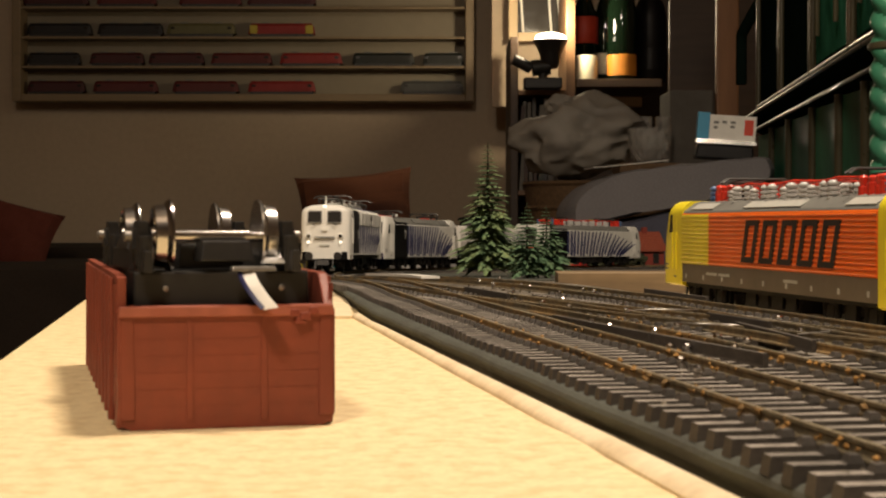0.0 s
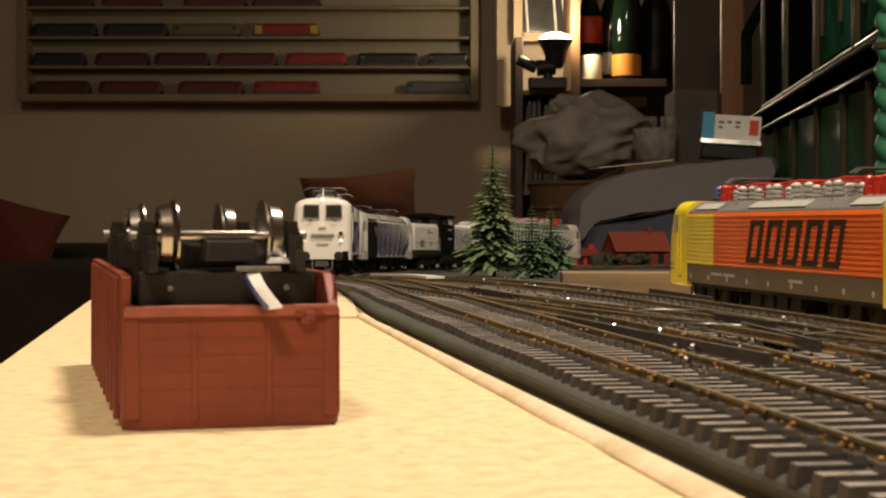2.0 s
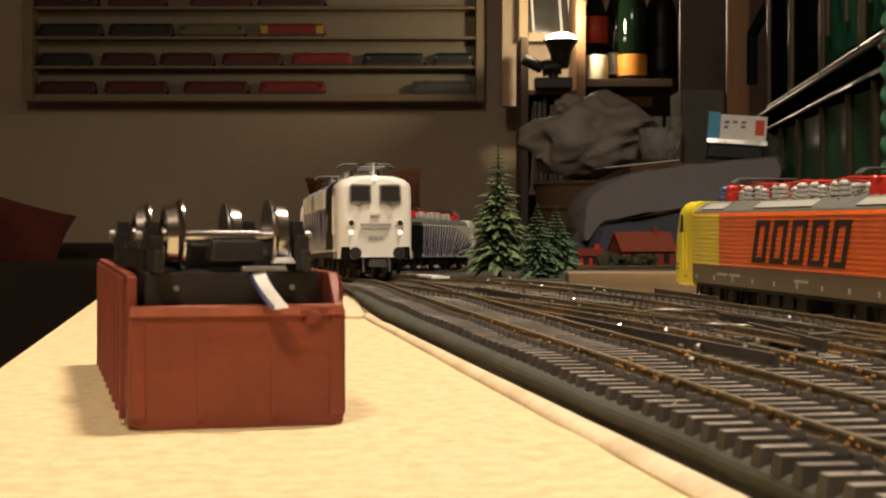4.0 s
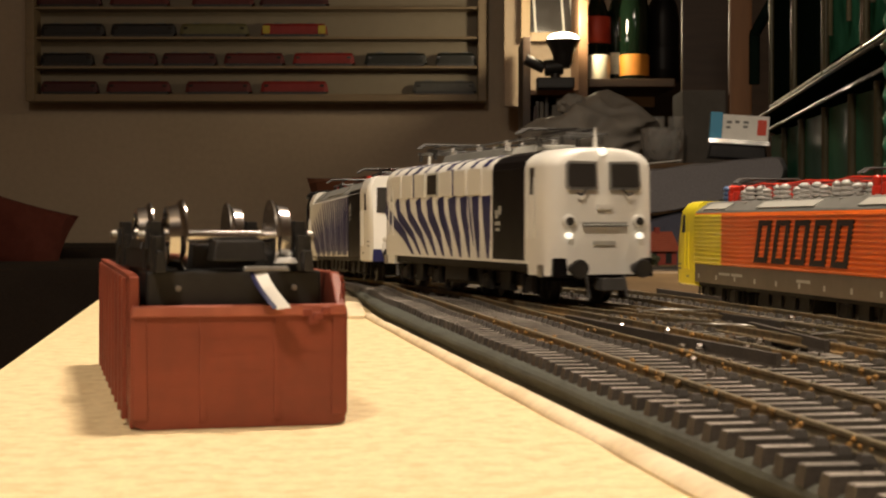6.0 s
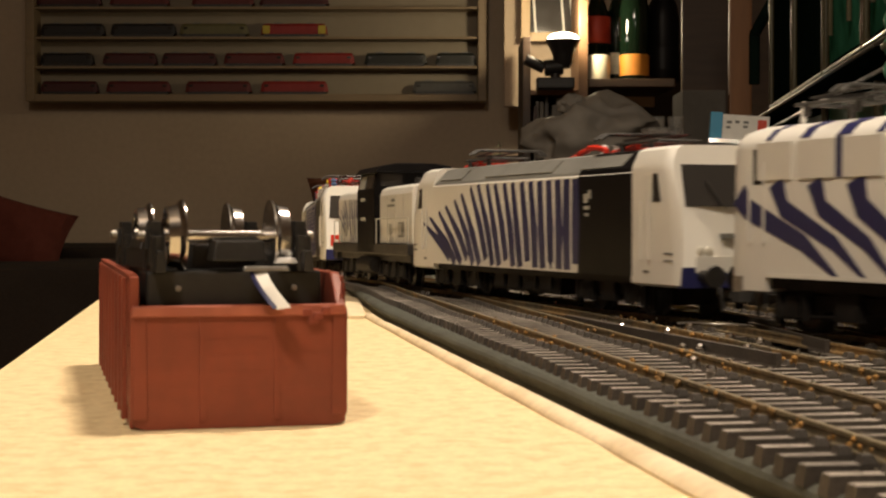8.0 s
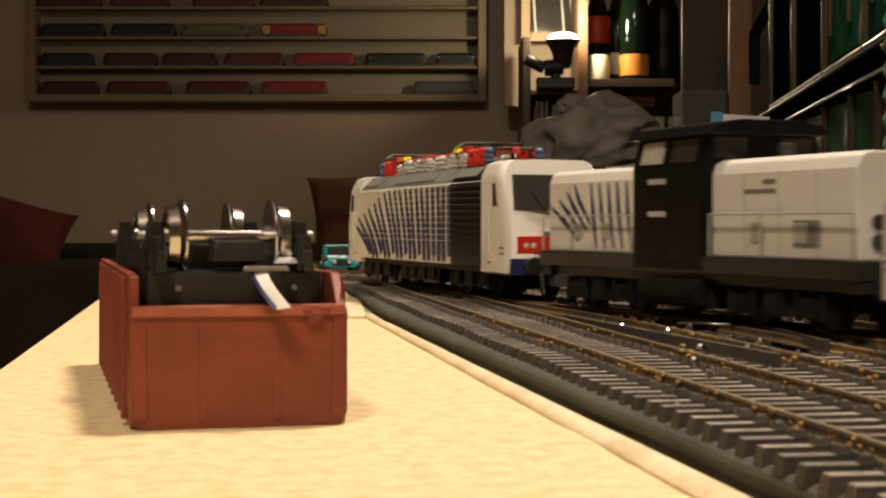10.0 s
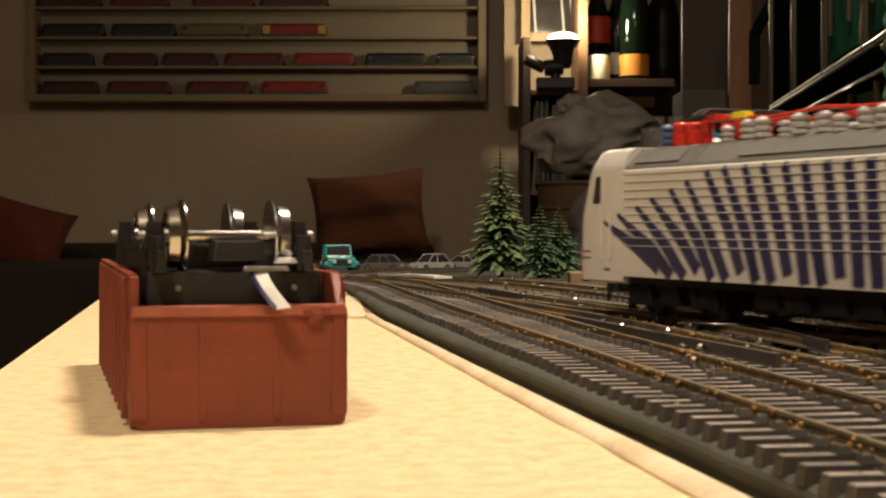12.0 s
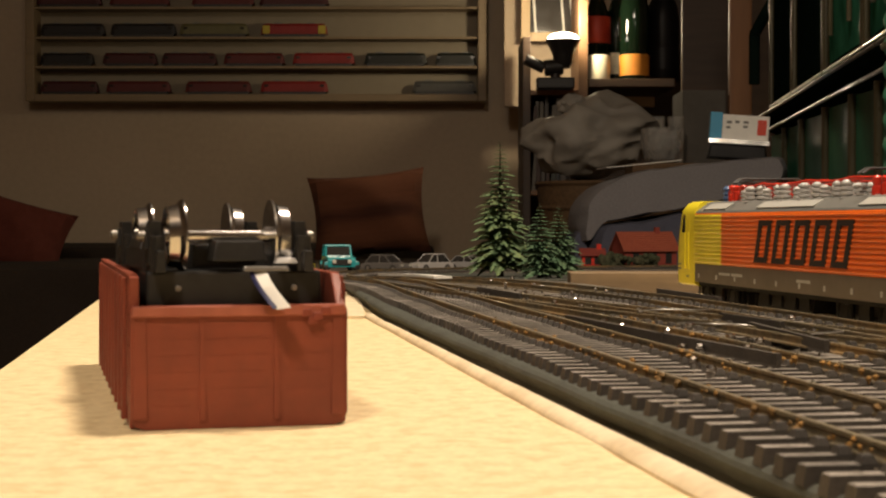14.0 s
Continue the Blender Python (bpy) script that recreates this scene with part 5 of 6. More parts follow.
def model_car(label, px, d, turn, paint, length=48.0, width=20.0, height=16.0):
    t = thing("model_car", label, "model car", pose((px - 784) / 2750 * d, d, ground_z(d), 0, 0, turn), "parked model cars")
    l, w = length / 2, width / 2
    bm = bmesh.new()
    side = [(-l, 3.2), (-l + 0.6, 7.6), (-l + 7, 8.8), (l - 13, 9.2), (l - 1.5, 7.8), (l, 5.0), (l, 3.0)]
    prism(bm, side, "Y", -w, w)
    body = part("body", bm, CARPAINT[paint], t, bevel=0.6)
    bm = bmesh.new()
    top = [(-l + 4, 8.8), (-l + 9.5, height - 1.4), (-l + 12, height), (l - 21, height), (l - 12.5, 9.0)]
    loft(bm, [[(x, s * (w - 0.8 - (z - 8.8) * 0.22), z) for x, z in top] for s in (-1, 1)])
    part("cabin", bm, M["window"], t, "dark glass cabin", bevel=0.2)
    bm = bmesh.new()
    box(bm, -l + 11, l - 20.5, -w + 2.2, w - 2.2, height - 0.3, height + 0.5, taper=0.4)
    for s in (-1, 1):
        for xa, xb in ((-l + 5, -l + 11.2), (l - 13, l - 20.8), (-2, -2.4)):
            rod(bm, (xa, s * (w - 0.9), 8.9), (xb, s * (w - 2.4), height), 0.5, 6)
    part("roof", bm, CARPAINT[paint], t)
    for x in (-l + 9, l - 9):
        for s in (-1, 1):
            bm = bmesh.new()
            turned(bm, [(3.4, s * (w - 2)), (3.4, s * (w + 0.2)), (2.0, s * (w + 0.3))], (x, 0, 3.4), "Y", 14)
            wh = part("wheel", bm, M["black"], t, smooth=True)
            bm = bmesh.new()
            turned(bm, [(2.0, s * (w + 0.2)), (1.8, s * (w + 0.55))], (x, 0, 3.4), "Y", 12)
            part("rim", bm, M["steel"], wh, smooth=True)
    for s in (-1, 1):
        bm = bmesh.new()
        box(bm, l - 0.6, l + 0.3, s * (w - 3.2) - 1.6, s * (w - 3.2) + 1.6, 5.6, 7.2)
        part("headlight", bm, M["lens"], body)
    return t


model_car("silver grey model saloon car parked behind the track", 684, 1.50, -35, "silver")
model_car("white model estate car parked behind the track", 762, 1.58, -140, "white", 46, 20, 17)
model_car("pale model saloon car parked behind the track", 830, 1.68, -25, "pale", 46, 20, 15)
model_car("small yellow model car beyond the upturned bogie", 534, 1.40, 80, "lemon", 34, 17, 14)

jeep = thing("model_jeep", "turquoise open model off-road car parked beyond the bend", "model car", pose((599 - 784) / 2750 * 1.33, 1.33, ground_z(1.33), 0, 0, -78), "parked model cars")
bm = bmesh.new()
prism(bm, [(-20, 6), (-20, 15), (-2, 15.5), (0, 16), (18, 14.2), (20, 12), (20, 6)], "Y", -12, 12)
part("body", bm, CARPAINT["turquoise"], jeep, bevel=0.8)
bm = bmesh.new()
for s in (-1, 1):
    box(bm, 8, 20, min(s * 11, s * 15), max(s * 11, s * 15), 8, 11, taper=0.6)
    box(bm, -19, -7, min(s * 11, s * 15), max(s * 11, s * 15), 8, 11, taper=0.6)
part("mudguards", bm, CARPAINT["turquoise"], jeep, bevel=0.4)
bm = bmesh.new()
for y in (-11, 11):
    rod(bm, (0, y, 15), (-3, y * 0.95, 24), 1.0, 8)
    rod(bm, (-18, y, 15), (-17, y * 0.95, 24), 1.0, 8)
    rod(bm, (-3, y * 0.95, 24), (-17, y * 0.95, 24), 1.0, 8)
rod(bm, (-3, -10.5, 24), (-3, 10.5, 24), 1.0, 8)
rod(bm, (-17, -10.5, 24), (-17, 10.5, 24), 1.0, 8)
part("roll_cage", bm, CARPAINT["turquoise"], jeep, "turquoise windscreen frame and roll bars", smooth=True)
bm = bmesh.new()
loft(bm, [[(x, y, z) for x, z in ((-0.4, 16), (-2.6, 23.2), (-3.0, 23.2), (-0.9, 16))] for y in (-10, 10)])
part("windscreen", bm, M["window"], jeep, "dark windscreen")
bm = bmesh.new()
box(bm, 20, 20.8, -8, 8, 8, 13, taper=0.2)
part("grille", bm, M["black"], jeep, "black grille")
for y in (-6.5, 6.5):
    bm = bmesh.new()
    turned(bm, [(1.8, 20.4), (1.8, 21.4), (1.2, 21.7)], (0, y, 11), "X", 12)
    part("headlight", bm, M["lens"], jeep, smooth=True)
for x in (-13, 14):
    for s in (-1, 1):
        bm = bmesh.new()
        turned(bm, [(5.6, s * 10), (6.0, s * 11), (6.0, s * 14.5), (5.4, s * 15.3), (2.4, s * 15)], (x, 0, 6), "Y", 18)
        part("wheel", bm, M["black"], jeep, smooth=True)


# ---- model houses behind the track ----
M["housered"] = material("red_model_brick", (0.22, 0.034, 0.02), 0.75, vary=0.25, scale=700, second=(0.2, 0.03, 0.02), second_scale=80)
M["tile"] = material("orange_model_roof", (0.27, 0.062, 0.03), 0.7, vary=0.25, scale=500, second=(0.25, 0.05, 0.025), second_scale=60)
M["moss"] = material("moss_and_scrub", (0.04, 0.05, 0.022), 0.95, vary=0.4, scale=600, second=(0.09, 0.07, 0.04), second_scale=60)


def model_house(label, px, d, w, dep, wall, roof, turn, wall_mat, roof_mat, windows):
    t = thing("model_house", label, "model house", pose((px - 784) / 2750 * d, d, ground_z(d) - 0.0006, 0, 0, turn), "model houses")
    bm = bmesh.new()
    prism(bm, [(-dep / 2, 0), (dep / 2, 0), (dep / 2, wall), (0, wall + roof), (-dep / 2, wall)], "X", -w / 2, w / 2)
    body = part("wall", bm, M[wall_mat], t)
    for s in (-1, 1):
        bm = bmesh.new()
        o = [(s * (dep / 2 + 4), wall - roof * 8 / dep), (0, wall + roof), (0, wall + roof + 1.6), (s * (dep / 2 + 4), wall - roof * 8 / dep + 1.6)]
        prism(bm, o, "X", -w / 2 - 3, w / 2 + 3)
        r = part("roof", bm, M[roof_mat], t, "tiled roof slope")
        for k in range(9):
            bm = bmesh.new()
            f = (k + 0.5) / 9
            y, z = s * (dep / 2 + 4) * (1 - f), wall - roof * 8 / dep + 1.6 + (roof + roof * 8 / dep) * f
            box(bm, -w / 2 - 3, w / 2 + 3, y - 0.5, y + 0.5, z - 0.3, z + 0.5)
            part("tile_row", bm, M[roof_mat], r)
    for x in windows:
        bm = bmesh.new()
        box(bm, x - 4, x + 4, -dep / 2 - 0.6, -dep / 2 + 0.3, wall * 0.25, wall * 0.8)
        wi = part("window", bm, M["black"], t, "dark framed window")
        bm = bmesh.new()
        box(bm, x - 3, x + 3, -dep / 2 - 0.8, -dep / 2 - 0.55, wall * 0.3, wall * 0.75)
        part("pane", bm, M["window"], wi)
    bm = bmesh.new()
    box(bm, w * 0.2, w * 0.2 + 6, -3, 3, wall + roof * 0.6, wall + roof + 7)
    part("chimney", bm, M[wall_mat], t)
    return t


model_house("red brick model house with an orange tiled roof", 1140, 1.98, 70, 46, 25, 20, 14, "housered", "tile", (-20, 4, 24))
model_house("small red model shed beside the house", 1048, 2.02, 28, 20, 18, 6, 0, "redroof", "housered", (-6, 6))
bm = bmesh.new()
rnd = random.Random(11)
for k in range(160):
    x, y = rnd.uniform(0.20, 0.27), rnd.uniform(1.93, 1.99)
    s = rnd.uniform(0.002, 0.006)
    bmesh.ops.create_icosphere(bm, subdivisions=1, radius=s, matrix=Matrix.Translation((x, y, ground_z(y) + s * 0.6 + rnd.random() * 0.012)) @ Matrix.Diagonal((1, 1, rnd.uniform(0.6, 1.4), 1)))
tagged(part("scrub", bm, M["moss"], None, scale=1), "dark mossy scrub between the model houses", "scrub", kind="stuff")


# ---- the room behind ----
def spot(px, py, d):
    """World place in line with a direction of view at depth d."""
    return Vector(((px - 784) / 2750 * d, d, 0.033 + (398 - py) / 2750 * d))


# display cabinet on the wall
M["backpanel"] = material("cream_back_panel", (0.26, 0.22, 0.155), 0.7, vary=0.06, scale=30, second=(0.24, 0.195, 0.135), second_scale=3)
CD = 4.70
cl, cr = spot(46, 180, CD), spot(861, 180, CD)
cabinet = thing("display_cabinet", "limed wood wall cabinet with shelves of model trains", "display cabinet", pose(0, 0, 0))
z_low, z_high = cl.z, 1.05
bm = bmesh.new()
box(bm, cl.x, cr.x, WALL_Y - 0.012, WALL_Y - 0.001, z_low, z_high)
part("back_panel", bm, M["backpanel"], cabinet, "cream back panel", scale=1)
for nm, x0, x1, z0, z1 in (("side_panel", cl.x, cl.x + 0.026, z_low, z_high), ("side_panel", cr.x - 0.026, cr.x, z_low, z_high),
                           ("bottom_panel", cl.x + 0.0262, cr.x - 0.0262, z_low, z_low + 0.022), ("top_panel", cl.x + 0.0262, cr.x - 0.0262, z_high - 0.022, z_high)):
    bm = bmesh.new()
    box(bm, x0, x1, CD, WALL_Y - 0.0125, z0, z1)
    part(nm, bm, M["showwood"], cabinet, scale=1, bevel=0.003)
SHELF_Z = [spot(0, y, CD).z for y in (12, 65, 117)] + [spot(0, 12, CD).z + 0.09 * k for k in (1, 2, 3)]
for z in SHELF_Z:
    bm = bmesh.new()
    box(bm, cl.x + 0.0265, cr.x - 0.0265, CD + 0.012, WALL_Y - 0.0125, z - 0.007, z)
    part("shelf", bm, M["showwood"], cabinet, scale=1, bevel=0.001)

MODEL = {n: material("model_" + n, c, 0.6, vary=0.06, scale=120) for n, c in
         (("black", (0.010, 0.008, 0.008)), ("darkred", (0.095, 0.009, 0.007)), ("red", (0.23, 0.014, 0.011)), ("maroon", (0.055, 0.006, 0.006)), ("green", (0.007, 0.009, 0.006)),
          ("olive", (0.12, 0.11, 0.045)), ("grey", (0.07, 0.07, 0.065)), ("yellow", (0.42, 0.33, 0.03)))}


def shelf_loco(x0, x1, z, body, ends=None, label=""):
    l, y = x1 - x0, CD + 0.045
    t = thing("model_locomotive", label, "model locomotive", pose((x0 + x1) / 2, y, z), "models on the shelves")
    h = l / 2
    bm = bmesh.new()
    loft(bm, [[(sx * (h - o - (0.010 if zz > 0.04 else 0.005 if zz > 0.03 else 0)), yy * k, zz) for yy, zz in ((-0.016, 0.010), (-0.016, 0.034), (-0.011, 0.042), (0.011, 0.042), (0.016, 0.034), (0.016, 0.010))]
              for sx, o, k in ((-1, 0.0, 0.8), (-1, 0.012, 1), (1, 0.012, 1), (1, 0.0, 0.8))])
    b = part("body", bm, MODEL[body], t, scale=1)
    bm = bmesh.new()
    box(bm, -h * 0.92, h * 0.92, -0.013, 0.013, 0.003, 0.0102)
    part("chassis", bm, M["black"], t, scale=1)
    for sx in (-1, 1):
        for k in (0.45, 0.7):
            bm = bmesh.new()
            turned(bm, [(0.0055, -0.012), (0.0055, 0.012)], (sx * h * k, 0, 0.0055), "Y", 12)
            part("wheelset", bm, M["black"], t, scale=1)
        bm = bmesh.new()
        box(bm, sx * h * 0.82 - 0.006, sx * h * 0.82 + 0.006, -0.0168, -0.0155, 0.024, 0.031)
        part("cab_window", bm, M["window"], b, scale=1)
        if ends:
            bm = bmesh.new()
            box(bm, min(sx * (h - 0.028), sx * (h - 0.006)), max(sx * (h - 0.028), sx * (h - 0.006)), -0.0172, 0.0172, 0.011, 0.036)
            part("end_panel", bm, MODEL[ends], b, scale=1)
        bm = bmesh.new()
        box(bm, sx * h * 0.5 - 0.012, sx * h * 0.5 + 0.012, -0.007, 0.007, 0.042, 0.046)
        part("roof_gear", bm, M["grey"], t, scale=1)
    return t


ROWS = ((SHELF_Z[0], ((66, 180, "maroon", None), (195, 300, "darkred", None), (340, 450, "darkred", None), (460, 582, "maroon", None))),
        (SHELF_Z[1], ((72, 186, "black", None), (196, 312, "black", None), (318, 440, "olive", None), (462, 580, "red", "yellow"))),
        (SHELF_Z[2], ((72, 166, "black", None), (182, 278, "maroon", None), (286, 384, "maroon", None), (396, 504, "darkred", None), (518, 628, "red", None), (645, 756, "green", None), (770, 846, "green", None))),
        (z_low + 0.022, ((72, 174, "maroon", None), (188, 302, "darkred", None), (328, 445, "darkred", None), (461, 581, "red", None), (730, 848, "grey", None))))
WORDS = {"black": "black", "maroon": "dark maroon", "darkred": "dark red", "red": "bright red", "green": "dark green", "olive": "dull olive", "grey": "grey"}
for z, items in ROWS:
    for p0, p1, body, ends in items:
        x0, x1 = spot(p0, 0, CD + 0.03).x, spot(p1, 0, CD + 0.03).x
        shelf_loco(x0, min(x1, cr.x - 0.03), z, body, ends, f"{WORDS[body]} model locomotive standing on a cabinet shelf" + (", yellow ends" if ends else ""))

# sofa and cushions
M["cloth"] = material("dark_brown_sofa_cloth", (0.035, 0.024, 0.016), 0.95, vary=0.25, scale=250, bump=0.001, second=(0.02, 0.014, 0.01), second_scale=6)
M["rust"] = material("rust_red_cushion_cloth", (0.17, 0.060, 0.026), 0.9, vary=0.15, scale=250, bump=0.001, second=(0.06, 0.018, 0.010), second_scale=5, amount=1.0, stretch=(0.25, 1, 3.5))
M["rust2"] = material("dark_red_cushion_cloth", (0.13, 0.026, 0.014), 0.9, vary=0.15, scale=250, bump=0.001)
sofa = thing("sofa", "dark brown cloth sofa in the shade", "sofa", pose(0, 0, 0))
for nm, x0, x1, y0, y1, z0, z1 in (("seat", -1.72, -0.02, 3.55, 4.35, -0.45, -0.06), ("backrest", -1.72, -0.02, 4.36, 4.6, -0.45, -0.02), ("armrest", -1.9, -1.725, 3.5, 4.6, -0.6, 0.06), ("base", -1.72, -0.02, 3.6, 4.6, -0.75, -0.455)):
    bm = bmesh.new()
    box(bm, x0, x1, y0, y1, z0, z1)
    part(nm, bm, M["cloth"], sofa, scale=1, bevel=0.045, smooth=True)


def cushion(label, centre, w, h, th, turn, lean, mat, roll=0):
    bm = bmesh.new()
    n = 14
    faces = []
    for side in (1, -1):
        grid = []
        for j in range(n + 1):
            row = []
            for i in range(n + 1):
                u, v = -1 + 2 * i / n, -1 + 2 * j / n
                bulge = (max(0, 1 - u**4) * max(0, 1 - v**4)) ** 0.5
                pinch = 1 - 0.07 * (1 - abs(u)) * 0 - 0.09 * (1 - v * v) * abs(u) ** 3
                pv = 1 - 0.09 * (1 - u * u) * abs(v) ** 3
                wr = 0.006 * math.sin(u * 5 + v * 3)
                row.append(bm.verts.new((u * w / 2 * pinch, side * (th / 2 * bulge + wr * bulge), v * h / 2 * pv)))
            grid.append(row)
        for j in range(n):
            for i in range(n):
                q = (grid[j][i], grid[j][i + 1], grid[j + 1][i + 1], grid[j + 1][i])
                bm.faces.new(q if side < 0 else q[::-1])
    bmesh.ops.remove_doubles(bm, verts=bm.verts, dist=0.0005)
    ob = part("cushion", bm, mat, None, scale=1, smooth=True)
    ob.matrix_world = pose(*centre, lean, roll, turn)
    return tagged(ob, label, "cushion", "cushions on the sofa")


c2 = spot(648, 372, 4.0)
cushion("rust red striped cushion leaning on the sofa", (c2.x, 4.16, 0.060), 0.315, 0.23, 0.12, 0, -8, M["rust"], -5.5)
c1 = spot(10, 395, 4.0)
cushion("dark red cushion lying tilted on the sofa", (c1.x - 0.008, 4.0, 0.012), 0.34, 0.20, 0.12, 10, -14, M["rust2"], 17)

# tall shelf unit beside the wall
M["palewood"] = material("pale_lit_wood", (0.55, 0.40, 0.22), 0.5, vary=0.1, scale=50, stretch=(1, 1, 0.1), second=(0.45, 0.31, 0.16), second_scale=5)
BD = 4.2
rack = thing("shelf_unit", "dark wooden shelf unit with pale shelf edges", "shelf unit", pose(0, 0, 0))
for px0, px1 in ((925, 939), (1024, 1040)):
    bm = bmesh.new()
    a, b = spot(px0, 0, BD), spot(px1, 0, BD)
    box(bm, a.x, b.x, BD, BD + 0.26, -0.75, spot(0, -40 if px0 > 1000 else 66, BD).z)
    part("upright", bm, M["darkwood"] if px0 < 1000 else M["midwood"], rack, scale=1, bevel=0.002)
a, b = spot(939, 0, BD).x + 0.0005, spot(1024, 0, BD).x - 0.0005
bm = bmesh.new()
box(bm, a, b, BD + 0.25, BD + 0.26, -0.75, spot(0, 150, BD).z)
part("back", bm, M["darkwood"], rack, scale=1)
for y in (160, 247, 337, 420):
    bm = bmesh.new()
    z = spot(0, y, BD).z
    box(bm, a, b, BD + 0.004, BD + 0.249, z - 0.013, z)
    part("shelf", bm, M["midwood"], rack, "wooden shelf with a pale edge", scale=1, bevel=0.001)
PAGES = [material("spine_%d" % i, c, 0.5, vary=0.1, scale=80) for i, c in enumerate(((0.10, 0.09, 0.08), (0.05, 0.06, 0.05), (0.16, 0.14, 0.11), (0.07, 0.035, 0.025), (0.045, 0.05, 0.06)))]
rnd = random.Random(4)
for y, n in ((247, 9), (337, 7)):
    x = a + 0.004
    for k in range(n):
        wd, ht = rnd.uniform(0.008, 0.016), rnd.uniform(0.09, 0.118)
        bm = bmesh.new()
        box(bm, 0, wd, 0, 0.14, 0, ht)
        ob = part("case", bm, PAGES[rnd.randrange(5)], None, scale=1, bevel=0.0008)
        ob.matrix_world = pose(x, BD + 0.02 + rnd.random() * 0.02, spot(0, y, BD).z, 0, 0 if k % 4 else 4, 0)
        tagged(ob, "thin dark upright case standing on the shelf", "case", "cases on the shelves")
        x += wd + rnd.uniform(0.001, 0.004)
        if x > b - 0.02:
            break

# pale framed picture lit by the spotlight
PD = 4.5
M["pic"] = material("dark_picture_pane", (0.05, 0.045, 0.04), 0.12, vary=0.1, scale=20, coat=0.3)
frame_t = thing("picture_frame", "pale wooden frame with a dark glossy pane, brightly lit", "picture frame", pose(0, 0, 0))
for px0, px1, y0, y1 in ((922, 938, -60, 74), (1021, 1040, -60, 74), (938.5, 1020.5, 58, 74)):
    bm = bmesh.new()
    p, q = spot(px0, y1, PD), spot(px1, y0, PD)
    box(bm, p.x, q.x, PD, PD + 0.02, p.z, q.z)
    part("frame_bar", bm, M["palewood"], frame_t, scale=1, bevel=0.002)
bm = bmesh.new()
p, q = spot(938, 74, PD), spot(1021, -60, PD)
box(bm, p.x, q.x, PD + 0.012, PD + 0.018, p.z, q.z)
part("pane", bm, M["pic"], frame_t, "dark glossy pane", scale=1)
# slanted white streaks on the pane, made as thin rods
for u0, u1 in ((948, 941), (998, 990), (1016, 1004)):
    bm = bmesh.new()
    lo, hi = spot(u0, 58, PD), spot(u1, -50, PD)
    rod(bm, (lo.x, PD + 0.008, lo.z), (hi.x, PD + 0.008, hi.z), 0.004, 6)
    part("pane_streak", bm, M["paper"], frame_t, "thin white streak on the pane", scale=1)
slab("wall_niche", 0.18, 0.62, 4.56, 4.6, 0.38, 1.9, M["wall"], "plastered niche wall behind the bottles", "wall")

# clip spotlight pointing upwards
M["glow"] = material("glowing_bulb", (1, 0.97, 0.9), 0.3, vary=0.0, emit=14.0)
sp = spot(996, 72, 4.14)
clip = thing("clip_spotlight", "black clip spotlight shining upwards, switched on", "lamp", pose(sp.x, sp.y, sp.z))
bm = bmesh.new()
turned(bm, [(0.018, -0.075), (0.026, -0.06), (0.028, -0.04), (0.036, -0.022), (0.047, 0.0), (0.044, 0.0), (0.03, -0.02)], n=24)
part("shade", bm, M["black"], clip, "black bowl-shaped shade", scale=1, smooth=True)
bm = bmesh.new()
turned(bm, [(0.012, -0.018), (0.034, -0.012), (0.042, 0.004), (0.036, 0.013), (0.016, 0.018)], n=24)
part("bulb", bm, M["glow"], clip, "glowing reflector bulb", scale=1, smooth=True)
bm = bmesh.new()
for p, q, r in (((0, 0, -0.07), (-0.05, 0, -0.075), 0.022), ((-0.05, 0, -0.075), (-0.1, 0.0, -0.05), 0.016), ((-0.02, 0, -0.08), (-0.02, 0, -0.125), 0.014)):
    rod(bm, p, q, r, 12)
box(bm, -0.07, 0.03, -0.02, 0.04, -0.13, -0.10)
part("clamp", bm, M["black"], clip, "black clamp and arm", scale=1, bevel=0.004)
lamp("spotlight_bulb", "POINT", (sp.x + 0.005, sp.y, sp.z + 0.065), (sp.x, sp.y, 2), 7.0, 0.035, (1.0, 0.80, 0.52))

# shelf with bottles
SD = 4.2
bm = bmesh.new()
p, q = spot(1041, 156, SD), spot(1192, 141, SD)
box(bm, p.x, q.x, SD - 0.02, SD + 0.30, p.z, q.z)
tagged(part("bottle_shelf", bm, M["darkwood"], None, scale=1, bevel=0.003), "brown wooden shelf board with bottles", "shelf")
SHELF_TOP = q.z
M["bottleglass"] = glass("dark_green_bottle_glass", (0.004, 0.010, 0.005), 0.05, 0.1)
M["wax"] = material("cream_wax", (0.72, 0.68, 0.52), 0.45, vary=0.05, scale=60)
M["lab_o"] = material("orange_label", (0.65, 0.25, 0.03), 0.5, vary=0.08, scale=80)
M["lab_r"] = material("red_label", (0.6, 0.05, 0.02), 0.5, vary=0.08, scale=80)
M["foil"] = material("pale_foil", (0.6, 0.5, 0.33), 0.3, 0.7, vary=0.1, scale=80)


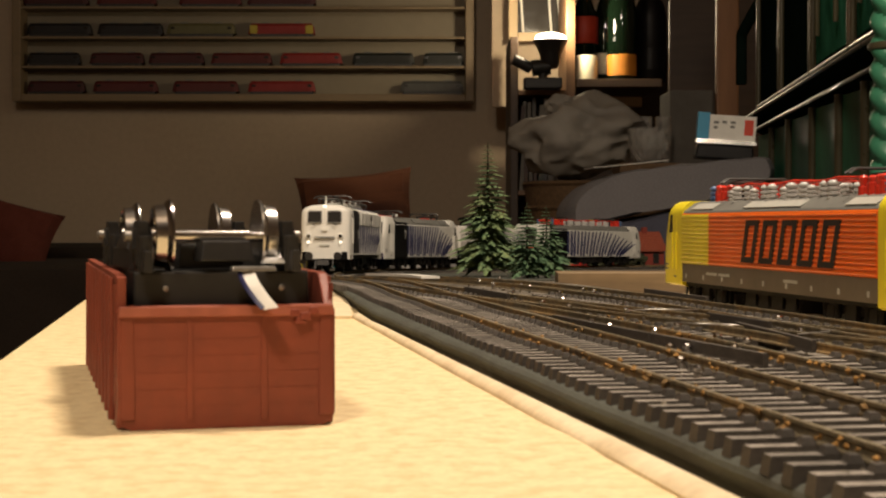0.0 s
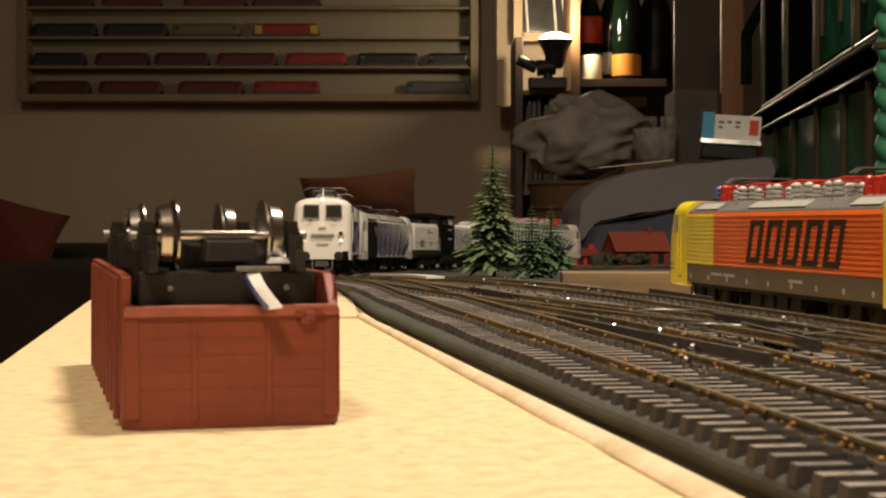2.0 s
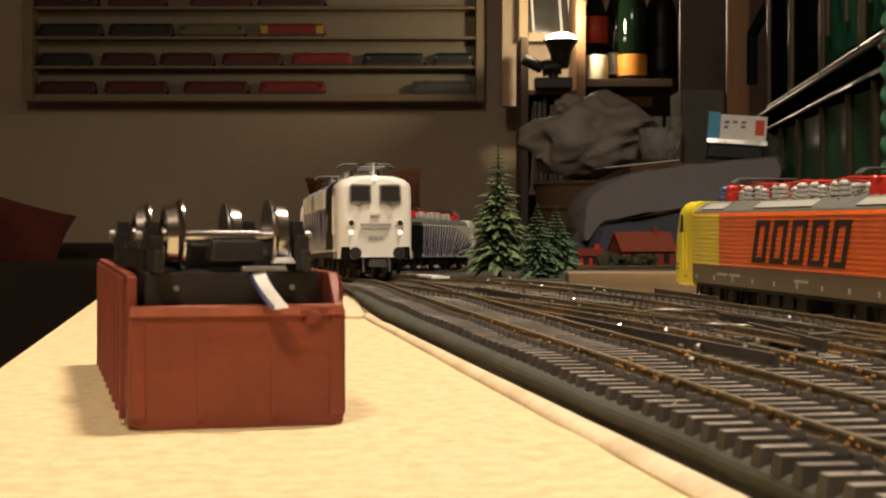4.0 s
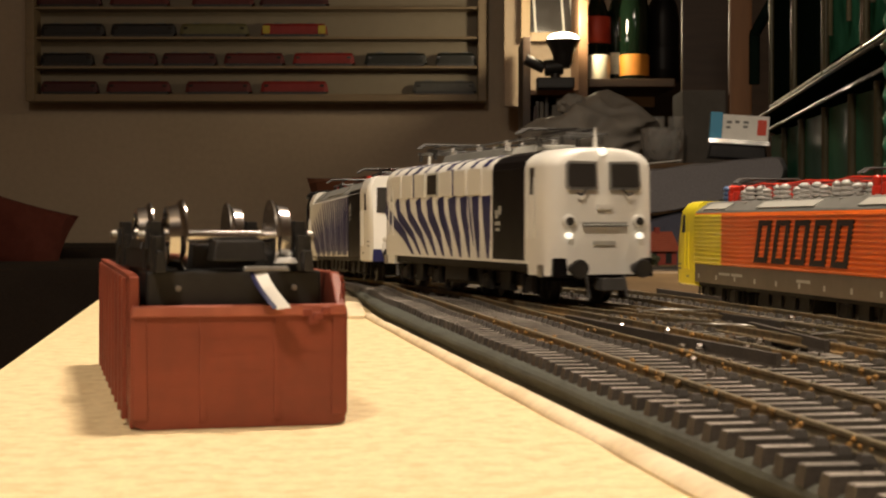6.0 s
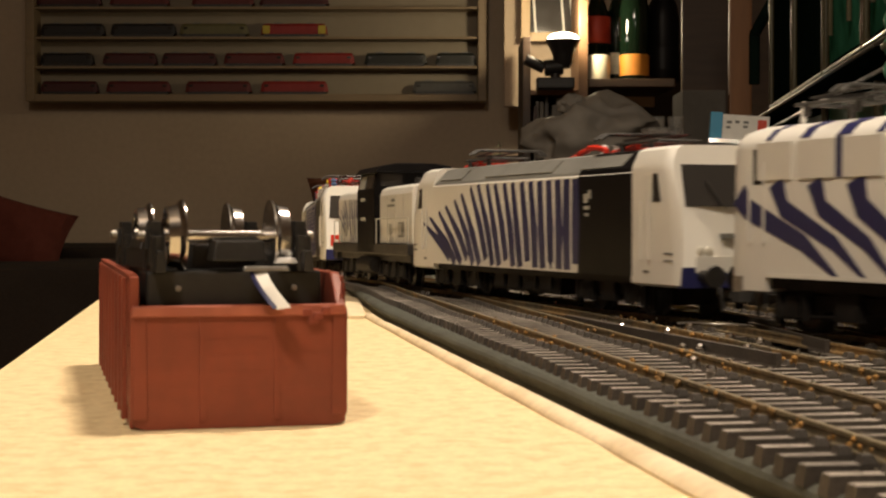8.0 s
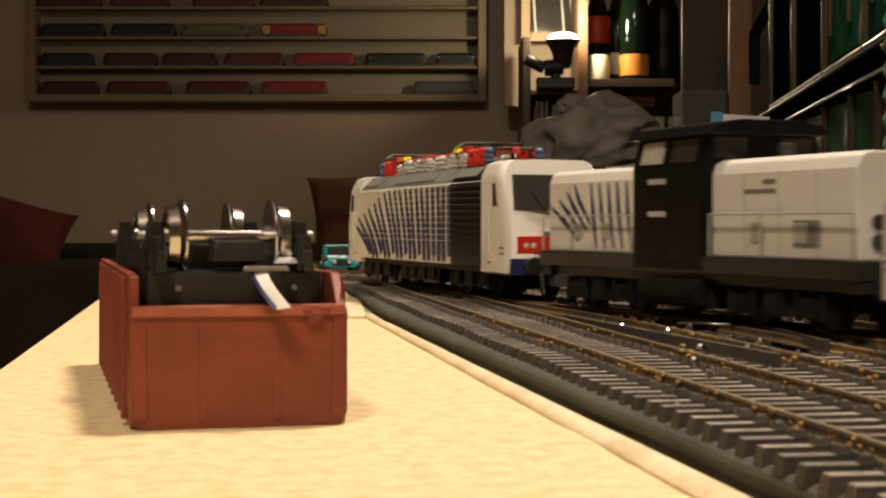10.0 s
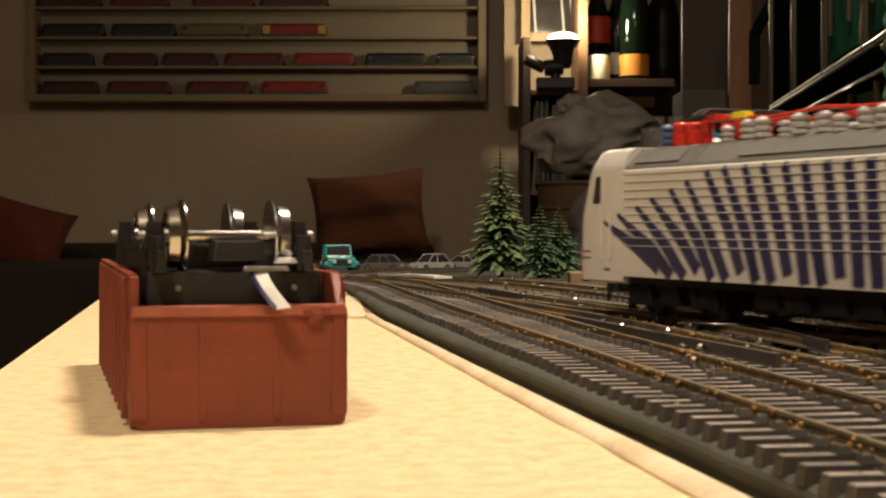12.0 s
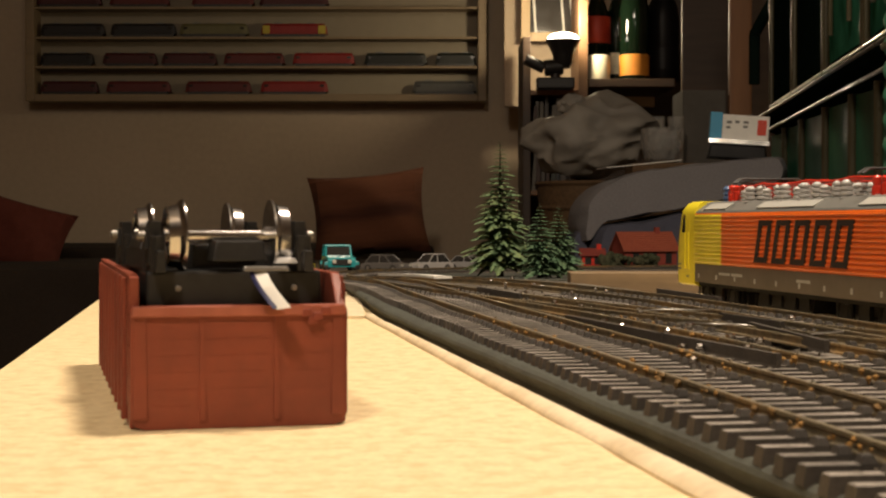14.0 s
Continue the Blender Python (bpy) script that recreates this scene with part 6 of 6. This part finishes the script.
def bottle(label, px, d, r, h, label_mat, z0, z1, glass_mat, cap):
    p = spot(px, 0, d)
    t = thing("bottle", label, "bottle", pose(p.x, d, SHELF_TOP), "bottles on the shelf")
    bm = bmesh.new()
    turned(bm, [(r * 0.9, 0), (r, 0.006), (r, h * 0.52), (r * 0.9, h * 0.60), (r * 0.42, h * 0.76), (r * 0.36, h * 0.97), (r * 0.42, h * 0.975), (r * 0.42, h)], n=24)
    part("glass", bm, glass_mat, t, "dark glass body", scale=1, smooth=True)
    bm = bmesh.new()
    turned(bm, [(r * 1.0, z0), (r * 1.02, z0 + 0.001), (r * 1.02, z1 - 0.001), (r * 1.0, z1)], n=24)
    part("label", bm, label_mat, t, scale=1, smooth=True)
    bm = bmesh.new()
    turned(bm, [(r * 0.44, h * 0.84), (r * 0.47, h * 1.0), (r * 0.3, h * 1.01)], n=20)
    part("cap", bm, cap, t, scale=1, smooth=True)
    return t


bottle("dark bottle with a red and white label", 1056, 4.38, 0.038, 0.33, M["lab_r"], 0.115, 0.19, M["bottleglass"], M["foil"])
bottle("dark green wine bottle with an orange label", 1122, 4.25, 0.040, 0.36, M["lab_o"], 0.012, 0.07, M["bottleglass"], M["lab_o"])
bottle("dark green bottle with a pale foil neck", 1094, 4.40, 0.036, 0.34, M["wax"], 0.03, 0.09, M["bottleglass"], M["foil"])
bottle("tall black bottle in shade", 1172, 4.28, 0.045, 0.34, M["blackpaint"], 0.03, 0.09, M["blackpaint"], M["foil"])
p = spot(1060, 0, 4.24)
candle = thing("candle", "thick cream wax candle standing on the shelf", "candle", pose(p.x, 4.24, SHELF_TOP))
bm = bmesh.new()
turned(bm, [(0.029, 0), (0.030, 0.004), (0.030, 0.064), (0.027, 0.068), (0.02, 0.065)], n=24)
part("wax", bm, M["wax"], candle, scale=1, smooth=True)
bm = bmesh.new()
rod(bm, (0, 0, 0.064), (0.002, 0, 0.074), 0.0012, 6)
part("wick", bm, M["black"], candle, scale=1)

# things on the bench: bag, basket, bowl, folded blanket
M["bag"] = material("grey_plastic_bag", (0.30, 0.275, 0.235), 0.7, vary=0.15, scale=40, bump=0.003, second=(0.11, 0.1, 0.09), second_scale=10)
M["blanket"] = material("grey_woollen_blanket", (0.19, 0.18, 0.185), 0.95, vary=0.15, scale=300, bump=0.001, second=(0.14, 0.133, 0.14), second_scale=8)
M["blanket2"] = material("blue_grey_cloth", (0.075, 0.078, 0.11), 0.95, vary=0.15, scale=300, bump=0.001)
M["basket"] = material("brown_wicker", (0.12, 0.07, 0.032), 0.8, vary=0.4, scale=160, bump=0.002)
bench = thing("bench", "dark wooden bench behind the layout", "bench", pose(0, 0, 0))
bm = bmesh.new()
box(bm, 0.19, 0.535, 2.2, 3.6, -0.10, -0.06)
part("bench_top", bm, M["darkwood"], bench, scale=1, bevel=0.004)
for x in (0.21, 0.50):
    for y in (2.24, 3.55):
        bm = bmesh.new()
        box(bm, x - 0.02, x + 0.02, y - 0.02, y + 0.02, -0.75, -0.1002)
        part("leg", bm, M["darkwood"], bench, scale=1)


def cloth_slab(outline, y0, y1, name, mat, parent, seed):
    """A thick folded layer of cloth: an (x, z) outline with soft, uneven edges."""
    n, rings = len(outline), []
    cx, cz = sum(p[0] for p in outline) / n, sum(p[1] for p in outline) / n
    for _ in range(2):
        outline = [q for (x, z), (x2, z2) in zip(outline, outline[1:] + outline[:1]) for q in ((x * 0.75 + x2 * 0.25, z * 0.75 + z2 * 0.25), (x * 0.25 + x2 * 0.75, z * 0.25 + z2 * 0.75))]
    dense = []
    for (x, z), (x2, z2) in zip(outline, outline[1:] + outline[:1]):
        for k in range(3):
            dense.append((x + (x2 - x) * k / 3, z + (z2 - z) * k / 3))
    for i in range(13):
        f = i / 12
        inset = 1 - 0.10 * (abs(2 * f - 1) ** 5)
        ring = []
        for x, z in dense:
            w = 0.0045 * noise.noise(Vector((x * 18, f * 3, z * 18 + seed))) + 0.0022 * noise.noise(Vector((x * 60, f * 6, z * 60 + seed)))
            ring.append((cx + (x - cx) * inset + w, y0 + (y1 - y0) * f, cz + (z - cz) * inset + w))
        rings.append(ring)
    bm = bmesh.new()
    loft(bm, rings)
    return part(name, bm, M[mat], parent, scale=1, smooth=True)


blanket = thing("folded_blanket", "thick grey woollen blanket folded in layers on the bench", "blanket", pose(0, 0, 0))
cloth_slab([(0.208, -0.012), (0.207, 0.050), (0.222, 0.078), (0.25, 0.100), (0.30, 0.117), (0.42, 0.131), (0.53, 0.143), (0.545, 0.128), (0.54, 0.098), (0.42, 0.066), (0.27, 0.040), (0.235, 0.034)], 2.40, 2.66, "fold", "blanket", blanket, 1.0)
cloth_slab([(0.225, -0.055), (0.223, 0.026), (0.262, 0.034), (0.42, 0.058), (0.54, 0.088), (0.545, 0.03), (0.54, -0.055)], 2.38, 2.68, "fold", "blanket2", blanket, 5.0)
cloth_slab([(0.203, -0.059), (0.201, 0.0), (0.212, 0.03), (0.226, 0.024), (0.224, -0.059)], 2.42, 2.62, "rolled_end", "blanket2", blanket, 9.0)
bm = bmesh.new()
box(bm, -0.05, 0.07, -0.02, 0.05, 0.0, 0.0012)
ob = tagged(part("paper_sheet", bm, M["paper"], None, scale=1), "white paper edge lying on the folded blanket", "paper")
b0 = spot(1115, 302, 2.5)
ob.matrix_world = pose(b0.x, 2.44, b0.z + 0.006, 0, -6, 8)

# crumpled bag
bm = bmesh.new()
bmesh.ops.create_icosphere(bm, subdivisions=5, radius=1.0)
for v in bm.verts:
    n = v.co.normalized()
    k = 1 + 0.30 * noise.noise(n * 1.6 + Vector((4, 1, 2))) - 0.22 * abs(noise.noise(n * 2.0 + Vector((1, 7, 3)))) - 0.05 * abs(noise.noise(n * 5.0))
    v.co = Vector((n.x * k * 0.135, n.y * k * 0.11, n.z * k * 0.085))
b0 = spot(1048, 245, 3.1)
bag = thing("plastic_bag", "crumpled grey plastic bag behind the blanket", "bag", pose(b0.x, 3.1, b0.z, 0, -8, 0))
part("bag_body", bm, M["bag"], bag, scale=1, smooth=True)
bm = bmesh.new()
bmesh.ops.create_icosphere(bm, subdivisions=3, radius=1.0)
for v in bm.verts:
    n = v.co.normalized()
    v.co = Vector((n.x * 0.030, n.y * 0.024, n.z * 0.022)) * (1 + 0.35 * noise.noise(n * 2.5))
part("knot", bm, M["bag"], bag, "twisted knot of the bag", scale=1, smooth=True).location = (-0.03, -0.02, 0.068)
basket = thing("basket", "brown wicker basket under the plastic bag", "basket", pose(spot(1055, 0, 3.12).x, 3.12, -0.059))
bm = bmesh.new()
turned(bm, [(0.085, 0.0), (0.10, 0.03), (0.112, 0.10), (0.12, 0.17), (0.114, 0.17), (0.10, 0.03)], n=28)
part("weave", bm, M["basket"], basket, scale=1, smooth=True)
for z, r in ((0.03, 0.103), (0.075, 0.110), (0.12, 0.116), (0.168, 0.121)):
    bm = bmesh.new()
    turned(bm, [(r, z), (r + 0.004, z + 0.005), (r, z + 0.010)], n=28)
    part("band", bm, M["basket"], basket, scale=1, smooth=True)

# cut-glass bowl
M["crystal"] = glass("cut_glass", (0.82, 0.81, 0.78), 0.06, 0.85)
bw = spot(1172, 288, 2.85)
bowl = thing("glass_bowl", "clear cut-glass bowl with sparkling facets", "bowl", pose(bw.x, 2.85, bw.z - 0.002))
bm = bmesh.new()
prof = [(0.024, 0.0), (0.034, 0.008), (0.037, 0.024), (0.0395, 0.042), (0.041, 0.064), (0.038, 0.064), (0.034, 0.024), (0.022, 0.008)]
turned(bm, prof, n=18)
for i, v in enumerate(bm.verts):
    if (i + i // 18) % 2:
        v.co.x *= 0.92
        v.co.y *= 0.92
part("bowl", bm, M["crystal"], bowl, scale=1)
box_t = thing("carton", "plain brown carton under the glass bowl", "carton", pose(bw.x, 2.87, -0.06))
bm = bmesh.new()
box(bm, -0.06, 0.06, -0.06, 0.06, 0, bw.z - 0.002 + 0.06)
part("body", bm, M["basket"], box_t, scale=1, bevel=0.003)
for px in (1162, 1196):
    p = spot(px, 228, 3.2)
    g = thing("tumbler", "tall pale glass standing behind the bowl", "glass", pose(p.x, 3.2, -0.06), "glasses")
    bm = bmesh.new()
    turned(bm, [(0.012, 0.0), (0.014, 0.22), (0.017, 0.315), (0.015, 0.315), (0.010, 0.2)], n=16)
    part("glass", bm, M["crystal"], g, scale=1, smooth=True)

# printed carton and shiny tin on the blanket
cb = spot(1306, 262, 2.43)
tin = thing("model_carton", "white and blue printed carton with a shiny rim on the blanket", "carton", pose(cb.x, 2.43, cb.z - 0.004, 0, 4, -6))
M["sky"] = material("light_blue_print", (0.05, 0.30, 0.50), 0.4, vary=0.06, scale=80, coat=0.3)
M["silver"] = material("bright_silver_foil", (0.85, 0.85, 0.82), 0.12, 1.0, vary=0.05, scale=120)
bm = bmesh.new()
box(bm, -0.046, 0.046, 0.004, 0.05, -0.014, 0.010, taper=0.003)
part("tray", bm, M["blackpaint"], tin, "dark tray", scale=1, bevel=0.003)
bm = bmesh.new()
prism(bm, [(0.0, 0.0102), (0.0014, 0.0166), (0.05, 0.0166), (0.05, 0.0102)], "X", -0.046, 0.047)
part("rim", bm, M["silver"], tin, "shiny silver rim", scale=1)
bm = bmesh.new()
box(bm, -0.026, 0.046, 0.012, 0.045, 0.0167, 0.056)
face = part("card", bm, M["paper"], tin, "white printed card", scale=1, bevel=0.0006)
bm = bmesh.new()
box(bm, -0.045, -0.0262, 0.014, 0.045, 0.0167, 0.059)
part("blue_end", bm, M["sky"], tin, "light blue end", scale=1, bevel=0.0006)
bm = bmesh.new()
box(bm, 0.028, 0.042, 0.0112, 0.0122, 0.026, 0.050)
part("red_bar", bm, M["lab_r"], face, "plain red bar", scale=1)
for x0, x1, z in ((-0.02, -0.012, 0.042), (-0.007, 0.0, 0.043), (0.006, 0.014, 0.043), (-0.02, -0.014, 0.034), (0.006, 0.013, 0.036)):
    bm = bmesh.new()
    box(bm, x0, x1, 0.0113, 0.0122, z, z + 0.004)
    part("print_bar", bm, M["grey"], face, "grey bar of illegible print", scale=1)

M["orangewood"] = material("orange_brown_wood", (0.26, 0.12, 0.045), 0.5, vary=0.2, scale=60, stretch=(1, 1, 0.15), second=(0.24, 0.10, 0.04), second_scale=5)
# dark upright posts between the shelves and the stove
for nm, px0, px1, y0, d, mt, lb, cat in (("dark_post", 1206, 1290, -60, 3.9, "darkwood", "dark wooden post in deep shade", "post"), ("brown_board", 1290, 1330, -60, 3.3, "orangewood", "brown wooden upright board", "board")):
    bm = bmesh.new()
    p, q = spot(px0, 0, d), spot(px1, y0, d)
    box(bm, p.x, q.x, d, d + 0.018, -0.75, q.z)
    tagged(part(nm, bm, M[mt], None, scale=1, bevel=0.004), lb, cat)
bm = bmesh.new()
p, q = spot(1208, 300, 3.3), spot(1284, 160, 3.3)
box(bm, p.x, q.x, 3.3, 3.45, -0.06, q.z)
M["carton"] = material("dull_grey_card", (0.11, 0.10, 0.085), 0.85, vary=0.12, scale=60, second=(0.08, 0.07, 0.06), second_scale=8)
tagged(part("grey_carton", bm, M["carton"], None, scale=1, bevel=0.003), "plain dull grey carton standing on the bench", "carton")

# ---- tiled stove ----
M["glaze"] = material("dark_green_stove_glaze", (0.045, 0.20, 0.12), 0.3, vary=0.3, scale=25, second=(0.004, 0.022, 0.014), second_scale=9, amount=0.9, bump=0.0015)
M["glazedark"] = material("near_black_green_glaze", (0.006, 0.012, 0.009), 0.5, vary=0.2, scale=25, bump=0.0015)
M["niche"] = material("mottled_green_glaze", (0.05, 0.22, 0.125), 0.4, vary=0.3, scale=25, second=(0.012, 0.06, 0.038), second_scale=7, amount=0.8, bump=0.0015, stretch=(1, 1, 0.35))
M["brass"] = material("worn_brown_glaze_edge", (0.06, 0.052, 0.028), 0.32, vary=0.2, scale=40, coat=0.3)
TH = math.degrees(math.atan(0.0942))
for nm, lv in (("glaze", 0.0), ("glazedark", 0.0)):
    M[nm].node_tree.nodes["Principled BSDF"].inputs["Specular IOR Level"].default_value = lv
STOVE = pose(0.305, 0.0, 0.0, 0, 0, -TH)      # local +y runs along the stove's face, local +x into it
stove = thing("tiled_stove", "dark green glazed tile stove with ribbed niches and a cornice", "stove", STOVE)
CZ = 0.209
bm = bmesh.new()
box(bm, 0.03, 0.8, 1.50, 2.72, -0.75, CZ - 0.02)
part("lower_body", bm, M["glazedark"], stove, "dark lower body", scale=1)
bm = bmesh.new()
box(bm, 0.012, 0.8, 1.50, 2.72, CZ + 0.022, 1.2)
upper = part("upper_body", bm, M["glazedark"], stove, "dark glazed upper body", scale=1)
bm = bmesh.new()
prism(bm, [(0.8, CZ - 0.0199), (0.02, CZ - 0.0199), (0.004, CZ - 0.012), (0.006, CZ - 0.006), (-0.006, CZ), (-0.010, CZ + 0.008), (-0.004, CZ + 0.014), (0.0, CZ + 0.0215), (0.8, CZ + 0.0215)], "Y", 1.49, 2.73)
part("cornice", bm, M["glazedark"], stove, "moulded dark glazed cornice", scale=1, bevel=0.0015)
# two thin rods added so that the cornice edges show highlight lines
for cx, cz in ((-0.0105, CZ + 0.010), (0.003, CZ - 0.0125)):
    bm = bmesh.new()
    rod(bm, (cx, 1.49, cz), (cx, 2.73, cz), 0.0026, 8)
    part("cornice_highlight_bead", bm, M["brass"], stove, "thin brown bead added as a highlight line along the cornice", scale=1, smooth=True)
EDGES = [2.72, 2.50, 2.30, 2.07, 1.86, 1.69, 1.51]
for k in range(len(EDGES) - 1):
    y1, y0 = EDGES[k], EDGES[k + 1]
    bm = bmesh.new()
    rings = []
    for j in range(9):
        z = -0.30 + (CZ - 0.022 + 0.30) * j / 8
        ring = []
        for i in range(7):
            f = i / 6
            ring.append((0.011 + 0.015 * math.cos((f - 0.5) * math.pi) * (1 if j < 7 else 0.5), y0 + 0.006 + (y1 - y0 - 0.012) * f, z))
        ring += [(0.0295, y1 - 0.006, z), (0.0295, y0 + 0.006, z)]
        rings.append(ring)
    loft(bm, rings)
    part("niche_tile", bm, M["niche"], stove, "hollow green glazed tile", scale=1, smooth=True)
    bm = bmesh.new()
    rod(bm, (0.008, y0, -0.30), (0.008, y0, CZ - 0.0205), 0.006, 10)
    part("tile_rib", bm, M["brass"], stove, "upright moulded rib", scale=1, smooth=True)
UP = [2.70, 2.40, 2.08, 1.78, 1.52]
for k in range(4):
    y1, y0 = UP[k] - 0.008, UP[k + 1] + 0.008
    for z0, z1 in ((CZ + 0.026, 0.62), (0.64, 1.0)):
        bm = bmesh.new()
        rr = 0.0045
        c = [(y0, z0), (y1, z0), (y1, z1), (y0, z1)]
        for p, q in zip(c, c[1:] + c[:1]):
            rod(bm, (0.008, p[0], p[1]), (0.008, q[0], q[1]), rr, 10)
        fr = part("tile_frame", bm, M["brass"], upper, "raised tile frame", scale=1, smooth=True)
        bm = bmesh.new()
        m0, m1 = y0 + 0.05, y1 - 0.05
        rings = []
        for j in range(9):
            g = j / 8
            ring = []
            for i in range(9):
                f = i / 8
                ring.append((0.011 - 0.006 * math.sin(f * math.pi) * math.sin(min(1, max(0.02, g * 1.0)) * math.pi) ** 0.5, y0 + 0.01 + (y1 - y0 - 0.02) * f, z0 + 0.01 + (z1 - z0 - 0.02) * g))
            ring += [(0.0118, y1 - 0.01, ring[0][2]), (0.0118, y0 + 0.01, ring[0][2])]
            rings.append(ring)
        loft(bm, rings)
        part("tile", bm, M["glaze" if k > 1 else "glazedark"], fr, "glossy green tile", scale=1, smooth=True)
        if k > 1:
            bm = bmesh.new()
            for yy in (y0 + 0.07, y1 - 0.07):
                rod(bm, (0.003, yy, z0 + 0.04), (0.003, yy, z1 - 0.02), 0.0032, 8)
            part("tile_moulding", bm, M["brass"], fr, "upright moulding", scale=1, smooth=True)
# scroll mouldings at the far corner
for k, (pa, pb, pc) in enumerate((((1334, 62), (1345, 40), (1380, -20)),)):
    bm = bmesh.new()
    pts = [spot(*pa, 2.80), spot(*pb, 2.78), spot(*pc, 2.72)]
    dense = [pts[0].lerp(pts[1], i / 6).lerp(pts[1].lerp(pts[2], i / 6), i / 6) for i in range(7)]
    for p, q in zip(dense, dense[1:]):
        rod(bm, p, q, 0.010, 10)
    low = spot(pa[0], 150, 2.80)
    rod(bm, dense[0], low, 0.010, 10)
    ob = part("scroll_moulding", bm, M["glazedark"], None, scale=1, smooth=True)
    ob.parent = stove
    ob.matrix_parent_inverse = STOVE.inverted()
    ob["label"] = "curved glossy black moulding"
# twisted corner column
bm = bmesh.new()
rings = []
cp = spot(1583, 0, 1.5)
for i in range(230):
    z = -0.2 + i * 0.003
    ring = []
    for j in range(24):
        a = j * math.tau / 24
        r = 0.0125 + 0.0068 * abs(math.cos(a + i * 0.40)) ** 0.8
        ring.append((cp.x + r * math.cos(a), 1.472 + r * math.sin(a), z))
    rings.append(ring)
loft(bm, rings)
column = part("twisted_column", bm, M["niche"], None, "twisted green glazed corner column", scale=1, smooth=True)
column.parent = stove
column.matrix_parent_inverse = STOVE.inverted()
bm = bmesh.new()
cz = spot(0, 82, 1.47).z
turned(bm, [(0.0125, cz - 0.005), (0.0205, cz - 0.003), (0.0215, cz), (0.0205, cz + 0.003), (0.0125, cz + 0.005)], (cp.x, 1.472, 0), "Z", 24)
ob = part("collar", bm, M["brass"], None, "brown moulded collar", scale=1, smooth=True)
ob.parent = stove
ob.matrix_parent_inverse = STOVE.inverted()


# ---- moving things ----
# how far the head of the train has come, in metres along the main track
HEAD = ((0.0, -0.2806), (1.0, -0.2373), (2.0, -0.1493), (3.2, -0.0077), (5.5, 0.2857), (6.0, 0.3538), (6.5, 0.4208),
        (7.5, 0.5555), (8.2, 0.6489), (10.3, 0.9431), (11.2, 1.0622), (12.4, 1.217), (14.0, 1.425))


def head(t):
    """Smooth position of the leading loco's middle."""
    ts, ss = [r[0] for r in HEAD], [r[1] for r in HEAD]
    sl = np.gradient(np.array(ss), np.array(ts))
    i = min(max(int(np.searchsorted(ts, t)) - 1, 0), len(ts) - 2)
    h = ts[i + 1] - ts[i]
    u = (t - ts[i]) / h
    return ((2 * u**3 - 3 * u * u + 1) * ss[i] + (u**3 - 2 * u * u + u) * h * sl[i]
            + (3 * u * u - 2 * u**3) * ss[i + 1] + (u**3 - u * u) * h * sl[i + 1])


def riding(s, base):
    """Pose of a vehicle whose pivots stand base metres apart on the main track round s."""
    a, b = main_at(s + base / 2), main_at(s - base / 2)
    d = (a - b).normalized()
    side = Vector((0, 0, 1)).cross(d).normalized()
    m = Matrix((d, side, d.cross(side))).transposed().to_4x4()
    m.translation = (a + b) / 2
    return m


def motions():
    for ob, length, behind in TRAIN:
        walk(ob, [(0.25 * i, riding(head(0.25 * i) - behind, length * 0.6)) for i in range(57)])


motions()
